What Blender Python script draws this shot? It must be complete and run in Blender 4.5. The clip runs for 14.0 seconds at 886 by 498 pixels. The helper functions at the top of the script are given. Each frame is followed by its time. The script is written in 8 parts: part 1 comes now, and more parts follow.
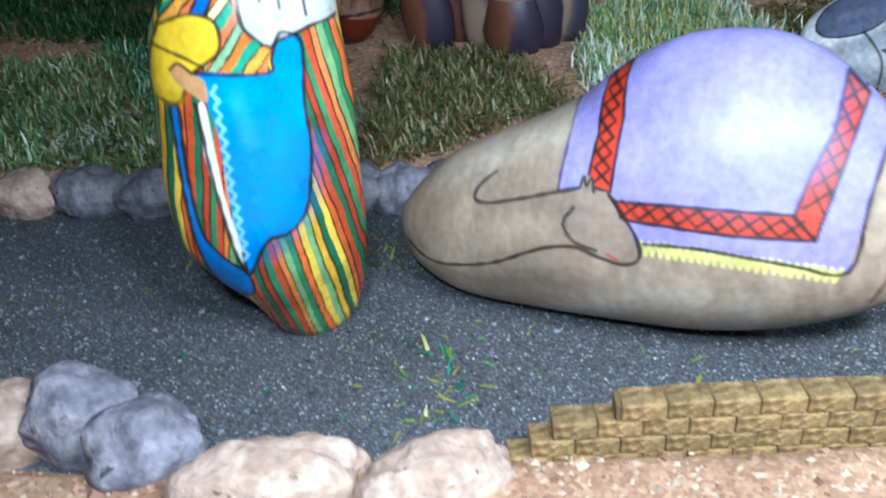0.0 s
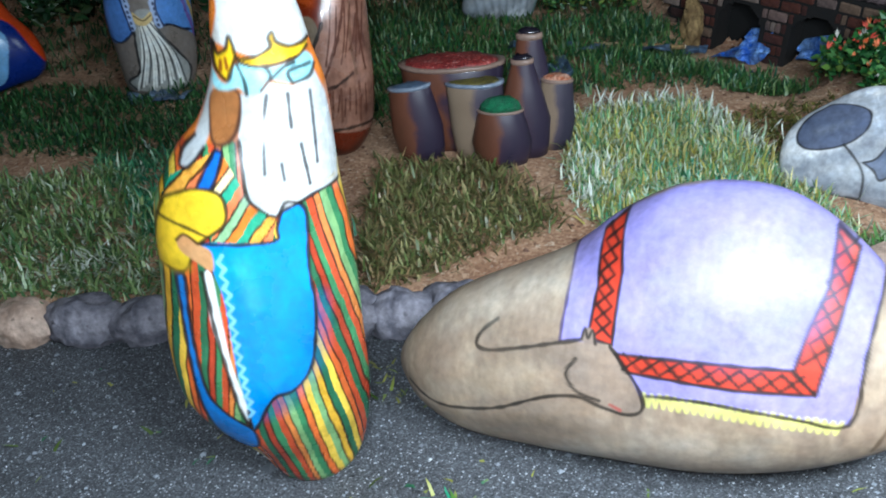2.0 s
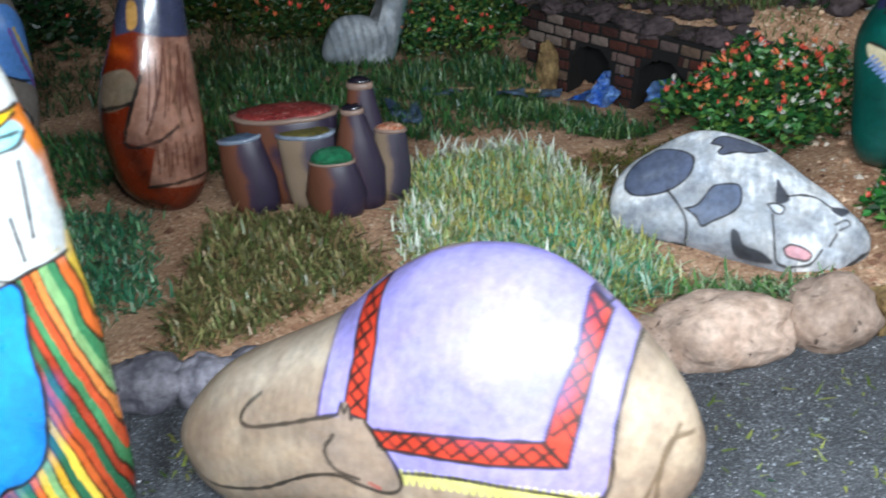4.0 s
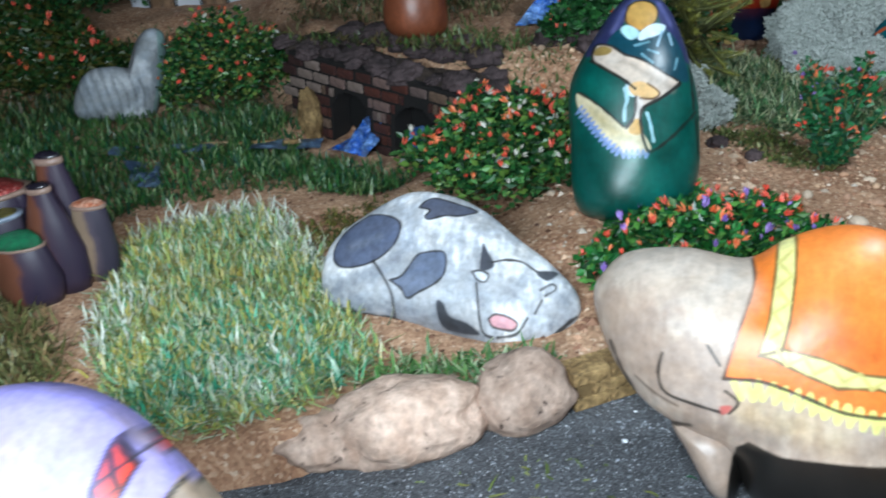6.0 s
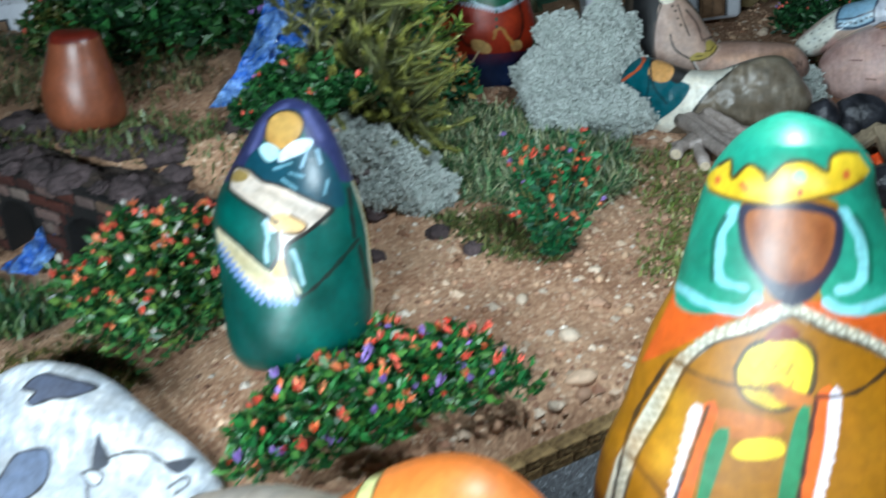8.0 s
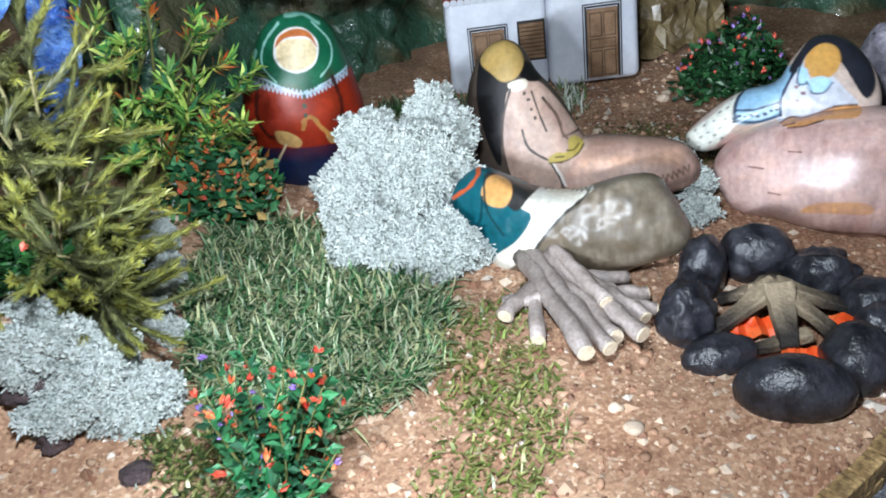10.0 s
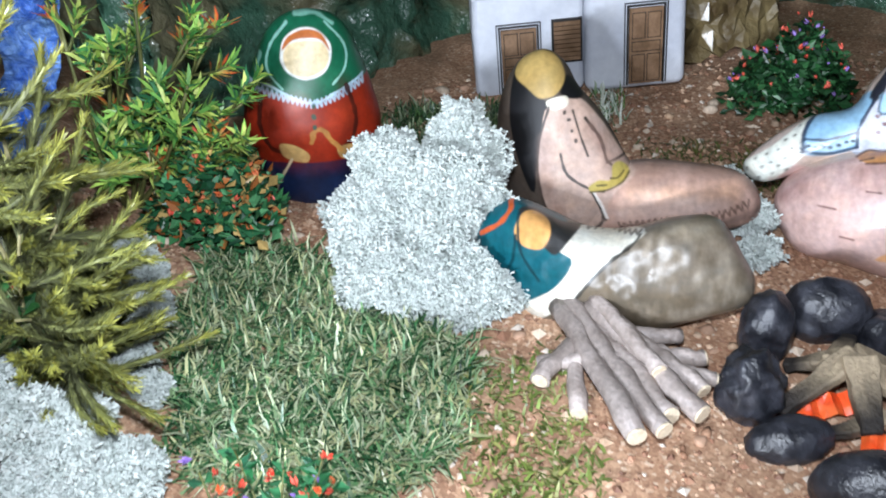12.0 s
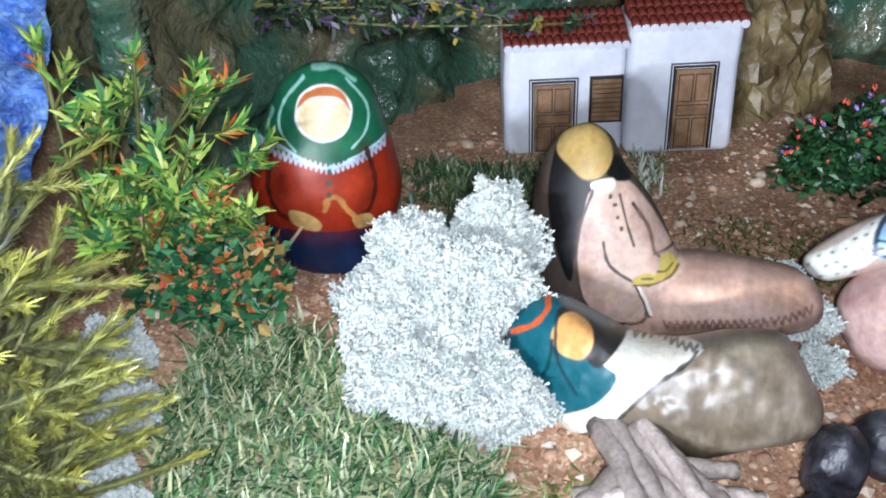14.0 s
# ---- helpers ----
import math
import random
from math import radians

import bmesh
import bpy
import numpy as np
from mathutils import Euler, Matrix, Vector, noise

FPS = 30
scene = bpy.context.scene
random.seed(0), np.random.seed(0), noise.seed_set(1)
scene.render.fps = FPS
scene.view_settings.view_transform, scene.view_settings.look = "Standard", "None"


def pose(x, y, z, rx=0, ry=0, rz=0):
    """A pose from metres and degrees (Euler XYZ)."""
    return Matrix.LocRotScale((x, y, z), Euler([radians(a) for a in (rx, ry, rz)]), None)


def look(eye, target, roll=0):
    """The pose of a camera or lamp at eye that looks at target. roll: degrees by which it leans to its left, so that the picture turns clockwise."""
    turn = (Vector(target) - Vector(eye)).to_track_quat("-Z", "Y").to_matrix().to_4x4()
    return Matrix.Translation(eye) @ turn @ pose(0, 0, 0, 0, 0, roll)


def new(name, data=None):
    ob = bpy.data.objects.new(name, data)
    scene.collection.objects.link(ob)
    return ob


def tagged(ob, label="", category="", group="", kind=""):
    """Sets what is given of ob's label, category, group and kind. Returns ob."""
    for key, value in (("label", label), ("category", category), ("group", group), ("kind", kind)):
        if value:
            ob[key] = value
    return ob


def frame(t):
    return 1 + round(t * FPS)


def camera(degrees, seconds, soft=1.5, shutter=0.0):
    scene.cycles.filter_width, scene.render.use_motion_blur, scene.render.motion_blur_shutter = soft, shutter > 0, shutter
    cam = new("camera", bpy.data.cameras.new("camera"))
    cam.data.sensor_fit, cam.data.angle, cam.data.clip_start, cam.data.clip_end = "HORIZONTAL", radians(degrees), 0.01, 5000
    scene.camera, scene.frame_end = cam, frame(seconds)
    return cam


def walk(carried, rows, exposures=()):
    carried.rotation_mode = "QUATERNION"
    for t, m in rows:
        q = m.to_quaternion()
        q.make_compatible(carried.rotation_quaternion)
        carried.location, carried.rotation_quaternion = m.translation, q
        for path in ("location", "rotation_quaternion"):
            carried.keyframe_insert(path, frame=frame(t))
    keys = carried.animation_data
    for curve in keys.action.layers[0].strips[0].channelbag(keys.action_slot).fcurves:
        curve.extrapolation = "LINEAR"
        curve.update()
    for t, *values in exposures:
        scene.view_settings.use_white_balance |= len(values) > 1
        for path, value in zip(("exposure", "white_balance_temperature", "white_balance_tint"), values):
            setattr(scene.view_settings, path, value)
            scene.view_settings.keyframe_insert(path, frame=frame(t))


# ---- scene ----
cam = camera(54.1, 14.0, soft=1.8, shutter=0.5)
PATH = [
    (0, (0.086, 0.025, 0.272), (-0.137, 1.744, -0.726), -4.8),
    (0.5, (0.074, 0.04, 0.301), (-0.142, 1.749, -0.716), -5.9),
    (1, (0.078, 0.045, 0.31), (-0.137, 1.778, -0.664), -6.2),
    (1.5, (0.078, 0.043, 0.314), (-0.121, 1.806, -0.61), -5.8),
    (2, (0.078, 0.043, 0.318), (-0.099, 1.822, -0.578), -5.3),
    (2.2, (0.079, 0.044, 0.32), (-0.087, 1.827, -0.571), -5.1),
    (4.3, (0.187, 0.076, 0.316), (0.182, 1.894, -0.517), -5.1),
    (4.5, (0.202, 0.08, 0.317), (0.22, 1.898, -0.516), -5.1),
    (5, (0.251, 0.094, 0.329), (0.297, 1.902, -0.524), -5.5),
    (5.5, (0.295, 0.109, 0.329), (0.382, 1.919, -0.519), -6.0),
    (6, (0.332, 0.123, 0.327), (0.473, 1.935, -0.507), -6.3),
    (6.5, (0.369, 0.141, 0.337), (0.562, 1.939, -0.518), -6.6),
    (7, (0.397, 0.166, 0.345), (0.667, 1.945, -0.529), -6.3),
    (7.5, (0.444, 0.188, 0.344), (0.797, 1.954, -0.525), -6.0),
    (8, (0.514, 0.229, 0.361), (0.911, 1.976, -0.527), -7.7),
    (8.5, (0.59, 0.28, 0.376), (1.013, 2.031, -0.493), -8.2),
    (9, (0.67, 0.335, 0.389), (1.093, 2.084, -0.485), -8.4),
    (9.2, (0.698, 0.36, 0.394), (1.124, 2.099, -0.497), -8.3),
    (11.3, (0.771, 0.495, 0.394), (1.162, 2.174, -0.62), -7.0),
    (11.5, (0.77, 0.504, 0.392), (1.16, 2.183, -0.621), -6.9),
    (12, (0.768, 0.535, 0.401), (1.158, 2.202, -0.633), -6.3),
    (12.5, (0.762, 0.568, 0.412), (1.164, 2.225, -0.633), -4.9),
    (13, (0.76, 0.591, 0.414), (1.149, 2.257, -0.621), -4.2),
    (13.5, (0.764, 0.61, 0.416), (1.15, 2.276, -0.621), -3.6),
    (14, (0.775, 0.627, 0.415), (1.174, 2.299, -0.608), -3.2),
]
EXPOSURES = [(0, 0.05, 5700, 6), (2.2, 0.25, 6150, 7), (4.5, 0.33, 6500, 10), (7, 0.47, 6050, 3), (8, 0.82, 6150, 2), (8.5, 1.48, 6250, 5), (9.2, 1.85, 6400, 10), (11.3, 2.02, 6400, 14), (14, 2.18, 6400, 18)]
walk(cam, [(t, look(eye, target, roll)) for t, eye, target, roll in PATH], EXPOSURES)

# ---- light: four fixed lamps stand in for the one moving with the visitor ----
world = bpy.data.worlds.new("dark_room")
world.use_nodes = True
scene.world = world
world.node_tree.nodes["Background"].inputs["Color"].default_value = (0.55, 0.62, 0.8, 1)
world.node_tree.nodes["Background"].inputs["Strength"].default_value = 0.05


def lamp(name, at, watts, radius, colour=(0.86, 0.97, 1.06)):
    data = bpy.data.lights.new(name, "POINT")
    data.energy, data.shadow_soft_size, data.color = watts, radius, colour
    ob = new(name, data)
    ob.location = at
    return ob


lamp("visitor_lamp", (0.05, 0.02, 0.37), 8.0, 0.022)
lamp("visitor_lamp", (0.19, 0.07, 0.385), 6.2, 0.03)
lamp("visitor_lamp", (0.33, 0.12, 0.40), 7.2, 0.03)
lamp("visitor_lamp", (0.78, 0.57, 0.46), 4.1, 0.022)

# ---- materials ----
def rgb(h):
    """Linear colour from a hex string."""
    c = [int(h[i:i + 2], 16) / 255 for i in (1, 3, 5)]
    return tuple(x / 12.92 if x <= 0.04045 else ((x + 0.055) / 1.055) ** 2.4 for x in c)


def rgba(h):
    return (*rgb(h), 1)


def material(name, colour, rough=0.6, second=None, scale=40.0, fine=300.0, bump=0.3, dist=0.001, metal=0.0, coat=0.0, attr="", spread=0.25, contrast=(0.35, 0.65), island=False, tones=(), pits=0.0, grains=()):
    """Principled surface with variation at two scales and a fine relief. attr: colour comes from that attribute."""
    m = bpy.data.materials.new(name)
    m.use_nodes = True
    nt = m.node_tree
    n, l = nt.nodes, nt.links
    p = n["Principled BSDF"]
    tc = n.new("ShaderNodeTexCoord")
    big, small = n.new("ShaderNodeTexNoise"), n.new("ShaderNodeTexNoise")
    for t, s, d in ((big, scale, 5), (small, fine, 3)):
        t.inputs["Scale"].default_value, t.inputs["Detail"].default_value = s, d
        l.new(tc.outputs["Object"], t.inputs["Vector"])
    ramp = n.new("ShaderNodeValToRGB")
    ramp.color_ramp.elements[0].position, ramp.color_ramp.elements[1].position = contrast
    ramp.color_ramp.elements[0].color, ramp.color_ramp.elements[1].color = rgba(colour), rgba(second or colour)
    l.new(big.outputs["Fac"], ramp.inputs["Fac"])
    base = ramp.outputs["Color"]
    if tones:
        info, pick = n.new("ShaderNodeObjectInfo"), n.new("ShaderNodeValToRGB")
        pick.color_ramp.interpolation = "CONSTANT"
        while len(pick.color_ramp.elements) < len(tones):
            pick.color_ramp.elements.new(0.5)
        for k, t in enumerate(tones):
            pick.color_ramp.elements[k].position, pick.color_ramp.elements[k].color = k / len(tones), rgba(t)
        l.new(info.outputs["Random"], pick.inputs["Fac"])
        base = pick.outputs["Color"]
    cells = None
    if grains:
        # single grains: (size, share, tones)
        cells, pick, blend = n.new("ShaderNodeTexVoronoi"), n.new("ShaderNodeValToRGB"), n.new("ShaderNodeMix")
        cells.inputs["Scale"].default_value = grains[0]
        l.new(tc.outputs["Object"], cells.inputs["Vector"])
        one = n.new("ShaderNodeSeparateColor")
        l.new(cells.outputs["Color"], one.inputs["Color"])
        pick.color_ramp.interpolation = "CONSTANT"
        while len(pick.color_ramp.elements) < len(grains[2]):
            pick.color_ramp.elements.new(0.5)
        for k, (at, t) in enumerate(grains[2]):
            pick.color_ramp.elements[k].position, pick.color_ramp.elements[k].color = at, rgba(t)
        l.new(one.outputs[0], pick.inputs["Fac"])
        blend.data_type = "RGBA"
        blend.inputs[0].default_value = grains[1]
        l.new(base, blend.inputs[6])
        l.new(pick.outputs["Color"], blend.inputs[7])
        base = blend.outputs[2]
    if attr:
        a = n.new("ShaderNodeAttribute")
        a.attribute_name = attr
        base = a.outputs["Color"]
    hsv = n.new("ShaderNodeHueSaturation")
    add = n.new("ShaderNodeMath")
    add.operation = "ADD"
    l.new(small.outputs["Fac"], add.inputs[0])
    if attr:
        l.new(big.outputs["Fac"], add.inputs[1])
    else:
        add.inputs[1].default_value = 0.5
    rng = n.new("ShaderNodeMapRange")
    rng.inputs["From Min"].default_value, rng.inputs["From Max"].default_value = 0.6, 1.4
    rng.inputs["To Min"].default_value, rng.inputs["To Max"].default_value = 1 - spread, 1 + spread
    l.new(add.outputs[0], rng.inputs["Value"])
    value = rng.outputs["Result"]
    if island:
        g = n.new("ShaderNodeObjectInfo")
        r2 = n.new("ShaderNodeMapRange")
        r2.inputs["To Min"].default_value, r2.inputs["To Max"].default_value = 0.82, 1.15
        l.new(g.outputs["Random"], r2.inputs["Value"])
        mul = n.new("ShaderNodeMath")
        mul.operation = "MULTIPLY"
        l.new(value, mul.inputs[0])
        l.new(r2.outputs["Result"], mul.inputs[1])
        value = mul.outputs[0]
    l.new(base, hsv.inputs["Color"])
    l.new(value, hsv.inputs["Value"])
    l.new(hsv.outputs["Color"], p.inputs["Base Color"])
    rr = n.new("ShaderNodeMapRange")
    rr.inputs["To Min"].default_value, rr.inputs["To Max"].default_value = max(0.03, rough - 0.12), min(1, rough + 0.12)
    l.new(big.outputs["Fac"], rr.inputs["Value"])
    l.new(rr.outputs["Result"], p.inputs["Roughness"])
    p.inputs["Metallic"].default_value, p.inputs["Coat Weight"].default_value = metal, coat
    p.inputs["Coat Roughness"].default_value = 0.12
    if pits:
        # no relief here: the shade of small pits is put into the colour
        hole, cut, dark = n.new("ShaderNodeTexNoise"), n.new("ShaderNodeMapRange"), n.new("ShaderNodeMix")
        hole.inputs["Scale"].default_value, hole.inputs["Detail"].default_value = pits, 2
        l.new(tc.outputs["Object"], hole.inputs["Vector"])
        cut.inputs["From Min"].default_value, cut.inputs["From Max"].default_value = 0.66, 0.74
        l.new(hole.outputs["Fac"], cut.inputs["Value"])
        dark.data_type, dark.blend_type = "RGBA", "MULTIPLY"
        l.new(cut.outputs["Result"], dark.inputs[0])
        l.new(hsv.outputs["Color"], dark.inputs[6])
        dark.inputs[7].default_value = (0.22, 0.2, 0.2, 1)
        l.new(dark.outputs[2], p.inputs["Base Color"])
    if bump:
        b = n.new("ShaderNodeBump")
        b.inputs["Strength"].default_value, b.inputs["Distance"].default_value = bump, dist
        l.new(cells.outputs["Color"] if cells else small.outputs["Fac"], b.inputs["Height"])
        l.new(b.outputs["Normal"], p.inputs["Normal"])
    return m


SOIL = material("soil", "#946c52", 0.9, "#c09c7e", 16, 420, 0.6, 0.0015, spread=0.3, grains=(420, 0.5, ((0, "#7a543f"), (0.3, "#9c755a"), (0.6, "#b89274"), (0.88, "#d0b094"), (0.96, "#e0ccb4"))))
SAND = material("dark_sand", "#48494c", 0.75, "#62646a", 14, 1100, 0.6, 0.001, spread=0.25, grains=(1150, 0.75, ((0, "#2c2d30"), (0.3, "#46484c"), (0.62, "#5f6268"), (0.88, "#80848a"), (0.98, "#d0d4dc"))))
BLADES = material("grass_blades", "#405030", 0.4, attr="paint", scale=60, bump=0, spread=0.2)
LEAF = material("leaf", "#204a20", 0.4, attr="paint", scale=60, bump=0, spread=0.2)
GRIT = material("grit", "#a08060", 0.7, attr="paint", scale=200, bump=0.2, spread=0.2)
LICHEN = material("lichen", "#cbd1cd", 0.9, "#b8c0bb", 90, 700, 0.3, spread=0.2)
# dark specks put the shade of gaps between the strands into the colour
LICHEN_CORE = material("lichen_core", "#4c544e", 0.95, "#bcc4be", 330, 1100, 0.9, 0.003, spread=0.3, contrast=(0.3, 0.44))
ROCK_GREY = material("grey_rock", "#5e5c66", 0.9, "#908c95", 70, 200, 0.7, 0.003, spread=0.55, island=True, pits=90)
ROCK_BANK = material("bank_rock", "#33292a", 0.9, "#544647", 60, 320, 0.9, 0.003, spread=0.35, island=True)
ROCK_PINK = material("pinkish_rock", "#a68b7a", 0.95, "#c2a999", 70, 200, 0.6, 0.003, spread=0.45, island=True, pits=120)
CORK = material("painted_cork", "#6f5634", 0.88, "#a98c5e", 75, 260, 1.0, 0.0028, spread=0.6, island=True, pits=170)
BRICK = material("red_brick", "#5e2a1e", 0.85, "#7c5a4a", 60, 220, 0.8, 0.002, spread=0.55, tones=("#42201a", "#4e2820", "#301916", "#6c5650", "#482218", "#604c3e", "#3a1c16", "#5a4a46", "#76665e"))
CORK_JOINT = material("cork_joint", "#5e4a2c", 0.9, "#806844", 60, 380, 0.5, spread=0.3)
DULL_WATER = material("dull_foil", "#3a4c66", 0.45, "#62788e", 60, 260, 0.6, 0.003, spread=0.4)
MORTAR = material("mortar", "#0e0c0c", 0.95, "#181413", 60, 380, 0.5, spread=0.3)
# near black, paints the shade inside the bridge arches
ARCH_SHADE = material("arch_shade", "#020202", 0.95, bump=0)
WATER = material("blue_foil", "#2a62c0", 0.2, "#8ab4ec", 70, 260, 0.9, 0.004, coat=0.6, spread=0.4)
WALL_WHITE = material("white_plaster", "#b4b8c2", 0.5, "#c6c9d0", 30, 200, 0.4, 0.001, spread=0.08)
ROOF_RED = material("roof_tile", "#5a1f18", 0.55, "#7a3022", 60, 300, 0.4, spread=0.3)
CHAR = material("charred_stick", "#2a2420", 0.8, "#9a8260", 28, 300, 0.6, 0.002, spread=0.4, island=True)
WOOD = material("painted_wood", "#64492f", 0.6, "#82644a", 70, 500, 0.4, spread=0.25)
INK = material("ink_line", "#15120f", 0.5, bump=0)
FOIL_GREEN = material("crumpled_paper", "#3f6350", 0.32, "#6e6a50", 9, 90, 0.9, 0.007, coat=0.45, spread=0.3, contrast=(0.45, 0.6))
FOIL_BROWN = material("brown_paper", "#4a3b24", 0.5, "#857550", 22, 120, 0.7, 0.004, coat=0.1, spread=0.3)
JAR_RIM = material("pale_rim", "#8a7266", 0.4, bump=0.1)
BERRIES = material("red_grains", "#6a1c20", 0.5, "#a84a44", 260, 500, 1.0, 0.003, spread=0.7, grains=(700, 0.6, ((0, "#5a1418"), (0.4, "#8a2a28"), (0.75, "#b05048"), (0.93, "#d09088"))))
GREENS = material("green_grains", "#0f5a3c", 0.4, "#1a7a50", 200, 700, 1.0, 0.003, spread=0.4)
SPICE = material("orange_grains", "#b05a30", 0.5, "#d8a890", 300, 600, 1.0, 0.003, spread=0.5)
BLACK_STONE = material("black_stone", "#1b1c21", 0.4, "#3a3b42", 55, 260, 0.7, 0.0015, spread=0.5, island=True)
BARK = material("grey_twig", "#82766f", 0.5, "#a69a94", 60, 300, 0.5, 0.002, spread=0.35, island=True)
CUT_WOOD = material("cut_wood", "#c7b49a", 0.8, "#d8c9b0", 200, 600, 0.4)
CHAR_WOOD = material("charred_wood", "#5a4a3a", 0.75, attr="paint", scale=90, fine=420, bump=0.7, dist=0.002, spread=0.35)
EMBER = material("orange_paper", "#f04a18", 0.45, "#f8743a", 60, 300, 0.3)
BLOSSOM_RED = material("red_blossom", "#dc4430", 0.5, "#f0806a", 300, 500, 0.2, island=True)
BLOSSOM_ORANGE = material("orange_blossom", "#e26a38", 0.5, "#f09a6a", 300, 500, 0.2, island=True)
BLOSSOM_PURPLE = material("purple_blossom", "#8462b4", 0.5, "#a890d0", 300, 500, 0.2, island=True)
BLOSSOM_WHITE = material("white_blossom", "#c8c4b8", 0.5, "#d8d8d0", 300, 500, 0.2, island=True)
STEM = material("stem", "#4a5228", 0.6, "#6a6a3a", 100, 500, 0.2)
ROOM = material("dark_wall", "#1b1a1c", 0.9, "#242226", 2, 40, 0.2)


# ---- mesh helpers ----
def shape(name, verts, faces, mat, cols=None, soft=True):
    """A mesh object from arrays; faces all of one size. cols: a colour per vertex."""
    verts, faces = np.asarray(verts, np.float32), np.asarray(faces, np.int32)
    me = bpy.data.meshes.new(name)
    k = faces.shape[1]
    me.vertices.add(len(verts))
    me.vertices.foreach_set("co", verts.ravel())
    me.loops.add(faces.size)
    me.loops.foreach_set("vertex_index", faces.ravel())
    me.polygons.add(len(faces))
    me.polygons.foreach_set("loop_start", np.arange(0, faces.size, k, dtype=np.int32))
    me.polygons.foreach_set("use_smooth", np.full(len(faces), soft))
    me.update(calc_edges=True)
    if cols is not None:
        a = me.color_attributes.new("paint", "FLOAT_COLOR", "POINT")
        a.data.foreach_set("color", np.c_[cols, np.ones(len(cols))].astype(np.float32).ravel())
    me.materials.append(mat)
    return new(name, me)


def part(name, bm, mat, parent, label=""):
    """Links a bmesh as one mesh object under a thing."""
    me = bpy.data.meshes.new(name)
    bm.normal_update()
    bm.to_mesh(me)
    bm.free()
    me.materials.append(mat)
    ob = new(name, me)
    ob.parent = parent
    if label:
        ob["label"] = label
    return ob


def under(ob, parent, label=""):
    ob.parent = parent
    if label:
        ob["label"] = label
    return ob


def base(name, m, label, category, group="", kind=""):
    ob = new(name)
    ob.empty_display_size = 0.01
    ob.matrix_world = m
    return tagged(ob, label, category, group, kind)


def box(bm, x0, x1, y0, y1, z0, z1, bevel=0.0, seg=2):
    r = bmesh.ops.create_cube(bm, size=1.0, matrix=Matrix.Translation(((x0 + x1) / 2, (y0 + y1) / 2, (z0 + z1) / 2)) @ Matrix.Diagonal((x1 - x0, y1 - y0, z1 - z0, 1)))
    if bevel:
        es = list({e for v in r["verts"] for e in v.link_edges})
        bmesh.ops.bevel(bm, geom=es, offset=bevel, segments=seg, profile=0.5, affect="EDGES")
    return bm


def tube(bm, pts, radii, sides=8, cap=True):
    """A tapered tube along points."""
    rings = []
    for i, p in enumerate(pts):
        a, b = Vector(pts[max(0, i - 1)]), Vector(pts[min(len(pts) - 1, i + 1)])
        q = (b - a).to_track_quat("Z", "Y")
        rings.append([bm.verts.new(Vector(p) + q @ Vector((radii[i] * math.cos(2 * math.pi * k / sides), radii[i] * math.sin(2 * math.pi * k / sides), 0))) for k in range(sides)])
    for r0, r1 in zip(rings, rings[1:]):
        for k in range(sides):
            f = bm.faces.new((r0[k], r0[(k + 1) % sides], r1[(k + 1) % sides], r1[k]))
            f.smooth = True
    if cap:
        bm.faces.new(list(reversed(rings[0])))
        bm.faces.new(rings[-1])
    return bm


def lathe(bm, profile, sides=28):
    """Turned form from (radius, height) pairs, closed at both ends."""
    rings = [[bm.verts.new((r * math.cos(2 * math.pi * k / sides), r * math.sin(2 * math.pi * k / sides), z)) for k in range(sides)] for r, z in profile]
    for r0, r1 in zip(rings, rings[1:]):
        for k in range(sides):
            f = bm.faces.new((r0[k], r0[(k + 1) % sides], r1[(k + 1) % sides], r1[k]))
            f.smooth = True
    bm.faces.new(list(reversed(rings[0])))
    bm.faces.new(rings[-1])
    return bm


def inside(poly, x, y):
    """Which points lie in the polygon."""
    r = np.zeros(x.shape, bool)
    for (x0, y0), (x1, y1) in zip(poly, poly[1:] + poly[:1]):
        if y0 != y1:
            r ^= ((y0 > y) != (y1 > y)) & (x < (x1 - x0) * (y - y0) / (y1 - y0) + x0)
    return r


def away(line, x, y):
    """Distance from a line of points."""
    d = np.full(x.shape, 1e9)
    for (x0, y0), (x1, y1) in zip(line, line[1:]):
        dx, dy = x1 - x0, y1 - y0
        s = np.clip(((x - x0) * dx + (y - y0) * dy) / max(dx * dx + dy * dy, 1e-9), 0, 1)
        d = np.minimum(d, np.hypot(x - x0 - s * dx, y - y0 - s * dy))
    return d


def closed_curve(pts, count):
    """Smooth closed curve through points, evenly spaced."""
    p = np.array(pts, float)
    n = len(p)
    t = np.linspace(0, n, n * 40, endpoint=False)
    i = t.astype(int)
    f = (t - i)[:, None]
    a, b, c, d = p[(i - 1) % n], p[i % n], p[(i + 1) % n], p[(i + 2) % n]
    q = 0.5 * (2 * b + (c - a) * f + (2 * a - 5 * b + 4 * c - d) * f ** 2 + (3 * b - a - 3 * c + d) * f ** 3)
    s = np.r_[0, np.cumsum(np.hypot(*np.diff(np.vstack([q, q[:1]]), axis=0).T))]
    g = np.linspace(0, s[-1], count, endpoint=False)
    qq = np.vstack([q, q[:1]])
    return np.c_[np.interp(g, s, qq[:, 0]), np.interp(g, s, qq[:, 1])]


def open_curve(pts):
    """Smooth curve through points."""
    p = np.array([pts[0]] + list(pts) + [pts[-1]], float)
    out = []
    for a, b, c, d in zip(p, p[1:], p[2:], p[3:]):
        for f in (0, 0.25, 0.5, 0.75):
            out.append(tuple(0.5 * (2 * b + (c - a) * f + (2 * a - 5 * b + 4 * c - d) * f ** 2 + (3 * b - a - 3 * c + d) * f ** 3)))
    return out + [tuple(p[-1])]


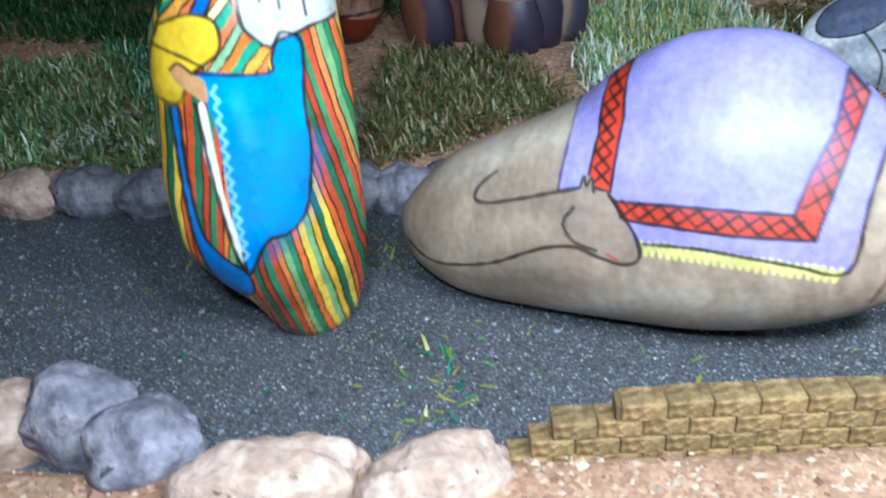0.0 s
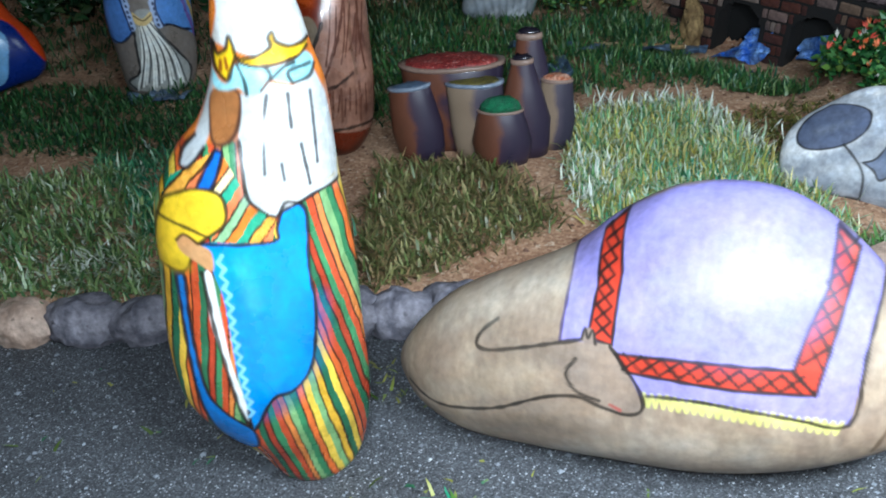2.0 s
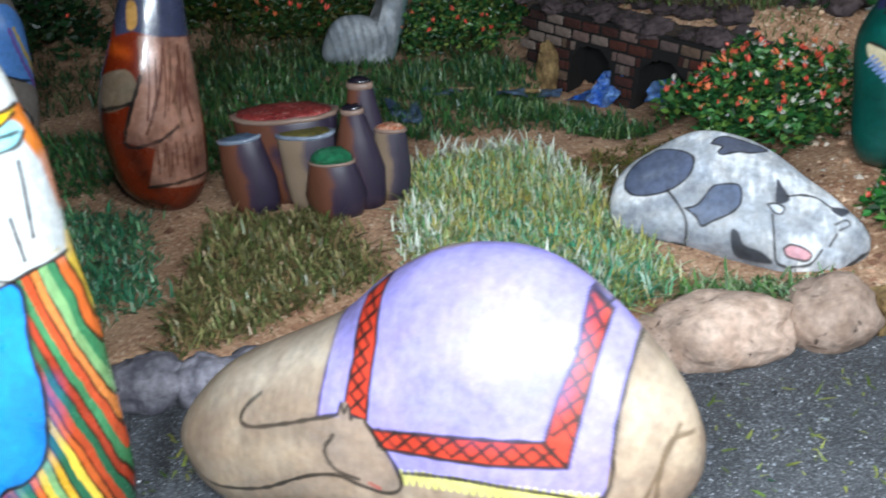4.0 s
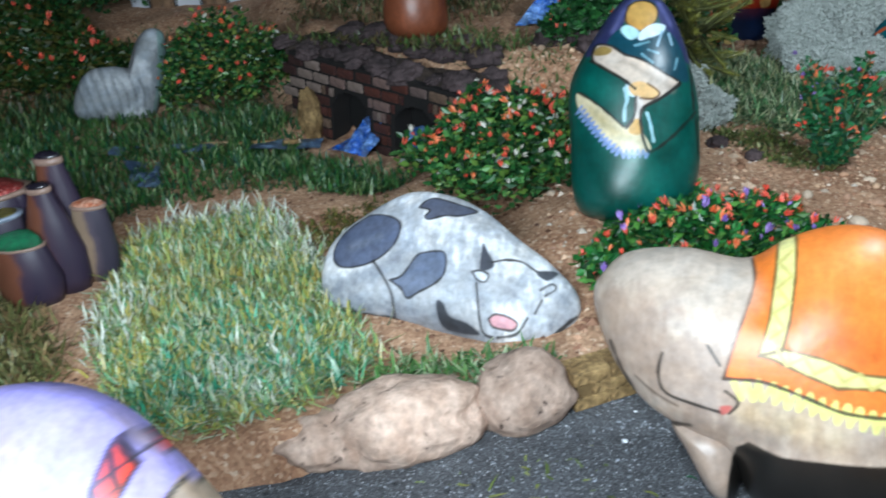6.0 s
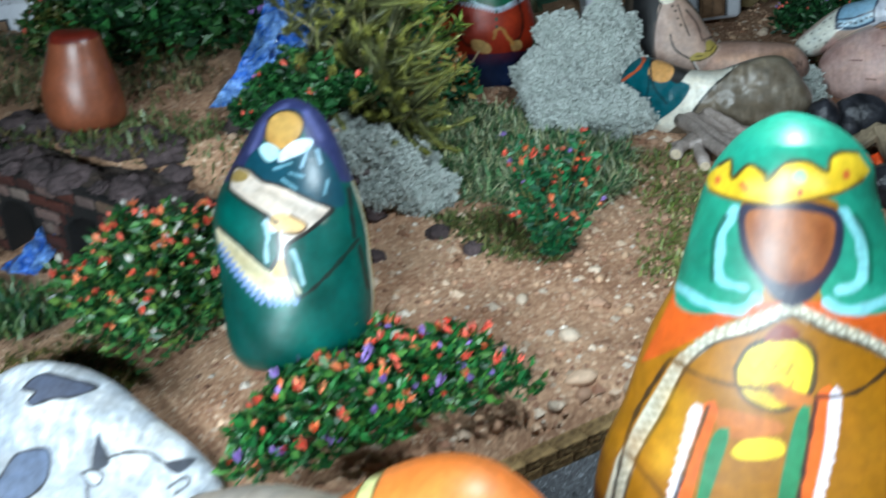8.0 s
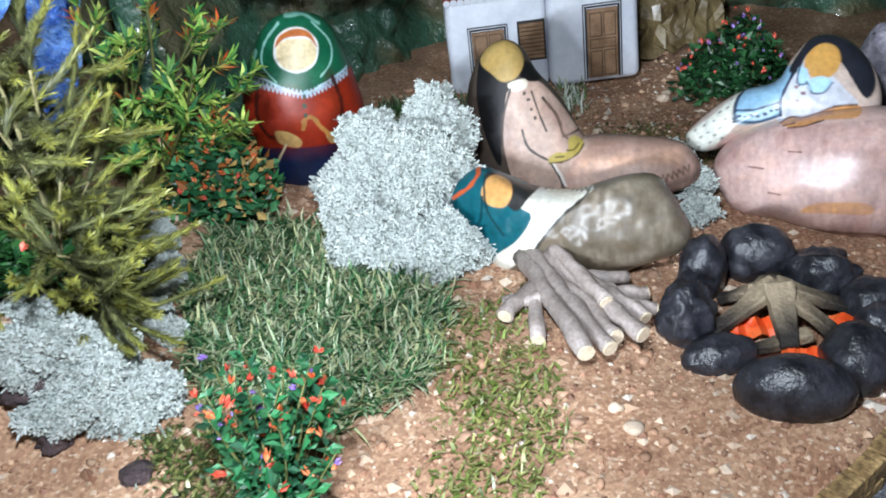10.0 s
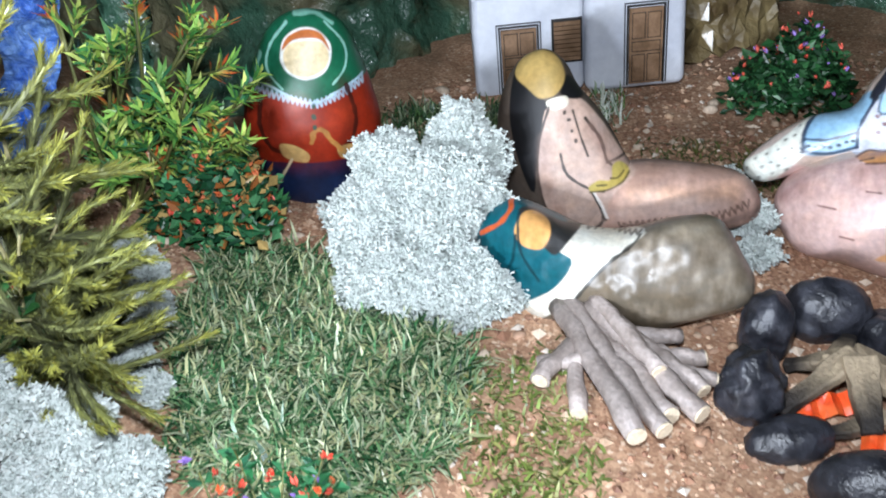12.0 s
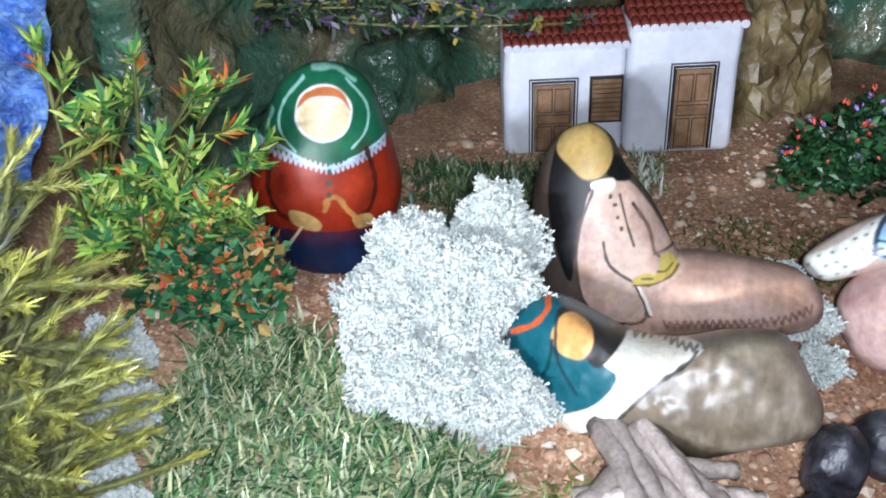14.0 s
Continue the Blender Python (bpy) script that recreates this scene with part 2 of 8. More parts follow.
def bounds(rim, hs):
    """Left and right side of a closed outline at each height."""
    a, b = rim, np.roll(rim, -1, axis=0)
    lo, hi = np.minimum(a[:, 1], b[:, 1])[:, None], np.maximum(a[:, 1], b[:, 1])[:, None]
    rise = b[:, 1:] - a[:, 1:]
    x = a[:, :1] + (b[:, :1] - a[:, :1]) * np.clip((hs[None] - a[:, 1:]) / np.where(np.abs(rise) < 1e-9, 1e-9, rise), 0, 1)
    ok = (hs[None] >= lo) & (hs[None] <= hi)
    xl, xr = np.where(ok, x, 1e9).min(axis=0), np.where(ok, x, -1e9).max(axis=0)
    bad = xl > xr
    mid = np.interp(hs, hs[~bad], ((xl + xr) / 2)[~bad])
    return np.where(bad, mid, xl), np.where(bad, mid, xr)


def cloud(x, y, size, seed=0, octaves=4):
    """Irregular soft noise from 0 to 1; size in the units of x and y."""
    rng = np.random.default_rng(seed)
    table = rng.random((64, 64))
    out, amp = 0.0, 0.0
    for k in range(octaves):
        u, v = x / size * 2 ** k + 17.3 * k, y / size * 2 ** k + 5.1 * k
        i, j = np.floor(u).astype(int), np.floor(v).astype(int)
        f, g = u - i, v - j
        f, g = f * f * (3 - 2 * f), g * g * (3 - 2 * g)
        t = lambda a, c: table[a % 64, c % 64]
        out = out + 0.55 ** k * ((t(i, j) * (1 - f) + t(i + 1, j) * f) * (1 - g) + (t(i, j + 1) * (1 - f) + t(i + 1, j + 1) * f) * g)
        amp += 0.55 ** k
    return out / amp


PAINTS = {}


def paint_for(rough, mottle):
    key = (rough, mottle)
    if key not in PAINTS:
        PAINTS[key] = material("stone_paint", "#888888", rough, attr="paint", scale=38, fine=240, bump=0.12, dist=0.001, coat=0.35 if rough < 0.28 else 0.0, spread=mottle)
    return PAINTS[key]


def painted_stone(name, at, yaw, tilt, ground, lobes, layers, label, category, na, nr, rough, mottle, form="pebble", lump=0.8, head=0.0):
    """A rounded pebble with paint on it. Outlines and paint in millimetres across and up its face."""
    V, F, off = [], [], 0
    nb = 14
    ta = radians(tilt)
    na0, nr0 = na, nr
    for front, back, outline in lobes:
        na, nr = (na0, nr0) if off == 0 else (na0 // 2, nr0 // 2)
        rim = closed_curve(outline, na)
        c = rim.mean(axis=0)
        s = np.r_[np.arange(1, nr + 1) / nr, np.arange(nb - 1, 0, -1) / nb]
        r = 0.55 * s + 0.45 * np.sin(s * np.pi / 2)
        w = np.sqrt(np.maximum(0, 1 - r ** 2.3)) * np.r_[np.full(nr, front), np.full(nb - 1, -back)] * 1000
        P = c + r[:, None, None] * (rim - c)[None]
        W = np.broadcast_to(w[:, None], P.shape[:2])
        if form == "egg":
            hs = np.linspace(rim[:, 1].min(), rim[:, 1].max(), 161)
            xl, xr = bounds(rim, hs)
            half, mid = np.interp(P[..., 1], hs, (xr - xl) / 2), np.interp(P[..., 1], hs, (xr + xl) / 2)
            wide = (xr - xl).max() / 2
            # head: keeps the slim parts of the stone as round as they are wide
            deep = np.r_[np.full(nr, front), np.full(nb - 1, -back)][:, None] * 1000 / wide * np.maximum(half / wide, 0.3) ** -head
            W = deep * np.sqrt(np.maximum(0, half ** 2 - (P[..., 0] - mid) ** 2))
        v = np.concatenate([P, W[..., None]], axis=2).reshape(-1, 3)
        v = np.vstack([v, [[*c, W[0].mean()], [*c, W[-1].mean()]]])
        v[:, 2] += lump * wave(v[:, 0], v[:, 1], 0.09) * (1 if front > 0.02 else 0.4) + (lump > 1) * 3.4 * (cloud(v[:, 0], v[:, 1], 13, 31, 2) - 0.5)
        n = nr + nb - 1
        k = np.arange(na)
        k2 = (k + 1) % na
        q = np.concatenate([np.c_[i * na + k, (i + 1) * na + k, (i + 1) * na + k2, i * na + k2] for i in range(n - 1)])
        e0, e1 = n * na, n * na + 1
        q = np.concatenate([q, np.c_[np.full(na, e0), k, k2, k2], np.c_[np.full(na, e1), (n - 1) * na + k2, (n - 1) * na + k, (n - 1) * na + k]])
        V.append(v)
        F.append(q + off)
        off += len(v)
    v, f = np.concatenate(V), np.concatenate(F)
    x, y = v[:, 0], v[:, 1]
    cols = np.tile(rgb(ground), (len(v), 1))
    for layer in layers:
        kind = layer[0]
        if kind in ("fill", "patch"):
            poly = layer[2]
            if len(poly) < 3:
                continue
            if kind == "fill":
                poly = [tuple(p) for p in closed_curve(poly, 6 * len(poly))]
            d = away(poly + poly[:1], x, y) * np.where(inside(poly, x, y), 1, -1)
            k = np.clip(0.5 + d / 1.1, 0, 1)[:, None]
            cols = cols * (1 - k) + np.array(rgb(layer[1])) * k
        elif kind == "wash":
            # broad soft strokes, also used to put shading and highlights into the colour
            k = np.clip(1 - away(open_curve(layer[4]), x, y) / layer[2], 0, 1)
            k = (k * k * (3 - 2 * k) * layer[3] * (0.55 + 0.9 * (cloud(x, y, 7, 8) - 0.3)))[:, None].clip(0, 1)
            cols = cols * (1 - k) + np.array(rgb(layer[1])) * k
        elif kind == "rim":
            cols[(v[:, 2] > layer[2]) & (v[:, 2] < layer[3]) & (x > 0)] = rgb(layer[1])
        elif kind in ("line", "edge", "zig"):
            line, width = layer[-1], max(0.9, layer[2])
            if kind == "line":
                line = open_curve(line)
            if kind == "zig":
                step, high, made, side, rest = layer[3], layer[4], [], 1, 0.0
                for (x0, y0), (x1, y1) in zip(line, line[1:]):
                    d = math.hypot(x1 - x0, y1 - y0)
                    while rest < d:
                        made.append((x0 + (x1 - x0) * rest / d - side * high * (y1 - y0) / d, y0 + (y1 - y0) * rest / d + side * high * (x1 - x0) / d))
                        side, rest = -side, rest + step / 2
                    rest -= d
                line = made
            wob = 0.25 * width * wave(x, y, 0.5)
            k = np.clip(1.1 - np.maximum(0, away(line, x, y) - width / 2 + 0.25 + wob) / max(0.9, 0.35 * width), 0, 1)[:, None] * (0.8 + 0.2 * cloud(x, y, 12, 6))[:, None].clip(0, 1)
            cols = cols * (1 - k) + np.array(rgb(layer[1])) * k
        elif kind == "stripes":
            tones, wide, angle, poly = layer[1:]
            a = radians(angle)
            s = (x * math.sin(a) - y * math.cos(a)) / wide + 0.3 * np.sin(y * 0.045 + x * 0.05) + 1.5 * (cloud(x, y * 0.5, 24, 21) - 0.5) + 0.35 * (cloud(x, y * 0.4, 6, 22) - 0.5)
            i = np.floor(s).astype(int)
            m = inside(poly, x, y)
            table = np.array([rgb(t) for t in tones])
            c = table[(i * 7 + i // 3) % len(tones)] * (0.55 + 0.9 * cloud(x, y * 0.45, 7, 23))[:, None]
            near = np.abs(s - np.round(s)) + 0.16 * (cloud(x, y * 0.5, 9, 24) - 0.5)
            k = np.clip((0.17 - near) / 0.1, 0, 0.9)[:, None] * (np.round(s).astype(int) % 3 != 0)[:, None]
            c = c * (1 - k) + np.array(rgb("#2a1c12")) * k
            cols[m] = c[m]
        elif kind == "wear":
            m = inside(layer[3], x, y)
            k = np.clip((cloud(x, y, 26, 3) - 0.5) * 2.6 * layer[2] + (cloud(x * 3, y, 14, 5) - 0.5) * 1.3 * layer[2] + 0.3, 0, 0.9)[:, None] * m[:, None]
            cols = cols * (1 - k) + np.array(rgb(layer[1])) * k
    cols = cols * (0.86 + 0.3 * cloud(x, y, 30, 11) + 0.26 * (cloud(x * 3, y + x, 11, 12) - 0.5))[:, None] * (1 + (cloud(x + y, y * 2 - x, 16, 13) - 0.5)[:, None] * (0.12, 0.0, -0.14))
    v = v / 1000
    w = v[:, 2]
    low = np.minimum(0, v[:, 1] * math.cos(ta) + w * math.sin(ta) + 0.003)
    up = v[:, 1] - low / math.cos(ta)
    ob = shape(name, np.c_[v[:, 0], -w, up], f, paint_for(rough, mottle), cols)
    ob.matrix_world = pose(*at, -tilt, 0, yaw)
    return tagged(ob, label, category)


def scatter(rng, poly, count):
    xs, ys = [p[0] for p in poly], [p[1] for p in poly]
    out = np.zeros((0, 2))
    while len(out) < count:
        p = rng.uniform((min(xs), min(ys)), (max(xs), max(ys)), (count * 2, 2))
        out = np.vstack([out, p[inside(poly, p[:, 0], p[:, 1])]])
    return out[:count]


def grass(name, poly, count, length, lean, tones, tip, label, seed, wide=0.0009, tip_share=0.3, level=None):
    """Cut blades that stand and lie over a patch of soil."""
    rng = np.random.default_rng(seed)
    p = scatter(rng, poly, count)
    # a ragged border
    p += rng.normal(0, 0.006, p.shape)
    z = ground_z(p[:, 0], p[:, 1]) if level is None else np.full(count, level)
    h = rng.uniform(0, 2 * np.pi, count)
    el = np.clip(rng.normal(lean, 22, count), 3, 88) * np.pi / 180
    ln = length * rng.uniform(0.5, 1.35, count)
    d = np.c_[np.cos(h) * np.cos(el), np.sin(h) * np.cos(el), np.sin(el)]
    s = np.c_[-np.sin(h), np.cos(h), np.zeros(count)] * (wide * rng.uniform(0.6, 1.5, count))[:, None]
    b = np.c_[p, z + rng.uniform(-0.001, 0.0045, count)]
    mid = b + d * (ln * 0.55)[:, None]
    bend = rng.normal(0, 0.25, (count, 3))
    end = b + (d + bend * 0.4 + [0, 0, -0.12]) * ln[:, None]
    v = np.stack([b - s, b + s, mid - s * 0.8, mid + s * 0.8, end], axis=1).reshape(-1, 3)
    i = np.arange(count)[:, None] * 5
    f = np.concatenate([i + [0, 1, 3], i + [0, 3, 2], i + [2, 3, 4]])
    table = np.array([rgb(t) for t in tones])
    c = table[rng.integers(0, len(tones), count)] * rng.uniform(0.6, 1.25, (count, 1))
    c = np.repeat(c[:, None, :], 5, axis=1)
    white = rng.random(count) < tip_share
    c[white, 4] = rgb(tip)
    c[white, 2:4] = (c[white, 2:4] + np.array(rgb(tip))) / 2
    ob = shape(name, v, f, BLADES, c.reshape(-1, 3))
    return tagged(ob, label, "grass", kind="stuff")


def blossom_mesh(name, mat, size):
    """A half-open bud of four pointed petals."""
    v, f = [(0, 0, 0)], []
    for k in range(4):
        a = 2 * math.pi * k / 4
        for da, r, z in ((-0.7, 0.42, 0.7), (0, 0.42, 1.5), (0.7, 0.42, 0.7)):
            v.append((r * size * math.cos(a + da), r * size * math.sin(a + da), z * size))
        j = 1 + 3 * k
        f += [(0, j, j + 1), (0, j + 1, j + 2)]
    me = bpy.data.meshes.new(name)
    me.from_pydata(v, [], f)
    me.materials.append(mat)
    return me


def bush(name, at, size, leaves, leaf, tones, blooms, label, seed, category="flowering plant", dome=0.75):
    """Low plant: stems, many small folded leaves, and blossoms of their own."""
    rng = np.random.default_rng(seed)
    root = base(name, pose(*at), label, category)
    sx, sy, sz = size

    def spots(n, low):
        a = rng.uniform(0, 2 * np.pi, n)
        r = np.sqrt(rng.random(n))
        lump = 1 + 0.22 * np.sin(3 * a + seed) + 0.13 * np.sin(7 * a + 2 * seed)
        x, y = np.cos(a) * r * lump, np.sin(a) * r * lump
        top = np.sqrt(np.maximum(0.04, 1 - 0.85 * r ** 2)) * (0.45 + 1.1 * cloud(x, y, 0.38, seed))
        return np.c_[x * sx, y * sy, top * sz * (low + (1 - low) * rng.random(n) ** 0.6)]

    p = spots(leaves, 1 - dome)
    n = leaves
    h = rng.uniform(0, 2 * np.pi, n)
    el = rng.uniform(-0.4, 1.0, n)
    d = np.c_[np.cos(h) * np.cos(el), np.sin(h) * np.cos(el), np.sin(el)]
    side = np.cross(d, rng.normal(0, 1, (n, 3)))
    side /= np.linalg.norm(side, axis=1)[:, None]
    up = np.cross(side, d)
    ln = (leaf * rng.uniform(0.6, 1.4, n))[:, None]
    v = np.stack([p, p + d * ln * 0.5 + side * ln * 0.3 + up * ln * 0.12, p + d * ln, p + d * ln * 0.5 - side * ln * 0.3 + up * ln * 0.12], axis=1).reshape(-1, 3)
    i = np.arange(n)[:, None] * 4
    f = np.concatenate([i + [0, 1, 2], i + [0, 2, 3]])
    table = np.array([rgb(t) for t in tones])
    c = np.repeat(table[rng.integers(0, len(tones), n)] * rng.uniform(0.6, 1.35, (n, 1)), 4, axis=0)
    under(shape("foliage", v, f, LEAF, c, soft=False), root)
    bm = bmesh.new()
    for q in spots(14, 0.5):
        tube(bm, [(q[0] * 0.2, q[1] * 0.2, -0.004), (q[0] * 0.55, q[1] * 0.55, q[2] * 0.55), tuple(q)], [0.0011, 0.0009, 0.0005], 5)
    part("stem", bm, STEM, root)
    for mat, count, bs in blooms:
        me = blossom_mesh("blossom", mat, bs)
        for q in spots(count, 0.88):
            ob = new("blossom", me)
            ob.parent = root
            ob.matrix_local = pose(q[0], q[1], q[2] + 0.002, rng.uniform(-50, 50), rng.uniform(-50, 50), rng.uniform(0, 360)) @ Matrix.Scale(rng.uniform(0.5, 1.25), 4)
    return root


def fan_bush(name, at, lean, high, spread, sprays, leaf, tones, blooms, label, seed):
    """Upright plant: sprays that fan out from one foot, leafy all along, blossoms near their tips."""
    rng = np.random.default_rng(seed)
    root = base(name, pose(*at), label, "flowering plant")
    bm = bmesh.new()
    V, C, tips = [], [], []
    table = np.array([rgb(t) for t in tones])
    t = np.linspace(0, 1, 8)
    for k in range(sprays):
        a, r = rng.uniform(0, 2 * np.pi), spread * math.sqrt(rng.random())
        end = np.array((lean[0] + r * math.cos(a), lean[1] + r * math.sin(a), high * rng.uniform(0.5, 1.0)))
        q = np.outer(t ** 1.3, end * (1, 1, 0)) + np.outer(t, end * (0, 0, 1)) + np.sin(np.pi * t)[:, None] * rng.normal(0, 0.004, 3)
        tube(bm, [tuple(p) for p in q], list(np.linspace(0.0012, 0.0005, 8)), 5)
        n = 44
        u = rng.uniform(0.12, 1, n)
        p = np.c_[[np.interp(u, t, q[:, j]) for j in range(3)]].T
        h, el = rng.uniform(0, 2 * np.pi, n), rng.uniform(-0.2, 1.1, n)
        d = np.c_[np.cos(h) * np.cos(el), np.sin(h) * np.cos(el), np.sin(el)]
        side = np.cross(d, rng.normal(0, 1, (n, 3)))
        side /= np.linalg.norm(side, axis=1)[:, None]
        up = np.cross(side, d)
        ln = (leaf * rng.uniform(0.6, 1.4, n))[:, None]
        V.append(np.stack([p, p + d * ln * 0.5 + side * ln * 0.28 + up * ln * 0.12, p + d * ln, p + d * ln * 0.5 - side * ln * 0.28 + up * ln * 0.12], axis=1).reshape(-1, 3))
        C.append(np.repeat(table[rng.integers(0, len(tones), n)] * rng.uniform(0.6, 1.35, (n, 1)), 4, axis=0))
        tips += [np.array([np.interp(v, t, q[:, j]) for j in range(3)]) + rng.normal(0, 0.003, 3) for v in rng.uniform(0.72, 1.04, 4)]
    v = np.concatenate(V)
    i = np.arange(len(v) // 4)[:, None] * 4
    under(shape("foliage", v, np.concatenate([i + [0, 1, 2], i + [0, 2, 3]]), LEAF, np.concatenate(C), soft=False), root)
    part("stem", bm, STEM, root)
    order = rng.permutation(len(tips))
    for mat, count, bs in blooms:
        me = blossom_mesh("blossom", mat, bs)
        for j in order[:count]:
            ob = new("blossom", me)
            ob.parent = root
            ob.matrix_local = pose(*tips[j], rng.uniform(-60, 60), rng.uniform(-60, 60), rng.uniform(0, 360)) @ Matrix.Scale(rng.uniform(0.6, 1.3), 4)
        order = order[count:]
    return root


def lobed(d, seed):
    """Uneven swelling over directions, for clumps with scalloped outlines."""
    rng = np.random.default_rng(seed)
    z = 0
    for f, a in ((3.0, 0.10), (5.0, 0.09), (8.0, 0.07), (13.0, 0.045)):
        for _ in range(3):
            z = z + a * np.sin(d @ rng.normal(0, 1, 3) * f + rng.uniform(0, 6.3)) * 0.75
    return 1 + z


def lichen(name, blobs, label, seed, density=9000):
    """White reindeer moss: lobed clumps of a fine net of forked tips. blobs: centre and radii."""
    rng = np.random.default_rng(seed)
    cx, cy = np.mean([b[0] for b in blobs]), np.mean([b[1] for b in blobs])
    root = base(name, pose(cx, cy, float(ground_z(cx, cy))), label, "lichen")
    foot = np.array(root.matrix_world.translation)
    for k, (bx, by, bz, rx, ry, rz) in enumerate(blobs):
        c, r3 = np.array((bx, by, bz)), np.array((rx, ry, rz))
        bm = bmesh.new()
        bmesh.ops.create_icosphere(bm, subdivisions=4, radius=1)
        d = np.array([v.co[:] for v in bm.verts])
        q = c + d * r3 * 0.93 * lobed(d, seed + k)[:, None] + rng.normal(0, 0.0004, d.shape) - foot
        for v, co in zip(bm.verts, q):
            v.co = co
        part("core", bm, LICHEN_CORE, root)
        n = int(density * (rx * ry + rx * rz + ry * rz) / 3 / 0.0016)
        d = rng.normal(0, 1, (n, 3))
        d /= np.linalg.norm(d, axis=1)[:, None]
        d = d[d[:, 2] > -0.7]
        p = c + d * r3 * (lobed(d, seed + k) * rng.uniform(0.93, 1.04, len(d)))[:, None]
        keep = p[:, 2] > ground_z(p[:, 0], p[:, 1]) - 0.003
        for m, (ox, oy, oz, sx, sy, sz) in enumerate(blobs):
            if m != k:
                keep &= (((p - (ox, oy, oz)) / (sx, sy, sz)) ** 2).sum(axis=1) > 0.7
        p, d = p[keep], d[keep]
        n = len(p)
        V, F, off = [], [], 0
        for _ in range(4):
            t = d * 0.5 + rng.normal(0, 0.8, (n, 3))
            t /= np.linalg.norm(t, axis=1)[:, None]
            s = np.cross(t, d * 0.6 + rng.normal(0, 0.6, (n, 3)))
            s /= np.linalg.norm(s, axis=1)[:, None]
            ln = rng.uniform(0.0016, 0.0034, (n, 1)) * np.where(rng.random((n, 1)) < 0.05, 1.7, 1)
            w = s * rng.uniform(0.00036, 0.00062, (n, 1))
            V.append(np.stack([p - w, p + w, p + t * ln + w * 1.3, p + t * ln - w * 1.3], axis=1).reshape(-1, 3))
            F.append(np.arange(n)[:, None] * 4 + [0, 1, 2, 3] + off)
            off += 4 * n
        under(shape("lace", np.concatenate(V) - foot, np.concatenate(F), LICHEN), root)
    return root


def rock(name, at, size, mat, label, seed, category="stone", rough=0.25, group="", kind="", sub=4, turn=0.0, freq=1.6):
    """An uneven stone."""
    bm = bmesh.new()
    bmesh.ops.create_icosphere(bm, subdivisions=sub, radius=1)
    o = Vector((seed * 3.1, seed * 1.7, seed * 0.9))
    for v in bm.verts:
        n = v.co.normalized()
        k = 1 + rough * noise.noise(n * freq + o) + rough * 0.5 * noise.noise(n * freq * 2.3 + o) + rough * 0.2 * noise.noise(n * freq * 6 + o)
        v.co = Vector((n.x * k * size[0], n.y * k * size[1], max(n.z * k, -0.8) * size[2]))
    for f in bm.faces:
        f.smooth = True
    me = bpy.data.meshes.new(name)
    bm.to_mesh(me)
    bm.free()
    me.materials.append(mat)
    ob = new(name, me)
    ob.matrix_world = pose(*at, 0, 0, turn)
    return tagged(ob, label, category, group, kind)


# ---- ground form ----
FAR_EDGE = [(-1.6, 0.60), (-0.3, 0.555), (-0.02, 0.545), (0.256, 0.54), (0.437, 0.565), (0.65, 0.622), (0.9, 0.668), (1.065, 0.733), (1.3, 0.85), (2.4, 1.4)]
NEAR_EDGE = [(-1.6, 0.33), (-0.1, 0.30), (0.07, 0.31), (0.25, 0.32), (0.5, 0.33), (0.8, 0.40), (1.1, 0.50), (1.5, 0.72), (2.4, 1.2)]


def along(edge, x):
    return np.interp(x, [p[0] for p in edge], [p[1] for p in edge])


def smooth(a, b, x):
    s = np.clip((x - a) / (b - a), 0, 1)
    return s * s * (3 - 2 * s)


def wave(x, y, s):
    """Soft uneven relief between about -1 and 1."""
    return (np.sin(x * s + 1.3 * np.sin(y * s * 0.7 + 0.4)) + np.sin(y * s * 1.27 + 1.7 * np.sin(x * s * 0.6)) + np.sin((x + y) * s * 0.81 + 2.1)) / 3


def ground_z(x, y):
    """Height of the soil."""
    x, y = np.asarray(x, float), np.asarray(y, float)
    far, near = y - along(FAR_EDGE, x), along(NEAR_EDGE, x) - y
    left = 0.022 + 0.13 * (y - 0.57)
    right = 0.02 + 0.1 * (y - 0.74) - 0.055 * np.maximum(0, x - 0.85) - 0.007 * np.exp(-((x - 1.065) ** 2 + (y - 0.87) ** 2) / 0.004)
    s = smooth(0.55, 0.85, x)
    back = left * (1 - s) + right * s
    back = back + 0.022 * np.exp(-((x - 0.53) ** 2 / 0.008 + (y - 0.73) ** 2 / 0.006)) - 0.012 * np.exp(-((x - 0.39) ** 2 / 0.008 + (y - 0.64) ** 2 / 0.003))
    d, s2 = (x - 0.259 + y - 1.062) * 0.707, (x - 0.259 - y + 1.062) * 0.707
    back = back + 0.073 * smooth(0.03, 0.046, d) * (1 - smooth(0.56, 0.70, x)) * smooth(0.89, 0.95, y) * smooth(0.2, 0.3, x)
    back = back - 0.02 * smooth(-0.13, -0.05, d) * (1 - smooth(0.02, 0.04, d)) * smooth(0.02, 0.05, s2) * (1 - smooth(0.19, 0.23, s2))
    back = back + 0.05 * (1 - smooth(0.2, 0.34, x)) * smooth(1.16, 1.3, y) + 0.0035 * wave(x, y, 55) + 0.0015 * wave(x, y, 170)
    back = np.minimum(back, 0.26)
    front = 0.012 + 0.003 * wave(x, y, 70)
    z = -0.004 + (back + 0.004) * smooth(0.0, 0.016, far) + (front + 0.004) * smooth(0.0, 0.016, near)
    return z

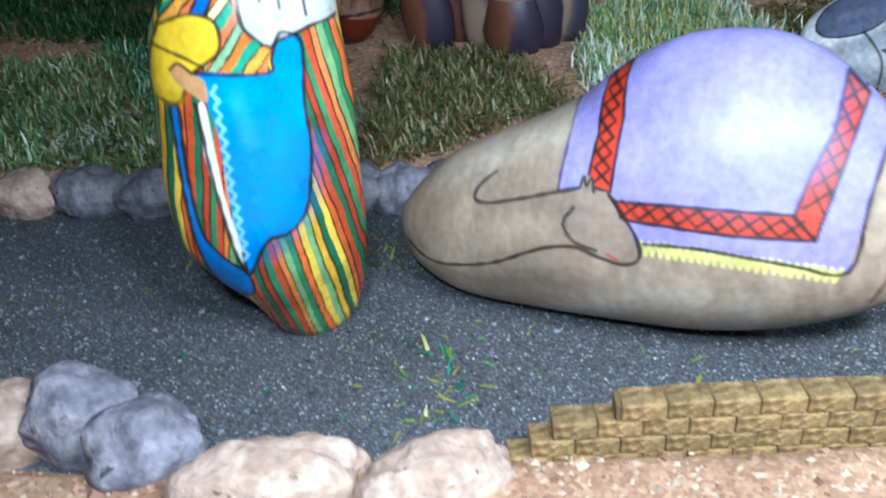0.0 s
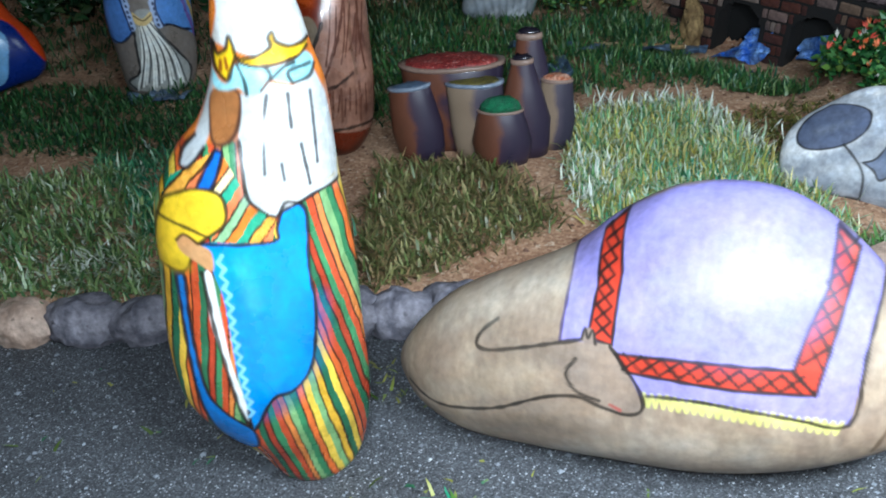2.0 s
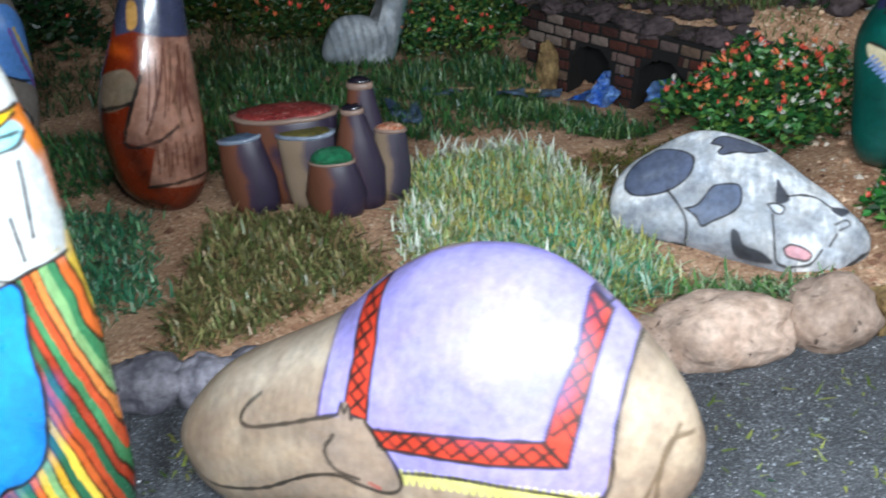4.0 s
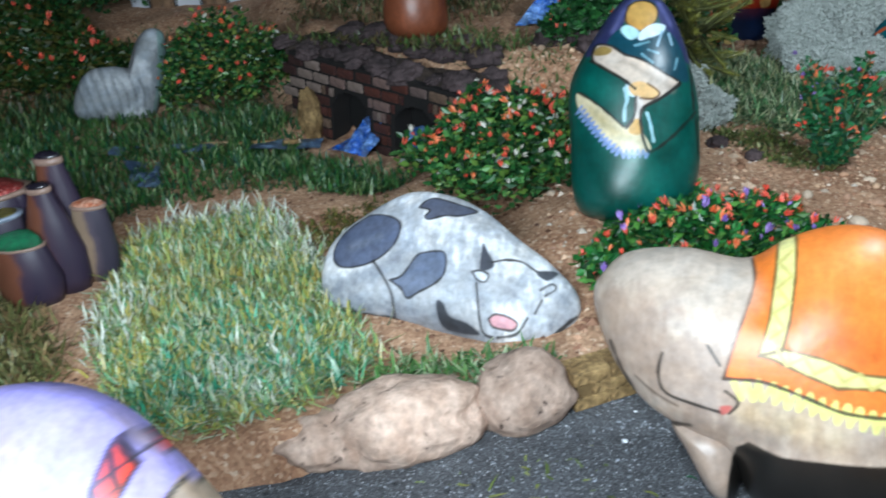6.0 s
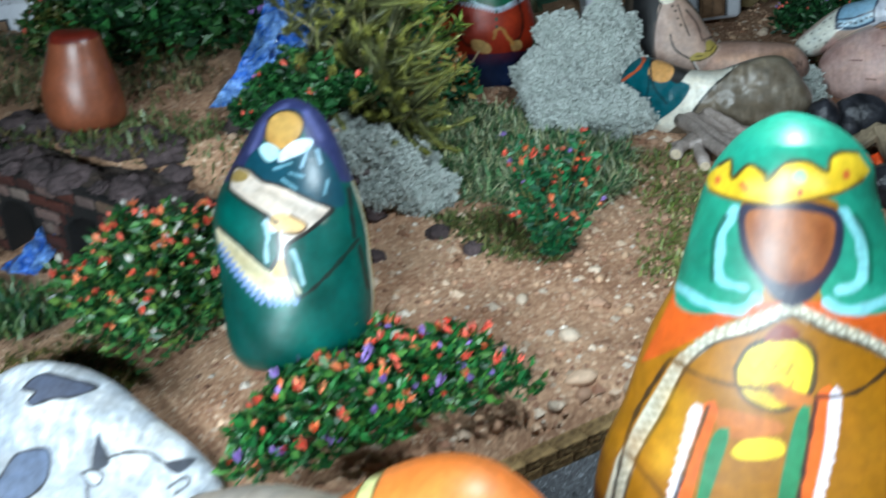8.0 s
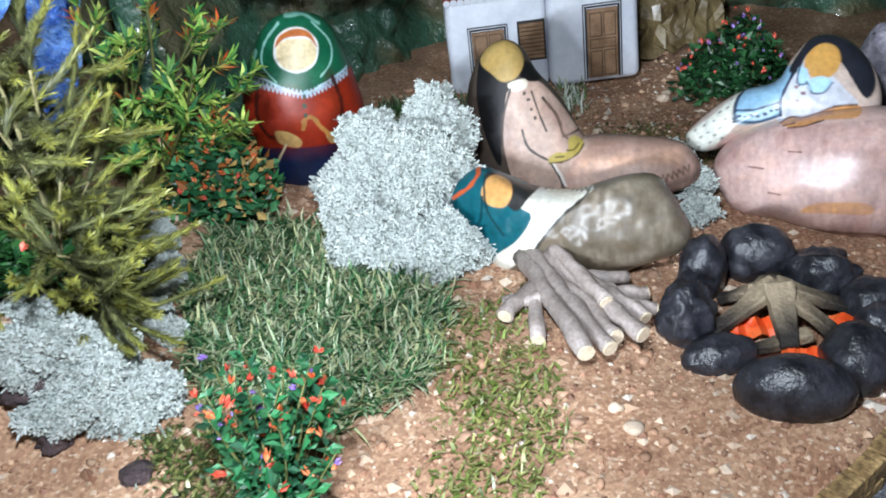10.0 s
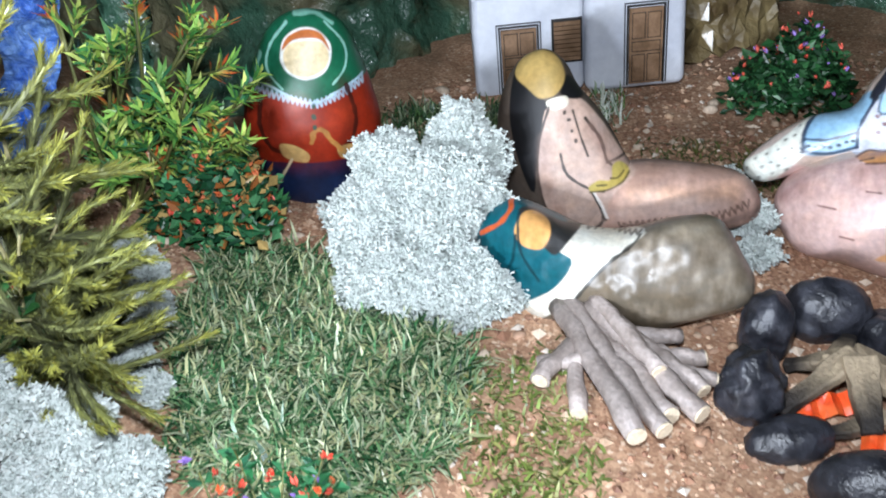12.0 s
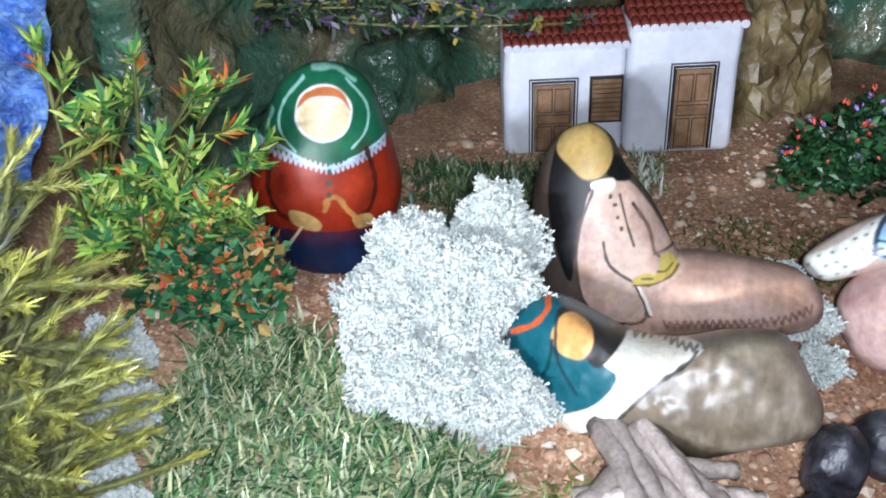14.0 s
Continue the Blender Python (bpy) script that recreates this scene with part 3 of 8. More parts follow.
# ---- the ground, the path, the backdrop and the room ----
def sheet(name, xs, ys, height, mat, label, category):
    X, Y = np.meshgrid(xs, ys)
    v = np.c_[X.ravel(), Y.ravel(), height(X, Y).ravel()]
    nx, ny = len(xs), len(ys)
    i = (np.arange(ny - 1)[:, None] * nx + np.arange(nx - 1)).ravel()[:, None]
    return tagged(shape(name, v, i + [0, 1, nx + 1, nx], mat), label, category, kind="structure")


sheet("ground", np.r_[np.arange(-1.7, -0.5, 0.03), np.arange(-0.5, 1.5, 0.0105), np.arange(1.5, 2.3, 0.03)], np.r_[np.arange(-0.7, 0.2, 0.03), np.arange(0.2, 1.5, 0.0105), np.arange(1.5, 2.3, 0.03)],
      ground_z, SOIL, "reddish brown soil with small pebbles", "soil")
sheet("path", np.arange(-1.2, 1.9, 0.02), np.arange(0, 1.001, 0.05), lambda X, Y: X * 0, SAND, "dark grey sandy path between stone borders", "path")
_p = bpy.data.objects["path"]
_co = np.zeros(len(_p.data.vertices) * 3, np.float32)
_p.data.vertices.foreach_get("co", _co)
_co = _co.reshape(-1, 3)
_n, _f = along(NEAR_EDGE, _co[:, 0]) - 0.012, along(FAR_EDGE, _co[:, 0]) + 0.012
_co[:, 1] = _n + (_f - _n) * _co[:, 1]
_co[:, 2] = 0.0006 * wave(_co[:, 0], _co[:, 1], 60)
_p.data.vertices.foreach_set("co", _co.ravel())
_p.data.update()


def grit(name, poly, count, size, tones, label, seed, sparkle=0.0, flat=0.6):
    """Loose grains, each a small faceted chip."""
    rng = np.random.default_rng(seed)
    p = scatter(rng, poly, count)
    z = ground_z(p[:, 0], p[:, 1])
    z = np.where((p[:, 1] < along(FAR_EDGE, p[:, 0])) & (p[:, 1] > along(NEAR_EDGE, p[:, 0])), 0.0005, z)
    s = size * rng.lognormal(0, 0.45, count)
    a = rng.uniform(0, 2 * np.pi, count)
    u, w = np.c_[np.cos(a), np.sin(a), 0 * a], np.c_[-np.sin(a), np.cos(a), 0 * a]
    c = np.c_[p, z - 0.1 * s * flat]
    e = np.array([0, 0, 1.0])
    j = lambda: (s * rng.uniform(0.6, 1.2, count))[:, None]
    v = np.stack([c + u * j(), c + w * j(), c - u * j(), c - w * j(), c + e * j() * flat], axis=1).reshape(-1, 3)
    i = np.arange(count)[:, None] * 5
    f = np.concatenate([i + t for t in ([0, 1, 4], [1, 2, 4], [2, 3, 4], [3, 0, 4])])
    table = np.array([rgb(t) for t in tones])
    col = np.repeat(table[rng.integers(0, len(tones), count)] * rng.uniform(0.7, 1.3, (count, 1)), 5, axis=0)
    return tagged(shape(name, v, f, GRIT, col, soft=False), label, "gravel", kind="stuff")


PATH_AREA = [(-0.45, 0.31), (0.3, 0.33), (0.75, 0.42), (1.1, 0.55), (1.3, 0.80), (1.06, 0.72), (0.9, 0.66), (0.65, 0.61), (0.43, 0.56), (0.25, 0.54), (-0.02, 0.545), (-0.45, 0.56)]
grit("path_sand", PATH_AREA, 11000, 0.0008, ["#44474b", "#5a5e64", "#70747c", "#2f3135", "#868c94"], "dark grey sand grains of the path", 3)
grit("path_glints", PATH_AREA, 1500, 0.00055, ["#b8bcc4", "#8a909c", "#d8dce2"], "pale sparkling grains in the path", 4)
SOIL_AREA = [(0.45, 0.60), (0.66, 0.635), (0.9, 0.68), (1.06, 0.745), (1.3, 0.87), (1.5, 1.3), (1.1, 1.42), (0.7, 1.3), (0.5, 1.0), (0.46, 0.75)]
grit("soil_grains", SOIL_AREA, 12500, 0.0018, ["#9a725a", "#b08a70", "#7c5642", "#c4a488", "#8c644e"], "coarse brown soil grains", 5)
grit("pale_pebbles", SOIL_AREA, 2600, 0.0028, ["#c0a68e", "#cdb9a4", "#b8977c", "#d8cabb"], "small pale pebbles on the soil", 6)


def pebbles(name, poly, count, size, tones, label, seed, sub=2):
    """Rounded uneven pebbles."""
    rng = np.random.default_rng(seed)
    bm = bmesh.new()
    bmesh.ops.create_icosphere(bm, subdivisions=sub, radius=1)
    bv = np.array([v.co[:] for v in bm.verts])
    bf = np.array([[v.index for v in f.verts] for f in bm.faces])
    bm.free()
    p = scatter(rng, poly, count)
    z = ground_z(p[:, 0], p[:, 1])
    V, F, C = [], [], []
    table = np.array([rgb(t) for t in tones])
    for k in range(count):
        d = rng.normal(0, 1, (3, 3))
        lump = 1 + 0.22 * np.sin(bv @ d[0] * 1.5) + 0.16 * np.sin(bv @ d[1] * 2.2 + 1)
        s = size * rng.lognormal(0, 0.3) * np.array((1.2, 0.9, 0.65)) * rng.uniform(0.8, 1.2, 3)
        a = rng.uniform(0, 6.28)
        q = bv * lump[:, None] * s
        V.append(np.c_[q[:, 0] * math.cos(a) - q[:, 1] * math.sin(a) + p[k, 0], q[:, 0] * math.sin(a) + q[:, 1] * math.cos(a) + p[k, 1], q[:, 2] + z[k] + 0.2 * s[2]])
        F.append(bf + k * len(bv))
        C.append(np.tile(table[rng.integers(0, len(tones))] * rng.uniform(0.75, 1.2), (len(bv), 1)))
    return tagged(shape(name, np.concatenate(V), np.concatenate(F), GRIT, np.concatenate(C)), label, "gravel", kind="stuff")


pebbles("large_pebbles", SOIL_AREA, 230, 0.0042, ["#c4a68c", "#cdb8a2", "#b48e74", "#a8866e"], "larger pale pebbles on the soil", 16)
pebbles("soil_clods", SOIL_AREA, 650, 0.0028, ["#a07a60", "#b48c70", "#8c664e", "#c4a284"], "lumpy clods of brown soil", 17, 1)
grit("bed_grains", [(-0.5, 0.57), (0.45, 0.6), (0.5, 1.0), (0.3, 1.3), (-0.5, 1.3)], 8500, 0.0015, ["#7c5642", "#92705c", "#5e3e2e", "#a88a74"], "brown soil grains of the planted bed", 7)
grit("front_grains", [(-0.4, 0.1), (0.5, 0.12), (0.5, 0.31), (-0.4, 0.29)], 4000, 0.0016, ["#8a6450", "#a07a62", "#b9a088"], "brown soil grains of the front bank", 8)


def crumple(u, v, seed):
    """Folds of crushed paper: creased planes that meet at ridges."""
    rng = np.random.default_rng(seed)
    z = np.zeros(u.shape)
    for k in range(14):
        a, f, o = rng.uniform(0, 2 * np.pi), 5 * 1.16 ** k, rng.uniform(0, 9)
        s = (u * math.cos(a) + v * math.sin(a)) * f + o
        z += np.abs((s % 2) - 1) / f ** 0.9
    return z - z.mean()


def backdrop_sheet(name, line, z0, z1, mat, label, seed, step=0.0075, deep=0.022, lean=0.12):
    """Crushed stiff paper, in soft folds with creases, that stands behind the place."""
    line = np.array(line, float)
    s = np.r_[0, np.cumsum(np.hypot(*np.diff(line, axis=0).T))]
    su = np.arange(0, s[-1], step)
    X, Y = np.interp(su, s, line[:, 0]), np.interp(su, s, line[:, 1])
    dx, dy = np.gradient(X), np.gradient(Y)
    n = np.hypot(dx, dy)
    nx, ny = dy / n, -dx / n
    hz = np.arange(z0, z1, step)
    U, H = np.meshgrid(su, hz)
    W = (H - z0) / (z1 - z0)
    bu, bv = U + 0.05 * wave(U, H, 11), H + 0.05 * wave(H, U, 9)
    fold = cloud(bu, bv, 0.16, seed) - 0.5
    ridge = np.abs(cloud(bu * 0.8 + bv * 0.5, bv * 1.2 - bu * 0.4, 0.10, seed + 1) - 0.5)
    crease = np.abs(cloud(bu, bv * 0.7, 0.05, seed + 2) - 0.5)
    fine = np.abs(cloud(bu * 1.3 - bv, bv * 1.1 + bu * 0.6, 0.028, seed + 3) - 0.5)
    d = deep * (2.6 * fold - 3.6 * ridge - 2.6 * crease - 1.1 * fine) - lean * W
    v = np.c_[(X[None] + nx[None] * d).ravel(), (Y[None] + ny[None] * d).ravel(), H.ravel()]
    a, b = len(su), len(hz)
    i = (np.arange(b - 1)[:, None] * a + np.arange(a - 1)).ravel()[:, None]
    return tagged(shape(name, v, i + [0, 1, a + 1, a], mat), label, "backdrop", kind="structure")


backdrop_sheet("backdrop", [(-1.5, 1.6), (-0.3, 1.68), (0.35, 1.62), (0.58, 1.42), (0.625, 1.34), (0.655, 1.265), (0.70, 1.235), (0.745, 1.265), (0.785, 1.325), (0.83, 1.365), (0.93, 1.40), (0.98, 1.425), (1.05, 1.48), (1.28, 1.48), (1.45, 1.44), (1.7, 1.3), (2.1, 1.1)], 0.02, 0.75, FOIL_GREEN, "crumpled dark green and brown paper backdrop", 11)

room = bmesh.new()
box(room, -3.2, 3.8, -3.0, 4.0, -0.75, 2.4)
bmesh.ops.reverse_faces(room, faces=room.faces[:])
me = bpy.data.meshes.new("room_shell")
room.to_mesh(me)
room.free()
me.materials.append(ROOM)
tagged(new("room_shell", me), "dark walls and ceiling of the room", "wall", kind="structure")

# ---- painted stones ----
painted_stone("striped_figurine", (-0.044, 0.412, 0.000), 18.3, 0.0, "#c8702c", [
    (0.036, 0.034, [(0, 267), (15, 271), (30, 257), (36, 232), (40, 212), (40, 171), (42, 134), (41, 89), (39, 43), (28, 7), (3, -5), (-14, 4), (-26, 25), (-43, 46), (-54, 68), (-55, 99), (-51, 133), (-48, 159), (-44, 175), (-31, 195), (-18, 208), (-9, 227), (-5, 251)]),
], [
    ("stripes", ['#b84a28', '#d8a834', '#3a7a50', '#c8602c', '#7aa46c', '#a03a24', '#e0bc46', '#cc7a3c', '#2a6446', '#d86a30'], 2.9, 82, [(-42, 199), (1, 200), (-28, -20), (-104, 4)]),
    ("stripes", ['#b84a28', '#d8a834', '#3a7a50', '#c8602c', '#7aa46c', '#a03a24', '#e0bc46', '#cc7a3c', '#2a6446', '#d86a30'], 3.2, 99, [(1, 200), (69, 180), (44, -44), (-37, -17)]),
    ("stripes", ['#d8762c', '#e6d09a', '#2f9a7a', '#e0a040', '#e07a4a', '#8ab488'], 4.2, 42, [(-12, 198), (-8, 188), (-3, 175), (6, 165), (3, 155), (-23, 159), (-14, 172), (-16, 180), (-35, 180), (-41, 177), (-35, 186), (-22, 193)]),
    ("fill", "#1c62b8", [(-14, 197), (-11, 195), (-19, 181), (-25, 181), (-20, 189)]),
    ("fill", "#1a6cb8", [(-42, 142), (-38, 142), (-40, 122), (-41, 102), (-40, 80), (-33, 67), (-23, 55), (-23, 40), (-32, 39), (-40, 51), (-44, 70), (-45, 88), (-44, 113)]),
    ("line", "#1c1a18", 1.2, [(-42, 142), (-38, 142), (-40, 122), (-41, 102), (-40, 80), (-33, 67), (-23, 55), (-23, 40), (-32, 39), (-40, 51), (-44, 70), (-45, 88), (-44, 113), (-42, 142)]),
    ("fill", "#dfe3e2", [(-29, 144), (-26, 144), (-26, 129), (-26, 115), (-26, 97), (-23, 72), (-24, 61), (-27, 72), (-29, 100), (-31, 118), (-30, 132)]),
    ("fill", "#1587d8", [(-27, 158), (3, 155), (6, 161), (11, 171), (18, 169), (20, 162), (17, 139), (17, 119), (13, 96), (8, 84), (-1, 77), (-9, 76), (-15, 69), (-23, 55), (-23, 70), (-24, 87), (-24, 103), (-23, 129), (-25, 145)]),
    ("wash", "#0c5a9c", 11.6, 0.60, [(-15, 69), (-1, 77), (13, 96), (17, 119)]),
    ("wash", "#4ab0e8", 7.0, 0.40, [(-12, 147), (-10, 127)]),
    ("patch", "#b9bdbc", [(-2, 252), (0, 270), (16, 275), (32, 260), (38, 236), (34, 236), (10, 233), (-6, 240)]),
    ("patch", "#b9bdbc", [(0, 219), (4, 218), (9, 218), (14, 222), (24, 219), (34, 224), (38, 212), (40, 185), (38, 171), (26, 171), (15, 169), (10, 168), (6, 166), (2, 169), (-4, 176), (-4, 187), (-3, 200)]),
    ("patch", "#a9adae", [(-5, 243), (-7, 233), (-11, 221), (-16, 210), (-21, 202), (-27, 197), (-30, 191), (-27, 190), (-22, 194), (-18, 198), (-14, 204), (-10, 217)]),
    ("wash", "#8f979b", 5.0, 0.55, [(-3, 200), (-4, 187), (-4, 176)]),
    ("wash", "#9aa2a6", 5.8, 0.50, [(38, 212), (40, 185), (38, 171)]),
    ("wash", "#a8924e", 2.0, 0.50, [(12, 173), (21, 174), (36, 174)]),
    ("fill", "#4a3024", [(-10, 219), (1, 220), (-1, 206), (-7, 199), (-14, 199), (-14, 207)]),
    ("fill", "#8f5c34", [(-10, 219), (0, 219), (-2, 208), (-7, 201), (-13, 200), (-13, 207)]),
    ("fill", "#8fc6cc", [(-8, 228), (-6, 224), (-3, 223), (0, 229), (4, 231), (14, 228), (26, 229), (32, 231), (35, 226), (31, 221), (24, 220), (14, 223), (9, 218), (4, 218), (1, 221), (-4, 220), (-9, 221)]),
    ("patch", "#e0b61c", [(-6, 240), (-5, 235), (-4, 235), (-1, 237), (1, 242), (2, 238), (3, 233), (10, 233), (17, 236), (17, 240), (19, 242), (20, 238), (25, 235), (31, 235), (34, 236), (33, 233), (28, 230), (19, 229), (10, 229), (4, 231), (2, 233), (-1, 227), (-3, 224), (-6, 227), (-7, 231)]),
    ("line", "#1c1a18", 1.1, [(-6, 240), (-5, 235), (-4, 235), (-1, 237), (1, 242), (2, 238), (3, 233), (10, 233), (17, 236), (17, 240), (19, 242), (20, 238), (25, 235), (31, 235), (34, 236)]),
    ("line", "#1c1a18", 1.1, [(33, 233), (28, 230), (19, 229), (10, 229), (4, 231), (2, 233), (-1, 227), (-3, 224), (-6, 227), (-7, 231), (-6, 240)]),
    ("line", "#7a3a14", 1.0, [(-4, 232), (-5, 228)]),
    ("line", "#7a3a14", 1.0, [(-2, 233), (-2, 229)]),
    ("line", "#2c2c30", 0.9, [(12, 217), (8, 203), (5, 185)]),
    ("line", "#2c2c30", 0.9, [(21, 216), (20, 202)]),
    ("line", "#2c2c30", 0.9, [(31, 215), (30, 198), (29, 184)]),
    ("line", "#2c2c30", 0.9, [(23, 194), (24, 176)]),
    ("line", "#2c2c30", 0.9, [(13, 188), (13, 181)]),
    ("line", "#1c1a18", 1.1, [(2, 231), (4, 224), (4, 218)]),
    ("line", "#1c1a18", 1.1, [(14, 228), (15, 224), (10, 219)]),
    ("line", "#1c1a18", 1.1, [(15, 223), (21, 227), (26, 228)]),
    ("line", "#1c1a18", 1.1, [(24, 220), (23, 225), (33, 226)]),
    ("line", "#1c1a18", 1.1, [(25, 220), (32, 221), (35, 225)]),
    ("line", "#1c1a18", 1.2, [(38, 171), (26, 171), (15, 169), (10, 168), (6, 166), (2, 169), (-4, 176), (-4, 187), (-3, 200)]),
    ("line", "#1c1a18", 0.9, [(-21, 202), (-27, 197), (-30, 191), (-27, 190), (-22, 194), (-18, 198)]),
    ("line", "#1c1a18", 1.0, [(-14, 197), (-11, 195), (-19, 181), (-25, 181), (-20, 189), (-14, 197)]),
    ("fill", "#d8b62a", [(-40, 177), (-27, 182), (-16, 180), (-14, 172), (-17, 165), (-24, 161), (-30, 156), (-37, 145), (-45, 145), (-50, 148), (-46, 165)]),
    ("line", "#1c1a18", 1.0, [(-40, 177), (-27, 182), (-16, 180), (-14, 172), (-17, 165), (-24, 161), (-30, 156), (-37, 145), (-45, 145), (-50, 148), (-46, 165), (-40, 177)]),
    ("line", "#1c1a18", 1.0, [(-44, 169), (-34, 166), (-24, 161)]),
    ("wash", "#a88a1c", 5.8, 0.60, [(-50, 148), (-45, 146), (-37, 147)]),
    ("fill", "#b98a5c", [(-38, 159), (-34, 162), (-29, 158), (-24, 154), (-25, 145), (-31, 149), (-37, 154)]),
    ("line", "#3a2416", 0.9, [(-38, 159), (-34, 162), (-29, 158)]),
    ("line", "#1c1a18", 1.3, [(18, 169), (20, 162), (17, 139), (17, 119), (13, 96), (8, 84), (-1, 77), (-9, 76), (-15, 69), (-23, 55), (-23, 70)]),
    ("line", "#1c1a18", 1.1, [(-27, 158), (3, 155), (6, 161), (11, 171), (18, 169)]),
    ("line", "#1c1a18", 1.3, [(-30, 144), (-30, 129), (-30, 116), (-29, 98), (-27, 72), (-24, 58)]),
    ("zig", "#7fc4ea", 1.2, 6.4, 1.2, [(-21, 152), (-21, 128), (-22, 109), (-22, 87), (-22, 65)]),
], "painted stone figurine in striped robe and white veil", "figurine", 640, 130, 0.28, 0.25, "egg", 0.8)

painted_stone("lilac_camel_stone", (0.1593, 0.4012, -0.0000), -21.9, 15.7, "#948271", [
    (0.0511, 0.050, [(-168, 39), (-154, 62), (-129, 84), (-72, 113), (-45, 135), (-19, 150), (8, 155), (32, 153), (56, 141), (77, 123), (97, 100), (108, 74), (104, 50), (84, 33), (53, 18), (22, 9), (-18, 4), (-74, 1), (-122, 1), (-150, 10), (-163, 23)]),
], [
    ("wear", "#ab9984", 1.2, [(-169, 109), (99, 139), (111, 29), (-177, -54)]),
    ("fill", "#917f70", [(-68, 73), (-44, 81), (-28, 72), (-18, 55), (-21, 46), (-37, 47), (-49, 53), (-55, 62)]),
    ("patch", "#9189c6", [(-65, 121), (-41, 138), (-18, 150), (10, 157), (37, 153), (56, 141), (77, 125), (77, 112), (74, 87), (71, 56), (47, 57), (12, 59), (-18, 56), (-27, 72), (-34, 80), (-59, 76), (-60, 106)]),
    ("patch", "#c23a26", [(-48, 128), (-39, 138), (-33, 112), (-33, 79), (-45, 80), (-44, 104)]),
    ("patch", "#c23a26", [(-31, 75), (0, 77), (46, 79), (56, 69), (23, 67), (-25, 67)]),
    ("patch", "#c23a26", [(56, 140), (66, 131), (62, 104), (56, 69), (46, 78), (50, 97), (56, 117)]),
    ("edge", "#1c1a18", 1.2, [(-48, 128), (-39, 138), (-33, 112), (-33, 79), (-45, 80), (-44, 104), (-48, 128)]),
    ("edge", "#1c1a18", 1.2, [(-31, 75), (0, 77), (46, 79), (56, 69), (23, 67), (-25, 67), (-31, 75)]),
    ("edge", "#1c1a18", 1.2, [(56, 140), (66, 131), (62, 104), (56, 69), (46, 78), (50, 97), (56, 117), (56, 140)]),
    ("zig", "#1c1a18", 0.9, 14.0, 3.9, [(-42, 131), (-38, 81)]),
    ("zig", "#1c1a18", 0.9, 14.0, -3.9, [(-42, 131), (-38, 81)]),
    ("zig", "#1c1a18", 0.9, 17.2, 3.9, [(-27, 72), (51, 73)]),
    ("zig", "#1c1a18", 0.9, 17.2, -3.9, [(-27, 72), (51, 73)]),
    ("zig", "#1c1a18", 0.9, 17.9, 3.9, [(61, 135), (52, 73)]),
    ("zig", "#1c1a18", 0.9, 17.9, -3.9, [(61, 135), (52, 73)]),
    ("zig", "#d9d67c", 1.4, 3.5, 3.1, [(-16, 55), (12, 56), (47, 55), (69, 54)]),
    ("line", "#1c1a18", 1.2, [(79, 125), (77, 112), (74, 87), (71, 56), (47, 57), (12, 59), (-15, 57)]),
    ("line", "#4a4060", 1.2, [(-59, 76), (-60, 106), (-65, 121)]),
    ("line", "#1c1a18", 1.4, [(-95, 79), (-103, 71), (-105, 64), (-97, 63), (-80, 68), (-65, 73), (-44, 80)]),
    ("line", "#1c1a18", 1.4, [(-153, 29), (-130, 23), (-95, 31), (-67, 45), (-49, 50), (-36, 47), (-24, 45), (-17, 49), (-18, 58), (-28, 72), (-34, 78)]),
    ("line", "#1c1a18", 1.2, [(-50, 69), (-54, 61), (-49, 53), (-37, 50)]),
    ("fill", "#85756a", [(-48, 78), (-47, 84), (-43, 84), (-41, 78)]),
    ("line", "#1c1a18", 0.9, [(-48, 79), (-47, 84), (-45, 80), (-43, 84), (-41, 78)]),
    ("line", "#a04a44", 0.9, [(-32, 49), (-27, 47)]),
    # darker lower edge and neck, shading put into the colour
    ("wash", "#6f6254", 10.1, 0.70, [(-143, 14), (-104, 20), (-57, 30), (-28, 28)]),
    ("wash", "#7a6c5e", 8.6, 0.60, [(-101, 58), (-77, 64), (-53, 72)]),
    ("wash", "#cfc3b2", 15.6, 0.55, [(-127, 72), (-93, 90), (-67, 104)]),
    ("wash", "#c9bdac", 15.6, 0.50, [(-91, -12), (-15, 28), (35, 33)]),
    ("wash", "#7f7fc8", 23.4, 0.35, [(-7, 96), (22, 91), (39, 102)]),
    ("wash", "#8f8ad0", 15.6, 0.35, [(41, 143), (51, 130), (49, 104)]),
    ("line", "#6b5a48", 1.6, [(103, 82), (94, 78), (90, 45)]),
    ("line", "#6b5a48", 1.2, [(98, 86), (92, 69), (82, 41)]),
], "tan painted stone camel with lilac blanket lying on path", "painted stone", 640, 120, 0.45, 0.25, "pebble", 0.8)

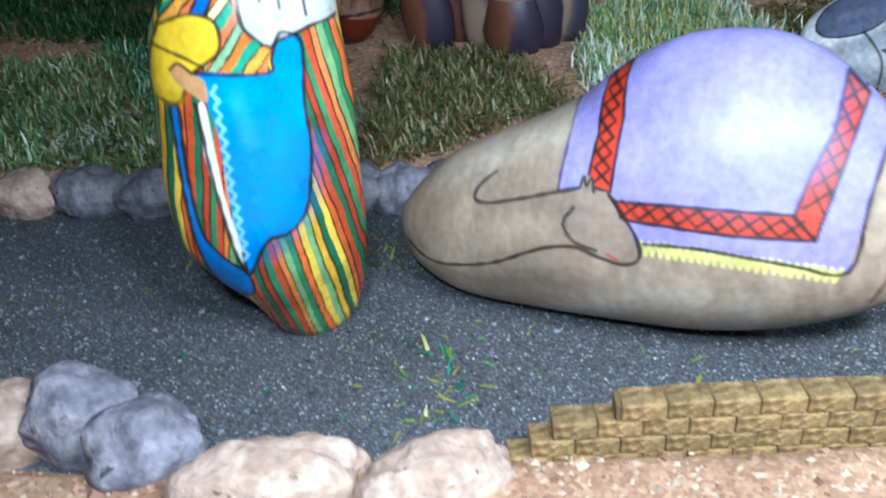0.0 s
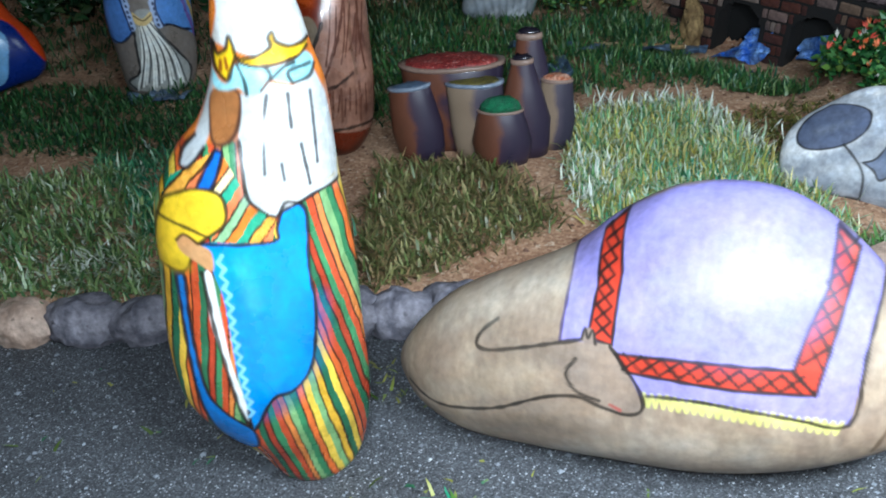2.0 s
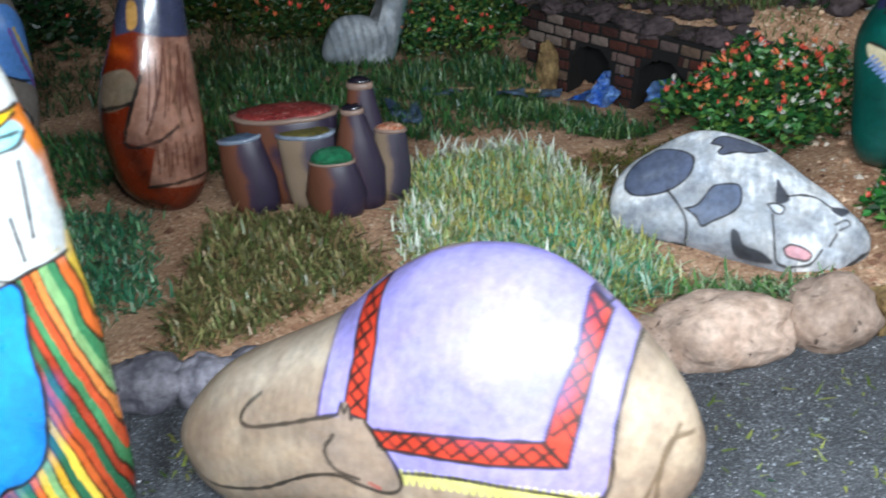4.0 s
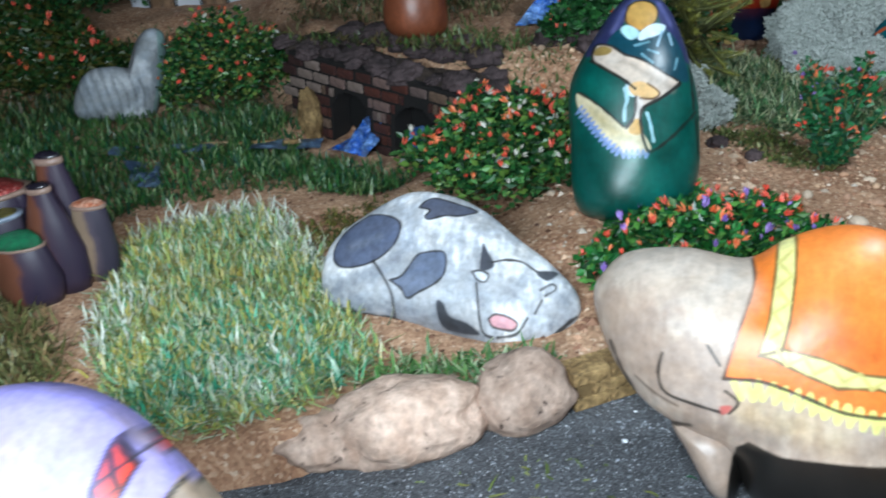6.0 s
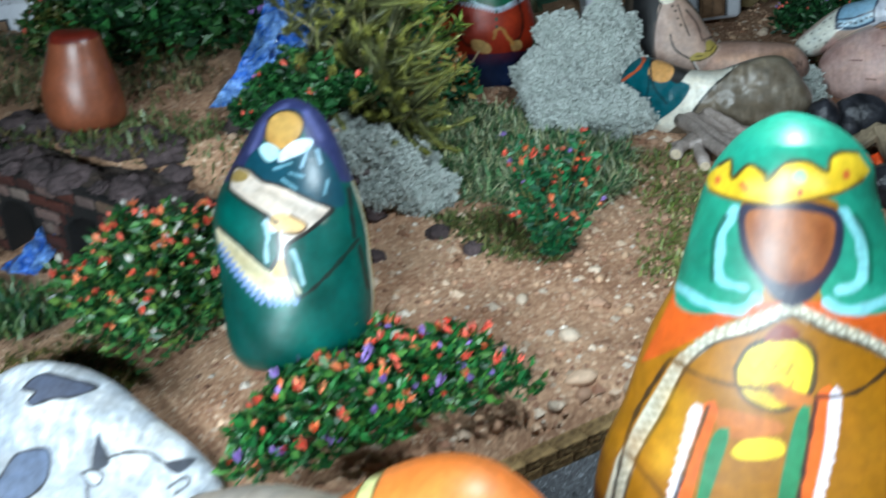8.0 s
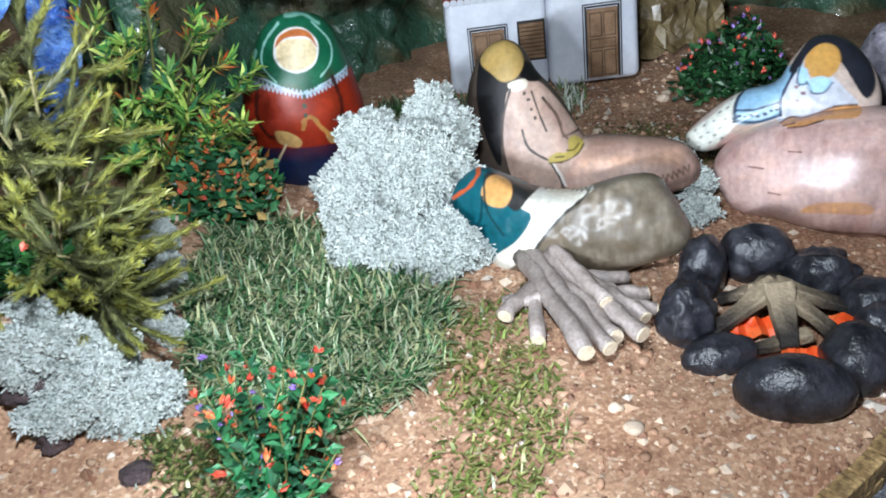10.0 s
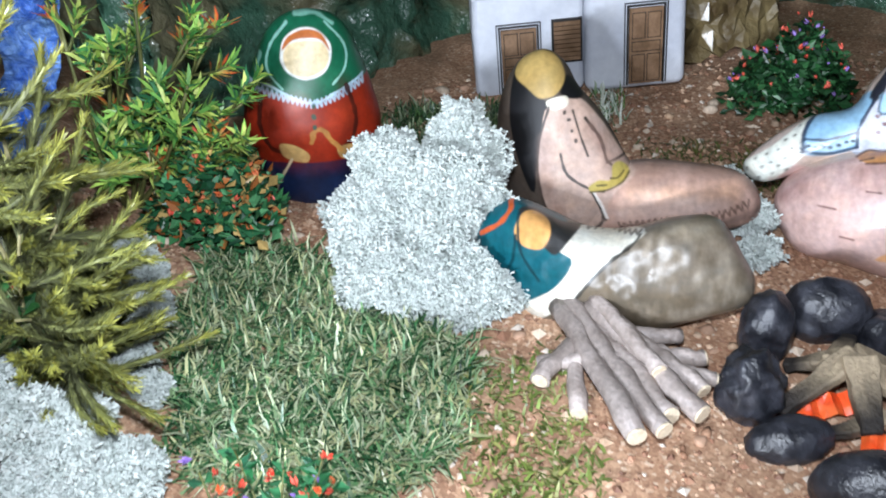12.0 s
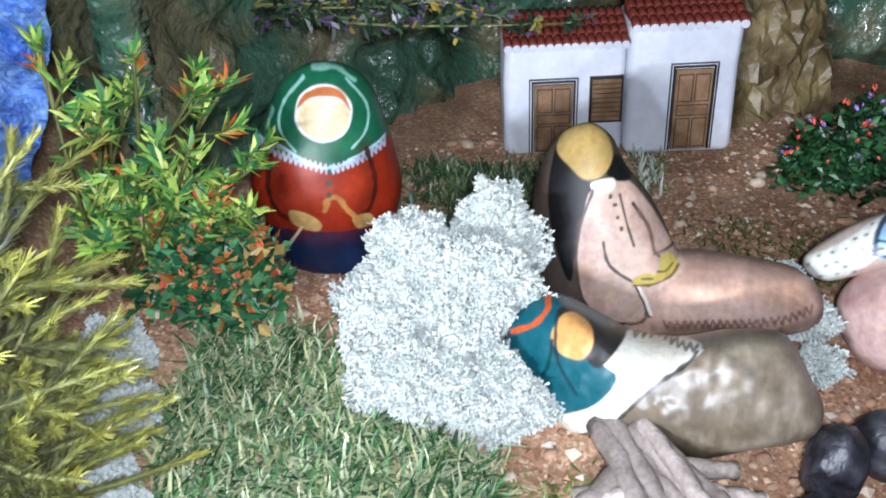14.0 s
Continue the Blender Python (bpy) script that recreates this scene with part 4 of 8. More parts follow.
painted_stone("cow_stone", (0.3911, 0.6433, 0.0190), -15.1, 45.8, "#b0b4bb", [
    (0.0267, 0.040, [(-117, 50), (-109, 73), (-85, 93), (-53, 109), (-22, 105), (4, 91), (29, 68), (52, 48), (69, 26), (67, 7), (47, -6), (24, -11), (1, -8), (-27, 0), (-56, 10), (-83, 14), (-105, 17), (-114, 30)]),
], [
    ("wear", "#e2e4e8", 2.2, [(-123, 136), (83, 119), (83, -33), (-119, -20)]),
    ("wash", "#7c828e", 12.0, 0.75, [(-108, 34), (-84, 20), (-63, 13)]),
    ("wash", "#7c828e", 12.0, 0.70, [(-84, 37), (-61, 41), (-48, 58)]),
    ("wash", "#6a6e78", 10.4, 0.70, [(-57, 16), (-35, 6), (-7, -4)]),
    ("wash", "#82868e", 10.4, 0.70, [(58, 20), (53, 4), (33, -7)]),
    ("wash", "#8a8e96", 9.6, 0.60, [(-63, 90), (-49, 78), (-33, 66)]),
    ("wash", "#8a8e96", 9.6, 0.60, [(-18, 65), (-2, 54), (2, 37)]),
    ("wash", "#7c828e", 8.0, 0.70, [(3, 29), (5, 11), (14, -4)]),
    ("wash", "#7c828e", 8.0, 0.60, [(20, 22), (36, 14), (33, -2)]),
    ("fill", "#59627a", [(-105, 53), (-105, 63), (-97, 77), (-86, 85), (-80, 88), (-67, 85), (-56, 78), (-55, 68), (-60, 57), (-72, 48), (-88, 45), (-99, 47)]),
    ("wash", "#7c8494", 6.4, 0.70, [(-90, 61), (-70, 66)]),
    ("line", "#1c1a18", 1.0, [(-105, 53), (-105, 63), (-97, 77), (-86, 85), (-80, 88), (-67, 85), (-56, 78), (-55, 68), (-60, 57), (-72, 48), (-88, 45), (-99, 47), (-105, 53)]),
    ("fill", "#555a6c", [(-42, 89), (-38, 95), (-31, 98), (-16, 93), (-1, 87), (-12, 81), (-23, 81), (-34, 78), (-37, 81), (-34, 86)]),
    ("line", "#1c1a18", 1.0, [(-42, 89), (-38, 95), (-31, 98), (-16, 93), (-1, 87), (-12, 81), (-23, 81), (-34, 78), (-37, 81), (-34, 86), (-42, 89)]),
    ("fill", "#5f6a82", [(-60, 33), (-51, 36), (-42, 49), (-36, 52), (-22, 52), (-21, 38), (-27, 30), (-40, 24), (-48, 21), (-52, 27)]),
    ("line", "#1c1a18", 1.0, [(-60, 33), (-51, 36), (-42, 49), (-36, 52), (-22, 52), (-21, 38), (-27, 30), (-40, 24), (-48, 21), (-52, 27), (-60, 33)]),
    ("fill", "#3c4048", [(-27, 18), (-22, 16), (-18, 8), (-6, 3), (2, -4), (-19, 0), (-26, 6)]),
    ("wash", "#2c2e34", 8.8, 0.80, [(-25, 13), (-14, 2), (2, -5)]),
    ("line", "#1c1a18", 1.2, [(-73, 48), (-65, 36), (-59, 24), (-59, 11)]),
    ("fill", "#3f424c", [(3, 39), (4, 53), (5, 59), (9, 51), (13, 42), (8, 38)]),
    ("line", "#1c1a18", 1.2, [(12, 44), (21, 46), (32, 45), (43, 38), (54, 40)]),
    ("fill", "#3f424c", [(41, 38), (56, 41), (49, 32)]),
    ("fill", "#d8dce4", [(-2, 36), (3, 38), (9, 35), (7, 30), (2, 31)]),
    ("line", "#1c1a18", 1.0, [(-2, 37), (3, 38), (9, 35), (7, 30), (2, 31), (-2, 37)]),
    ("line", "#1c1a18", 1.0, [(44, 25), (52, 30), (54, 26), (47, 21)]),
    ("line", "#1c1a18", 1.0, [(1, 29), (2, 15), (4, -2), (11, -6)]),
    ("line", "#1c1a18", 1.0, [(45, 18), (40, 9)]),
    ("line", "#1c1a18", 1.0, [(35, 6), (27, -4), (14, -6)]),
    ("fill", "#d09aa2", [(9, 5), (14, 8), (23, 6), (28, 2), (24, -2), (12, 0)]),
    ("line", "#1c1a18", 0.8, [(9, 5), (14, 8), (23, 6), (28, 2), (24, -2), (12, 0), (9, 5)]),
    ("line", "#1c1a18", 1.6, [(-104, 19), (-82, 14), (-59, 11)]),
    ("line", "#1c1a18", 1.6, [(-58, 10), (-35, 0), (-6, -8), (24, -13), (46, -7), (68, 10)]),
], "white and grey patched painted stone cow on soil", "painted stone", 560, 110, 0.58, 0.40, "pebble", 0.8)

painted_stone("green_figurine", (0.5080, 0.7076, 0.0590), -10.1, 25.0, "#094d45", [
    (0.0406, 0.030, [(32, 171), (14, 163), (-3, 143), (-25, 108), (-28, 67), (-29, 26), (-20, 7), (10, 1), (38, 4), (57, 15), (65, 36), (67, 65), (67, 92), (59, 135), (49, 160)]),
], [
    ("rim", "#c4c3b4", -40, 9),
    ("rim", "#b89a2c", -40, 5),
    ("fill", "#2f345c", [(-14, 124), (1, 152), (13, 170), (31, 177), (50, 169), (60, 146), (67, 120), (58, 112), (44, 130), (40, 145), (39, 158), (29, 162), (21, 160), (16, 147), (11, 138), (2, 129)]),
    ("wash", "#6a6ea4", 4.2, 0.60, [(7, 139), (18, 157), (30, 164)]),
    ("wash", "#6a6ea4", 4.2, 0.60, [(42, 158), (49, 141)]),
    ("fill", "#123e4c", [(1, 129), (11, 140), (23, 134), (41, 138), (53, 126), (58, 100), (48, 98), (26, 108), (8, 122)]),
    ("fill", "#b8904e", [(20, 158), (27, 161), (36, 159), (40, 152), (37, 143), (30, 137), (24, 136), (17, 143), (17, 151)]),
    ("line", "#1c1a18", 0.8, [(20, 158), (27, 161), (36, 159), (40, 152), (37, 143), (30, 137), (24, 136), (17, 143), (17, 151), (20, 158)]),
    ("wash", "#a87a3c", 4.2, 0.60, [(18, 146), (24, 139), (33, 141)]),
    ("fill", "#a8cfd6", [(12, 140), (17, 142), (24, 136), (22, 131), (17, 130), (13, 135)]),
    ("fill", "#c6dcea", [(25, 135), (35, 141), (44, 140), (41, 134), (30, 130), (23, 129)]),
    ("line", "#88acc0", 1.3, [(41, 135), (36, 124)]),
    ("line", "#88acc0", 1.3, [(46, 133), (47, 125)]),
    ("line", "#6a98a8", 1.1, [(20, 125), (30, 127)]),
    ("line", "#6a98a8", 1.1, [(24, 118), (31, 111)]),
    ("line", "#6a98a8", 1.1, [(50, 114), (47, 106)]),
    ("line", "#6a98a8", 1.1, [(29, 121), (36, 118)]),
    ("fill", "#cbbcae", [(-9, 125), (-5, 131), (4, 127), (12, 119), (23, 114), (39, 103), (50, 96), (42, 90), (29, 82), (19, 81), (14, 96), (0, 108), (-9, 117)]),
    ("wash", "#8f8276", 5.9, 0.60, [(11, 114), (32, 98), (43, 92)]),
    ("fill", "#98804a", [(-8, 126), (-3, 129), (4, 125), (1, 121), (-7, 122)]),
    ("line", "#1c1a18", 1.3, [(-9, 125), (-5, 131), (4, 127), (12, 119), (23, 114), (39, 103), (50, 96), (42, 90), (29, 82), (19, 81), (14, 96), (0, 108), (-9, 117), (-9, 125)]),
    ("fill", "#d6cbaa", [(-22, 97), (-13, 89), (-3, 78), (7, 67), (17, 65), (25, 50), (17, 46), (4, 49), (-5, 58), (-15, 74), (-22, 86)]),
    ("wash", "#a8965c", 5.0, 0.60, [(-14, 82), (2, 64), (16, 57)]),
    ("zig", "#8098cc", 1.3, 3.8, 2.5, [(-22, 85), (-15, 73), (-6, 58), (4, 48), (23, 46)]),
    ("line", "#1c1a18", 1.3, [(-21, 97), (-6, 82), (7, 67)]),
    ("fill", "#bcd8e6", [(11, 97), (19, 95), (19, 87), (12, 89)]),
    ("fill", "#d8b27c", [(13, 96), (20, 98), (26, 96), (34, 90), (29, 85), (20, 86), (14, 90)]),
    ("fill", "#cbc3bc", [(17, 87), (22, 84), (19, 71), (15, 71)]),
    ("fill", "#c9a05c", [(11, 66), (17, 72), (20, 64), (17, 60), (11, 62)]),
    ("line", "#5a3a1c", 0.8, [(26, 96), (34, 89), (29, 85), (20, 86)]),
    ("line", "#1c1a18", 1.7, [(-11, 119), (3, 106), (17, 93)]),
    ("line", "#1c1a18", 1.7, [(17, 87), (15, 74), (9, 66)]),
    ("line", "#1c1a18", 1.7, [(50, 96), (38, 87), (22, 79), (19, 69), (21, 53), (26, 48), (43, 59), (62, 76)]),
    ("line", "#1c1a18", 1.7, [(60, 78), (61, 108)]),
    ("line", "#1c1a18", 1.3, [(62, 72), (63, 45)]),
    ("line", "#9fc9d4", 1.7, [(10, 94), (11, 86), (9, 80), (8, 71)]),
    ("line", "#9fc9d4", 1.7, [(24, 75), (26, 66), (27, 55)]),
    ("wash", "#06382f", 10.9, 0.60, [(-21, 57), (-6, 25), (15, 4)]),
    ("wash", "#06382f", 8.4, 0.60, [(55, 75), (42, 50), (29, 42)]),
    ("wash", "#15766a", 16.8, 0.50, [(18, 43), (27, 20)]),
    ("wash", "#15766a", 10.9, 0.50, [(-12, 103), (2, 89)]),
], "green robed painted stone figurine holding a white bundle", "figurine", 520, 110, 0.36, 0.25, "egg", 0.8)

painted_stone("orange_camel_stone", (0.5227, 0.4387, 0.0000), -25.0, 26.5, "#988679", [
    (0.0461, 0.050, [(-111, 111), (-105, 126), (-92, 136), (-64, 139), (-34, 135), (-14, 146), (7, 153), (28, 152), (45, 142), (62, 124), (77, 100), (84, 71), (82, 45), (72, 18), (50, 6), (15, 4), (-12, 6), (-27, 14), (-38, 34), (-62, 45), (-85, 60), (-102, 84)]),
    (0.022, 0.020, [(-68, 50), (-51, 54), (-35, 47), (-31, 31), (-34, 12), (-45, 12), (-58, 32)]),
], [
    ("wear", "#baab9d", 1.0, [(-110, 157), (93, 159), (96, 38), (-111, 13)]),
    ("wash", "#c0aa7c", 14.4, 0.50, [(-29, 63), (-9, 58), (8, 54)]),
    ("fill", "#a39286", [(-71, 86), (-63, 93), (-51, 93), (-43, 82), (-35, 69), (-37, 63), (-43, 59), (-53, 62), (-66, 66), (-72, 75)]),
    ("patch", "#dc762f", [(-31, 140), (-17, 150), (7, 162), (32, 163), (54, 154), (71, 133), (80, 115), (69, 93), (61, 73), (56, 61), (36, 65), (12, 66), (-4, 71), (-24, 77), (-42, 77), (-39, 90), (-33, 111), (-30, 124)]),
    ("wash", "#ea9450", 21.6, 0.60, [(-3, 131), (23, 137), (37, 120)]),
    ("wash", "#c85a1c", 14.4, 0.40, [(-5, 98), (23, 94)]),
    ("patch", "#d8d08a", [(-19, 145), (-11, 147), (-12, 126), (-14, 106), (-17, 92), (-27, 89), (-23, 106), (-21, 125)]),
    ("patch", "#d8d08a", [(-27, 89), (-17, 93), (0, 90), (17, 84), (38, 83), (44, 75), (40, 73), (24, 78), (7, 77), (-7, 82), (-21, 88)]),
    ("patch", "#d8d08a", [(38, 83), (45, 101), (59, 123), (64, 119), (52, 95), (44, 75)]),
    ("edge", "#6a5428", 0.7, [(-19, 145), (-11, 147), (-12, 126), (-14, 106), (-17, 92), (-27, 89), (-23, 106), (-21, 125), (-19, 145)]),
    ("edge", "#6a5428", 0.7, [(-27, 89), (-17, 93), (0, 90), (17, 84), (38, 83), (44, 75), (40, 73), (24, 78), (7, 77), (-7, 82), (-21, 88), (-27, 89)]),
    ("edge", "#6a5428", 0.7, [(38, 83), (45, 101), (59, 123), (64, 119), (52, 95), (44, 75), (38, 83)]),
    ("zig", "#c2b76c", 0.7, 12.2, 2.9, [(-16, 139), (-17, 116), (-21, 91)]),
    ("zig", "#c2b76c", 0.7, 12.2, 2.9, [(-20, 90), (0, 85), (24, 80), (42, 78)]),
    ("zig", "#c2b76c", 0.7, 12.2, 2.9, [(42, 79), (49, 99), (60, 120)]),
    ("zig", "#d9d67c", 2.2, 5.4, 4.0, [(-37, 72), (-24, 73), (-9, 70), (8, 66), (24, 63), (43, 61), (53, 58)]),
    ("line", "#1c1a18", 1.1, [(80, 114), (69, 93), (61, 73), (56, 62), (36, 65), (12, 66), (-4, 71), (-24, 77), (-42, 77)]),
    ("line", "#4a3424", 0.9, [(-42, 77), (-39, 90), (-33, 111), (-30, 124), (-31, 134)]),
    ("line", "#1c1a18", 1.1, [(-71, 86), (-73, 76), (-69, 66), (-53, 62), (-42, 60)]),
    ("line", "#1c1a18", 0.9, [(-50, 92), (-44, 83)]),
    ("line", "#1c1a18", 0.9, [(-41, 71), (-35, 66), (-39, 60)]),
    ("fill", "#b0605a", [(-43, 63), (-38, 64), (-39, 61), (-42, 59)]),
    ("line", "#6a5a4e", 0.9, [(-85, 72), (-75, 65), (-63, 60)]),
    # pale stroke along the neck, a highlight put into the colour
    ("wash", "#c6b8ab", 18.0, 0.60, [(-86, 125), (-59, 124), (-37, 117)]),
    # black foot stands in for the shaded gap under the raised belly
    ("fill", "#12100e", [(-35, 42), (-12, 42), (25, 43), (60, 49), (83, 49), (100, 10), (40, -25), (-30, -20)]),
    ("line", "#1a1612", 2.0, [(-99, 88), (-94, 76), (-87, 64), (-78, 48), (-57, 50)]),
    ("wash", "#8a7a6c", 8.6, 0.50, [(-29, 50), (1, 49), (30, 49)]),
], "tan painted stone camel with orange blanket lying on path", "painted stone", 620, 120, 0.40, 0.25, "pebble", 0.8)

painted_stone("ochre_figurine", (0.6855, 0.4680, 0.0000), -36.1, 15.7, "#9c670c", [
    (0.0397, 0.042, [(6, 247), (-9, 241), (-19, 231), (-25, 220), (-31, 198), (-37, 174), (-48, 150), (-58, 117), (-67, 94), (-71, 72), (-69, 50), (-57, 28), (-34, 10), (-5, 4), (25, 6), (50, 14), (72, 32), (84, 55), (86, 75), (82, 100), (74, 125), (63, 152), (55, 176), (50, 190), (41, 212), (37, 228), (24, 241)]),
], [
    ("patch", "#c2541a", [(-36, 172), (-49, 139), (-11, 167), (10, 174), (34, 167), (74, 141), (52, 180)]),
    ("patch", "#94610a", [(-35, 146), (-10, 163), (10, 175), (30, 165), (55, 155), (93, 83), (89, 6), (-66, -37), (-68, 66)]),
    ("patch", "#d6d2bf", [(-33, 147), (-19, 161), (-4, 169), (10, 177), (25, 170), (38, 164), (51, 156), (64, 136), (74, 113), (81, 91), (82, 64), (78, 67), (74, 95), (67, 116), (58, 135), (49, 152), (37, 160), (24, 165), (11, 171), (-3, 164), (-18, 156), (-30, 143), (-38, 123), (-48, 100), (-55, 75), (-58, 38), (-64, 32), (-65, 66), (-58, 95), (-46, 121)]),
    ("zig", "#9c9684", 0.6, 4.6, 2.0, [(-59, 71), (-53, 97), (-42, 122), (-32, 145), (-19, 159), (-4, 167), (10, 174), (25, 168), (38, 162), (50, 154), (61, 136), (70, 115), (77, 94)]),
    ("line", "#1c1a18", 0.9, [(-57, 43), (-54, 76), (-48, 100), (-37, 123), (-29, 143), (-18, 156), (-3, 163), (11, 171), (24, 165), (37, 160), (48, 152), (58, 135), (66, 116), (73, 95)]),
    ("fill", "#2b8a70", [(5, 245), (-12, 243), (-22, 232), (-27, 218), (-31, 197), (-36, 171), (-27, 166), (-11, 171), (-1, 178), (-6, 196), (-10, 208), (-8, 215), (7, 217), (7, 217), (23, 215), (25, 208), (23, 196), (21, 179), (31, 173), (44, 172), (52, 176), (45, 198), (41, 219), (35, 232), (23, 243), (5, 245)]),
    ("fill", "#318d74", [(-12, 209), (-16, 204), (-18, 185), (-31, 174), (-25, 168), (-6, 172), (0, 181), (-6, 194), (-10, 201), (27, 203), (23, 194), (20, 181), (27, 173), (43, 172), (47, 178), (36, 187), (31, 204), (27, 209)]),
    ("line", "#86c8d0", 3.2, [(-12, 210), (-17, 200), (-17, 183), (-8, 180)]),
    ("line", "#86c8d0", 3.2, [(27, 210), (33, 201), (35, 185), (27, 181)]),
    ("line", "#86c8d0", 3.2, [(-34, 174), (-24, 172), (-11, 170), (-3, 176)]),
    ("line", "#86c8d0", 3.2, [(50, 179), (42, 176), (31, 173), (23, 177)]),
    ("line", "#12503e", 1.2, [(-16, 207), (-20, 197), (-20, 181)]),
    ("line", "#12503e", 1.2, [(31, 209), (37, 198), (38, 184)]),
    ("fill", "#26283c", [(7, 216), (-10, 212), (-9, 195), (-1, 183), (4, 177), (10, 174), (10, 174), (16, 177), (21, 183), (27, 196), (25, 211), (7, 216)]),
    ("fill", "#96592e", [(7, 212), (-7, 210), (-7, 199), (-2, 189), (4, 184), (10, 184), (10, 184), (16, 185), (21, 190), (24, 200), (22, 209), (7, 212)]),
    ("patch", "#2b8a70", [(-24, 226), (-30, 262), (40, 262), (38, 228), (20, 222), (-8, 221)]),
    ("patch", "#dcb628", [(-26, 220), (-20, 226), (-15, 229), (-14, 222), (-8, 228), (-2, 225), (-1, 222), (5, 229), (13, 230), (20, 226), (21, 231), (25, 233), (31, 232), (36, 225), (33, 222), (25, 218), (12, 215), (1, 213), (-12, 214), (-23, 216)]),
    ("line", "#3a2c10", 0.7, [(-20, 226), (-15, 229), (-14, 222), (-8, 228), (-2, 225), (-1, 222), (5, 229), (13, 230), (20, 226), (21, 231), (25, 233), (31, 232)]),
    ("line", "#6a4a10", 0.7, [(-23, 216), (-12, 214), (1, 213), (12, 215), (25, 218), (33, 222)]),
    ("line", "#4a98a0", 3.5, [(10, 224), (11, 223)]),
    ("line", "#c05030", 2.0, [(-20, 221), (-20, 220)]),
    ("line", "#c05030", 2.0, [(-10, 220), (-9, 219)]),
    ("line", "#c05030", 2.0, [(27, 225), (27, 224)]),
    ("line", "#b04030", 1.7, [(11, 219), (11, 218)]),
    ("wash", "#f0dc80", 5.8, 0.60, [(-6, 219), (7, 222), (17, 222)]),
    ("fill", "#e0c42a", [(-9, 148), (-4, 157), (7, 162), (17, 160), (20, 152), (18, 140), (8, 133), (-3, 135), (-8, 141)]),
    ("line", "#1c1a18", 1.4, [(-9, 148), (-4, 157), (7, 162), (17, 160), (20, 152), (18, 140), (8, 133), (-3, 135), (-8, 141), (-9, 148)]),
    ("zig", "#a88a14", 0.9, 5.8, 2.3, [(-5, 149), (6, 149), (17, 151)]),
    ("zig", "#a88a14", 0.9, 5.8, 2.3, [(-4, 142), (6, 142), (15, 144)]),
    ("fill", "#7a3018", [(1, 160), (7, 168), (14, 163)]),
    ("fill", "#e0c42a", [(-9, 113), (-3, 120), (9, 121), (10, 115), (-3, 111)]),
    ("fill", "#b0682c", [(4, 144), (19, 140), (19, 136), (8, 136)]),
    ("fill", "#b0682c", [(-15, 130), (7, 129), (9, 124), (-11, 119)]),
    ("fill", "#d8601e", [(-22, 129), (-15, 131), (-21, 106), (-27, 77), (-34, 77), (-27, 109)]),
    ("fill", "#d8cfd8", [(-26, 128), (-21, 128), (-27, 104), (-32, 79), (-35, 81), (-30, 108)]),
    ("zig", "#e0d8e0", 1.3, 5.0, 1.7, [(-24, 127), (-29, 104), (-34, 81)]),
    ("zig", "#e0d8e0", 1.3, 5.0, 1.7, [(28, 140), (27, 118), (23, 95)]),
    ("fill", "#2a7a50", [(-17, 117), (-10, 122), (-14, 103), (-21, 78), (-23, 82)]),
    ("fill", "#d8601e", [(21, 140), (27, 143), (26, 120), (22, 93), (17, 90), (19, 117)]),
    ("fill", "#d8cfd8", [(26, 142), (30, 141), (29, 118), (24, 93), (22, 96), (25, 120)]),
    ("fill", "#2a7a50", [(14, 130), (19, 136), (18, 114), (14, 89), (9, 93)]),
    ("line", "#1c1a18", 1.2, [(-35, 146), (-18, 141), (5, 141)]),
    ("line", "#1c1a18", 1.2, [(-55, 101), (-36, 88), (-8, 59)]),
    ("line", "#1c1a18", 1.2, [(-19, 130), (-31, 87)]),
    ("line", "#1c1a18", 1.2, [(21, 138), (16, 90)]),
    ("line", "#1c1a18", 1.2, [(50, 154), (35, 142), (21, 140)]),
    ("line", "#1c1a18", 1.2, [(72, 116), (45, 95), (19, 72)]),
    ("line", "#1c1a18", 1.2, [(-36, 145), (-52, 112), (-60, 70)]),
    # brown shading and paler spots of the robe, put into the colour
    ("wash", "#8a5c08", 14.5, 0.60, [(-49, 105), (-41, 82), (-20, 61)]),
    ("wash", "#8a5c08", 11.6, 0.50, [(-32, 145), (-14, 139), (3, 138)]),
    ("wash", "#e6b02a", 14.5, 0.50, [(-31, 126), (-36, 106)]),
    ("wash", "#8a5c08", 17.4, 0.60, [(23, 73), (50, 90), (65, 112)]),
    ("wash", "#1e6e58", 6.4, 0.60, [(-22, 206), (-25, 182)]),
    ("wash", "#1e6e58", 6.4, 0.60, [(37, 207), (41, 185)]),
    ("wash", "#60280e", 5.8, 0.60, [(-3, 204), (0, 190), (10, 185)]),
    ("wash", "#60280e", 5.8, 0.60, [(20, 205), (19, 190), (10, 185)]),
], "ochre robed painted stone figurine with green headscarf and crown", "figurine", 580, 124, 0.42, 0.25, "egg", 0.8, 0.6)

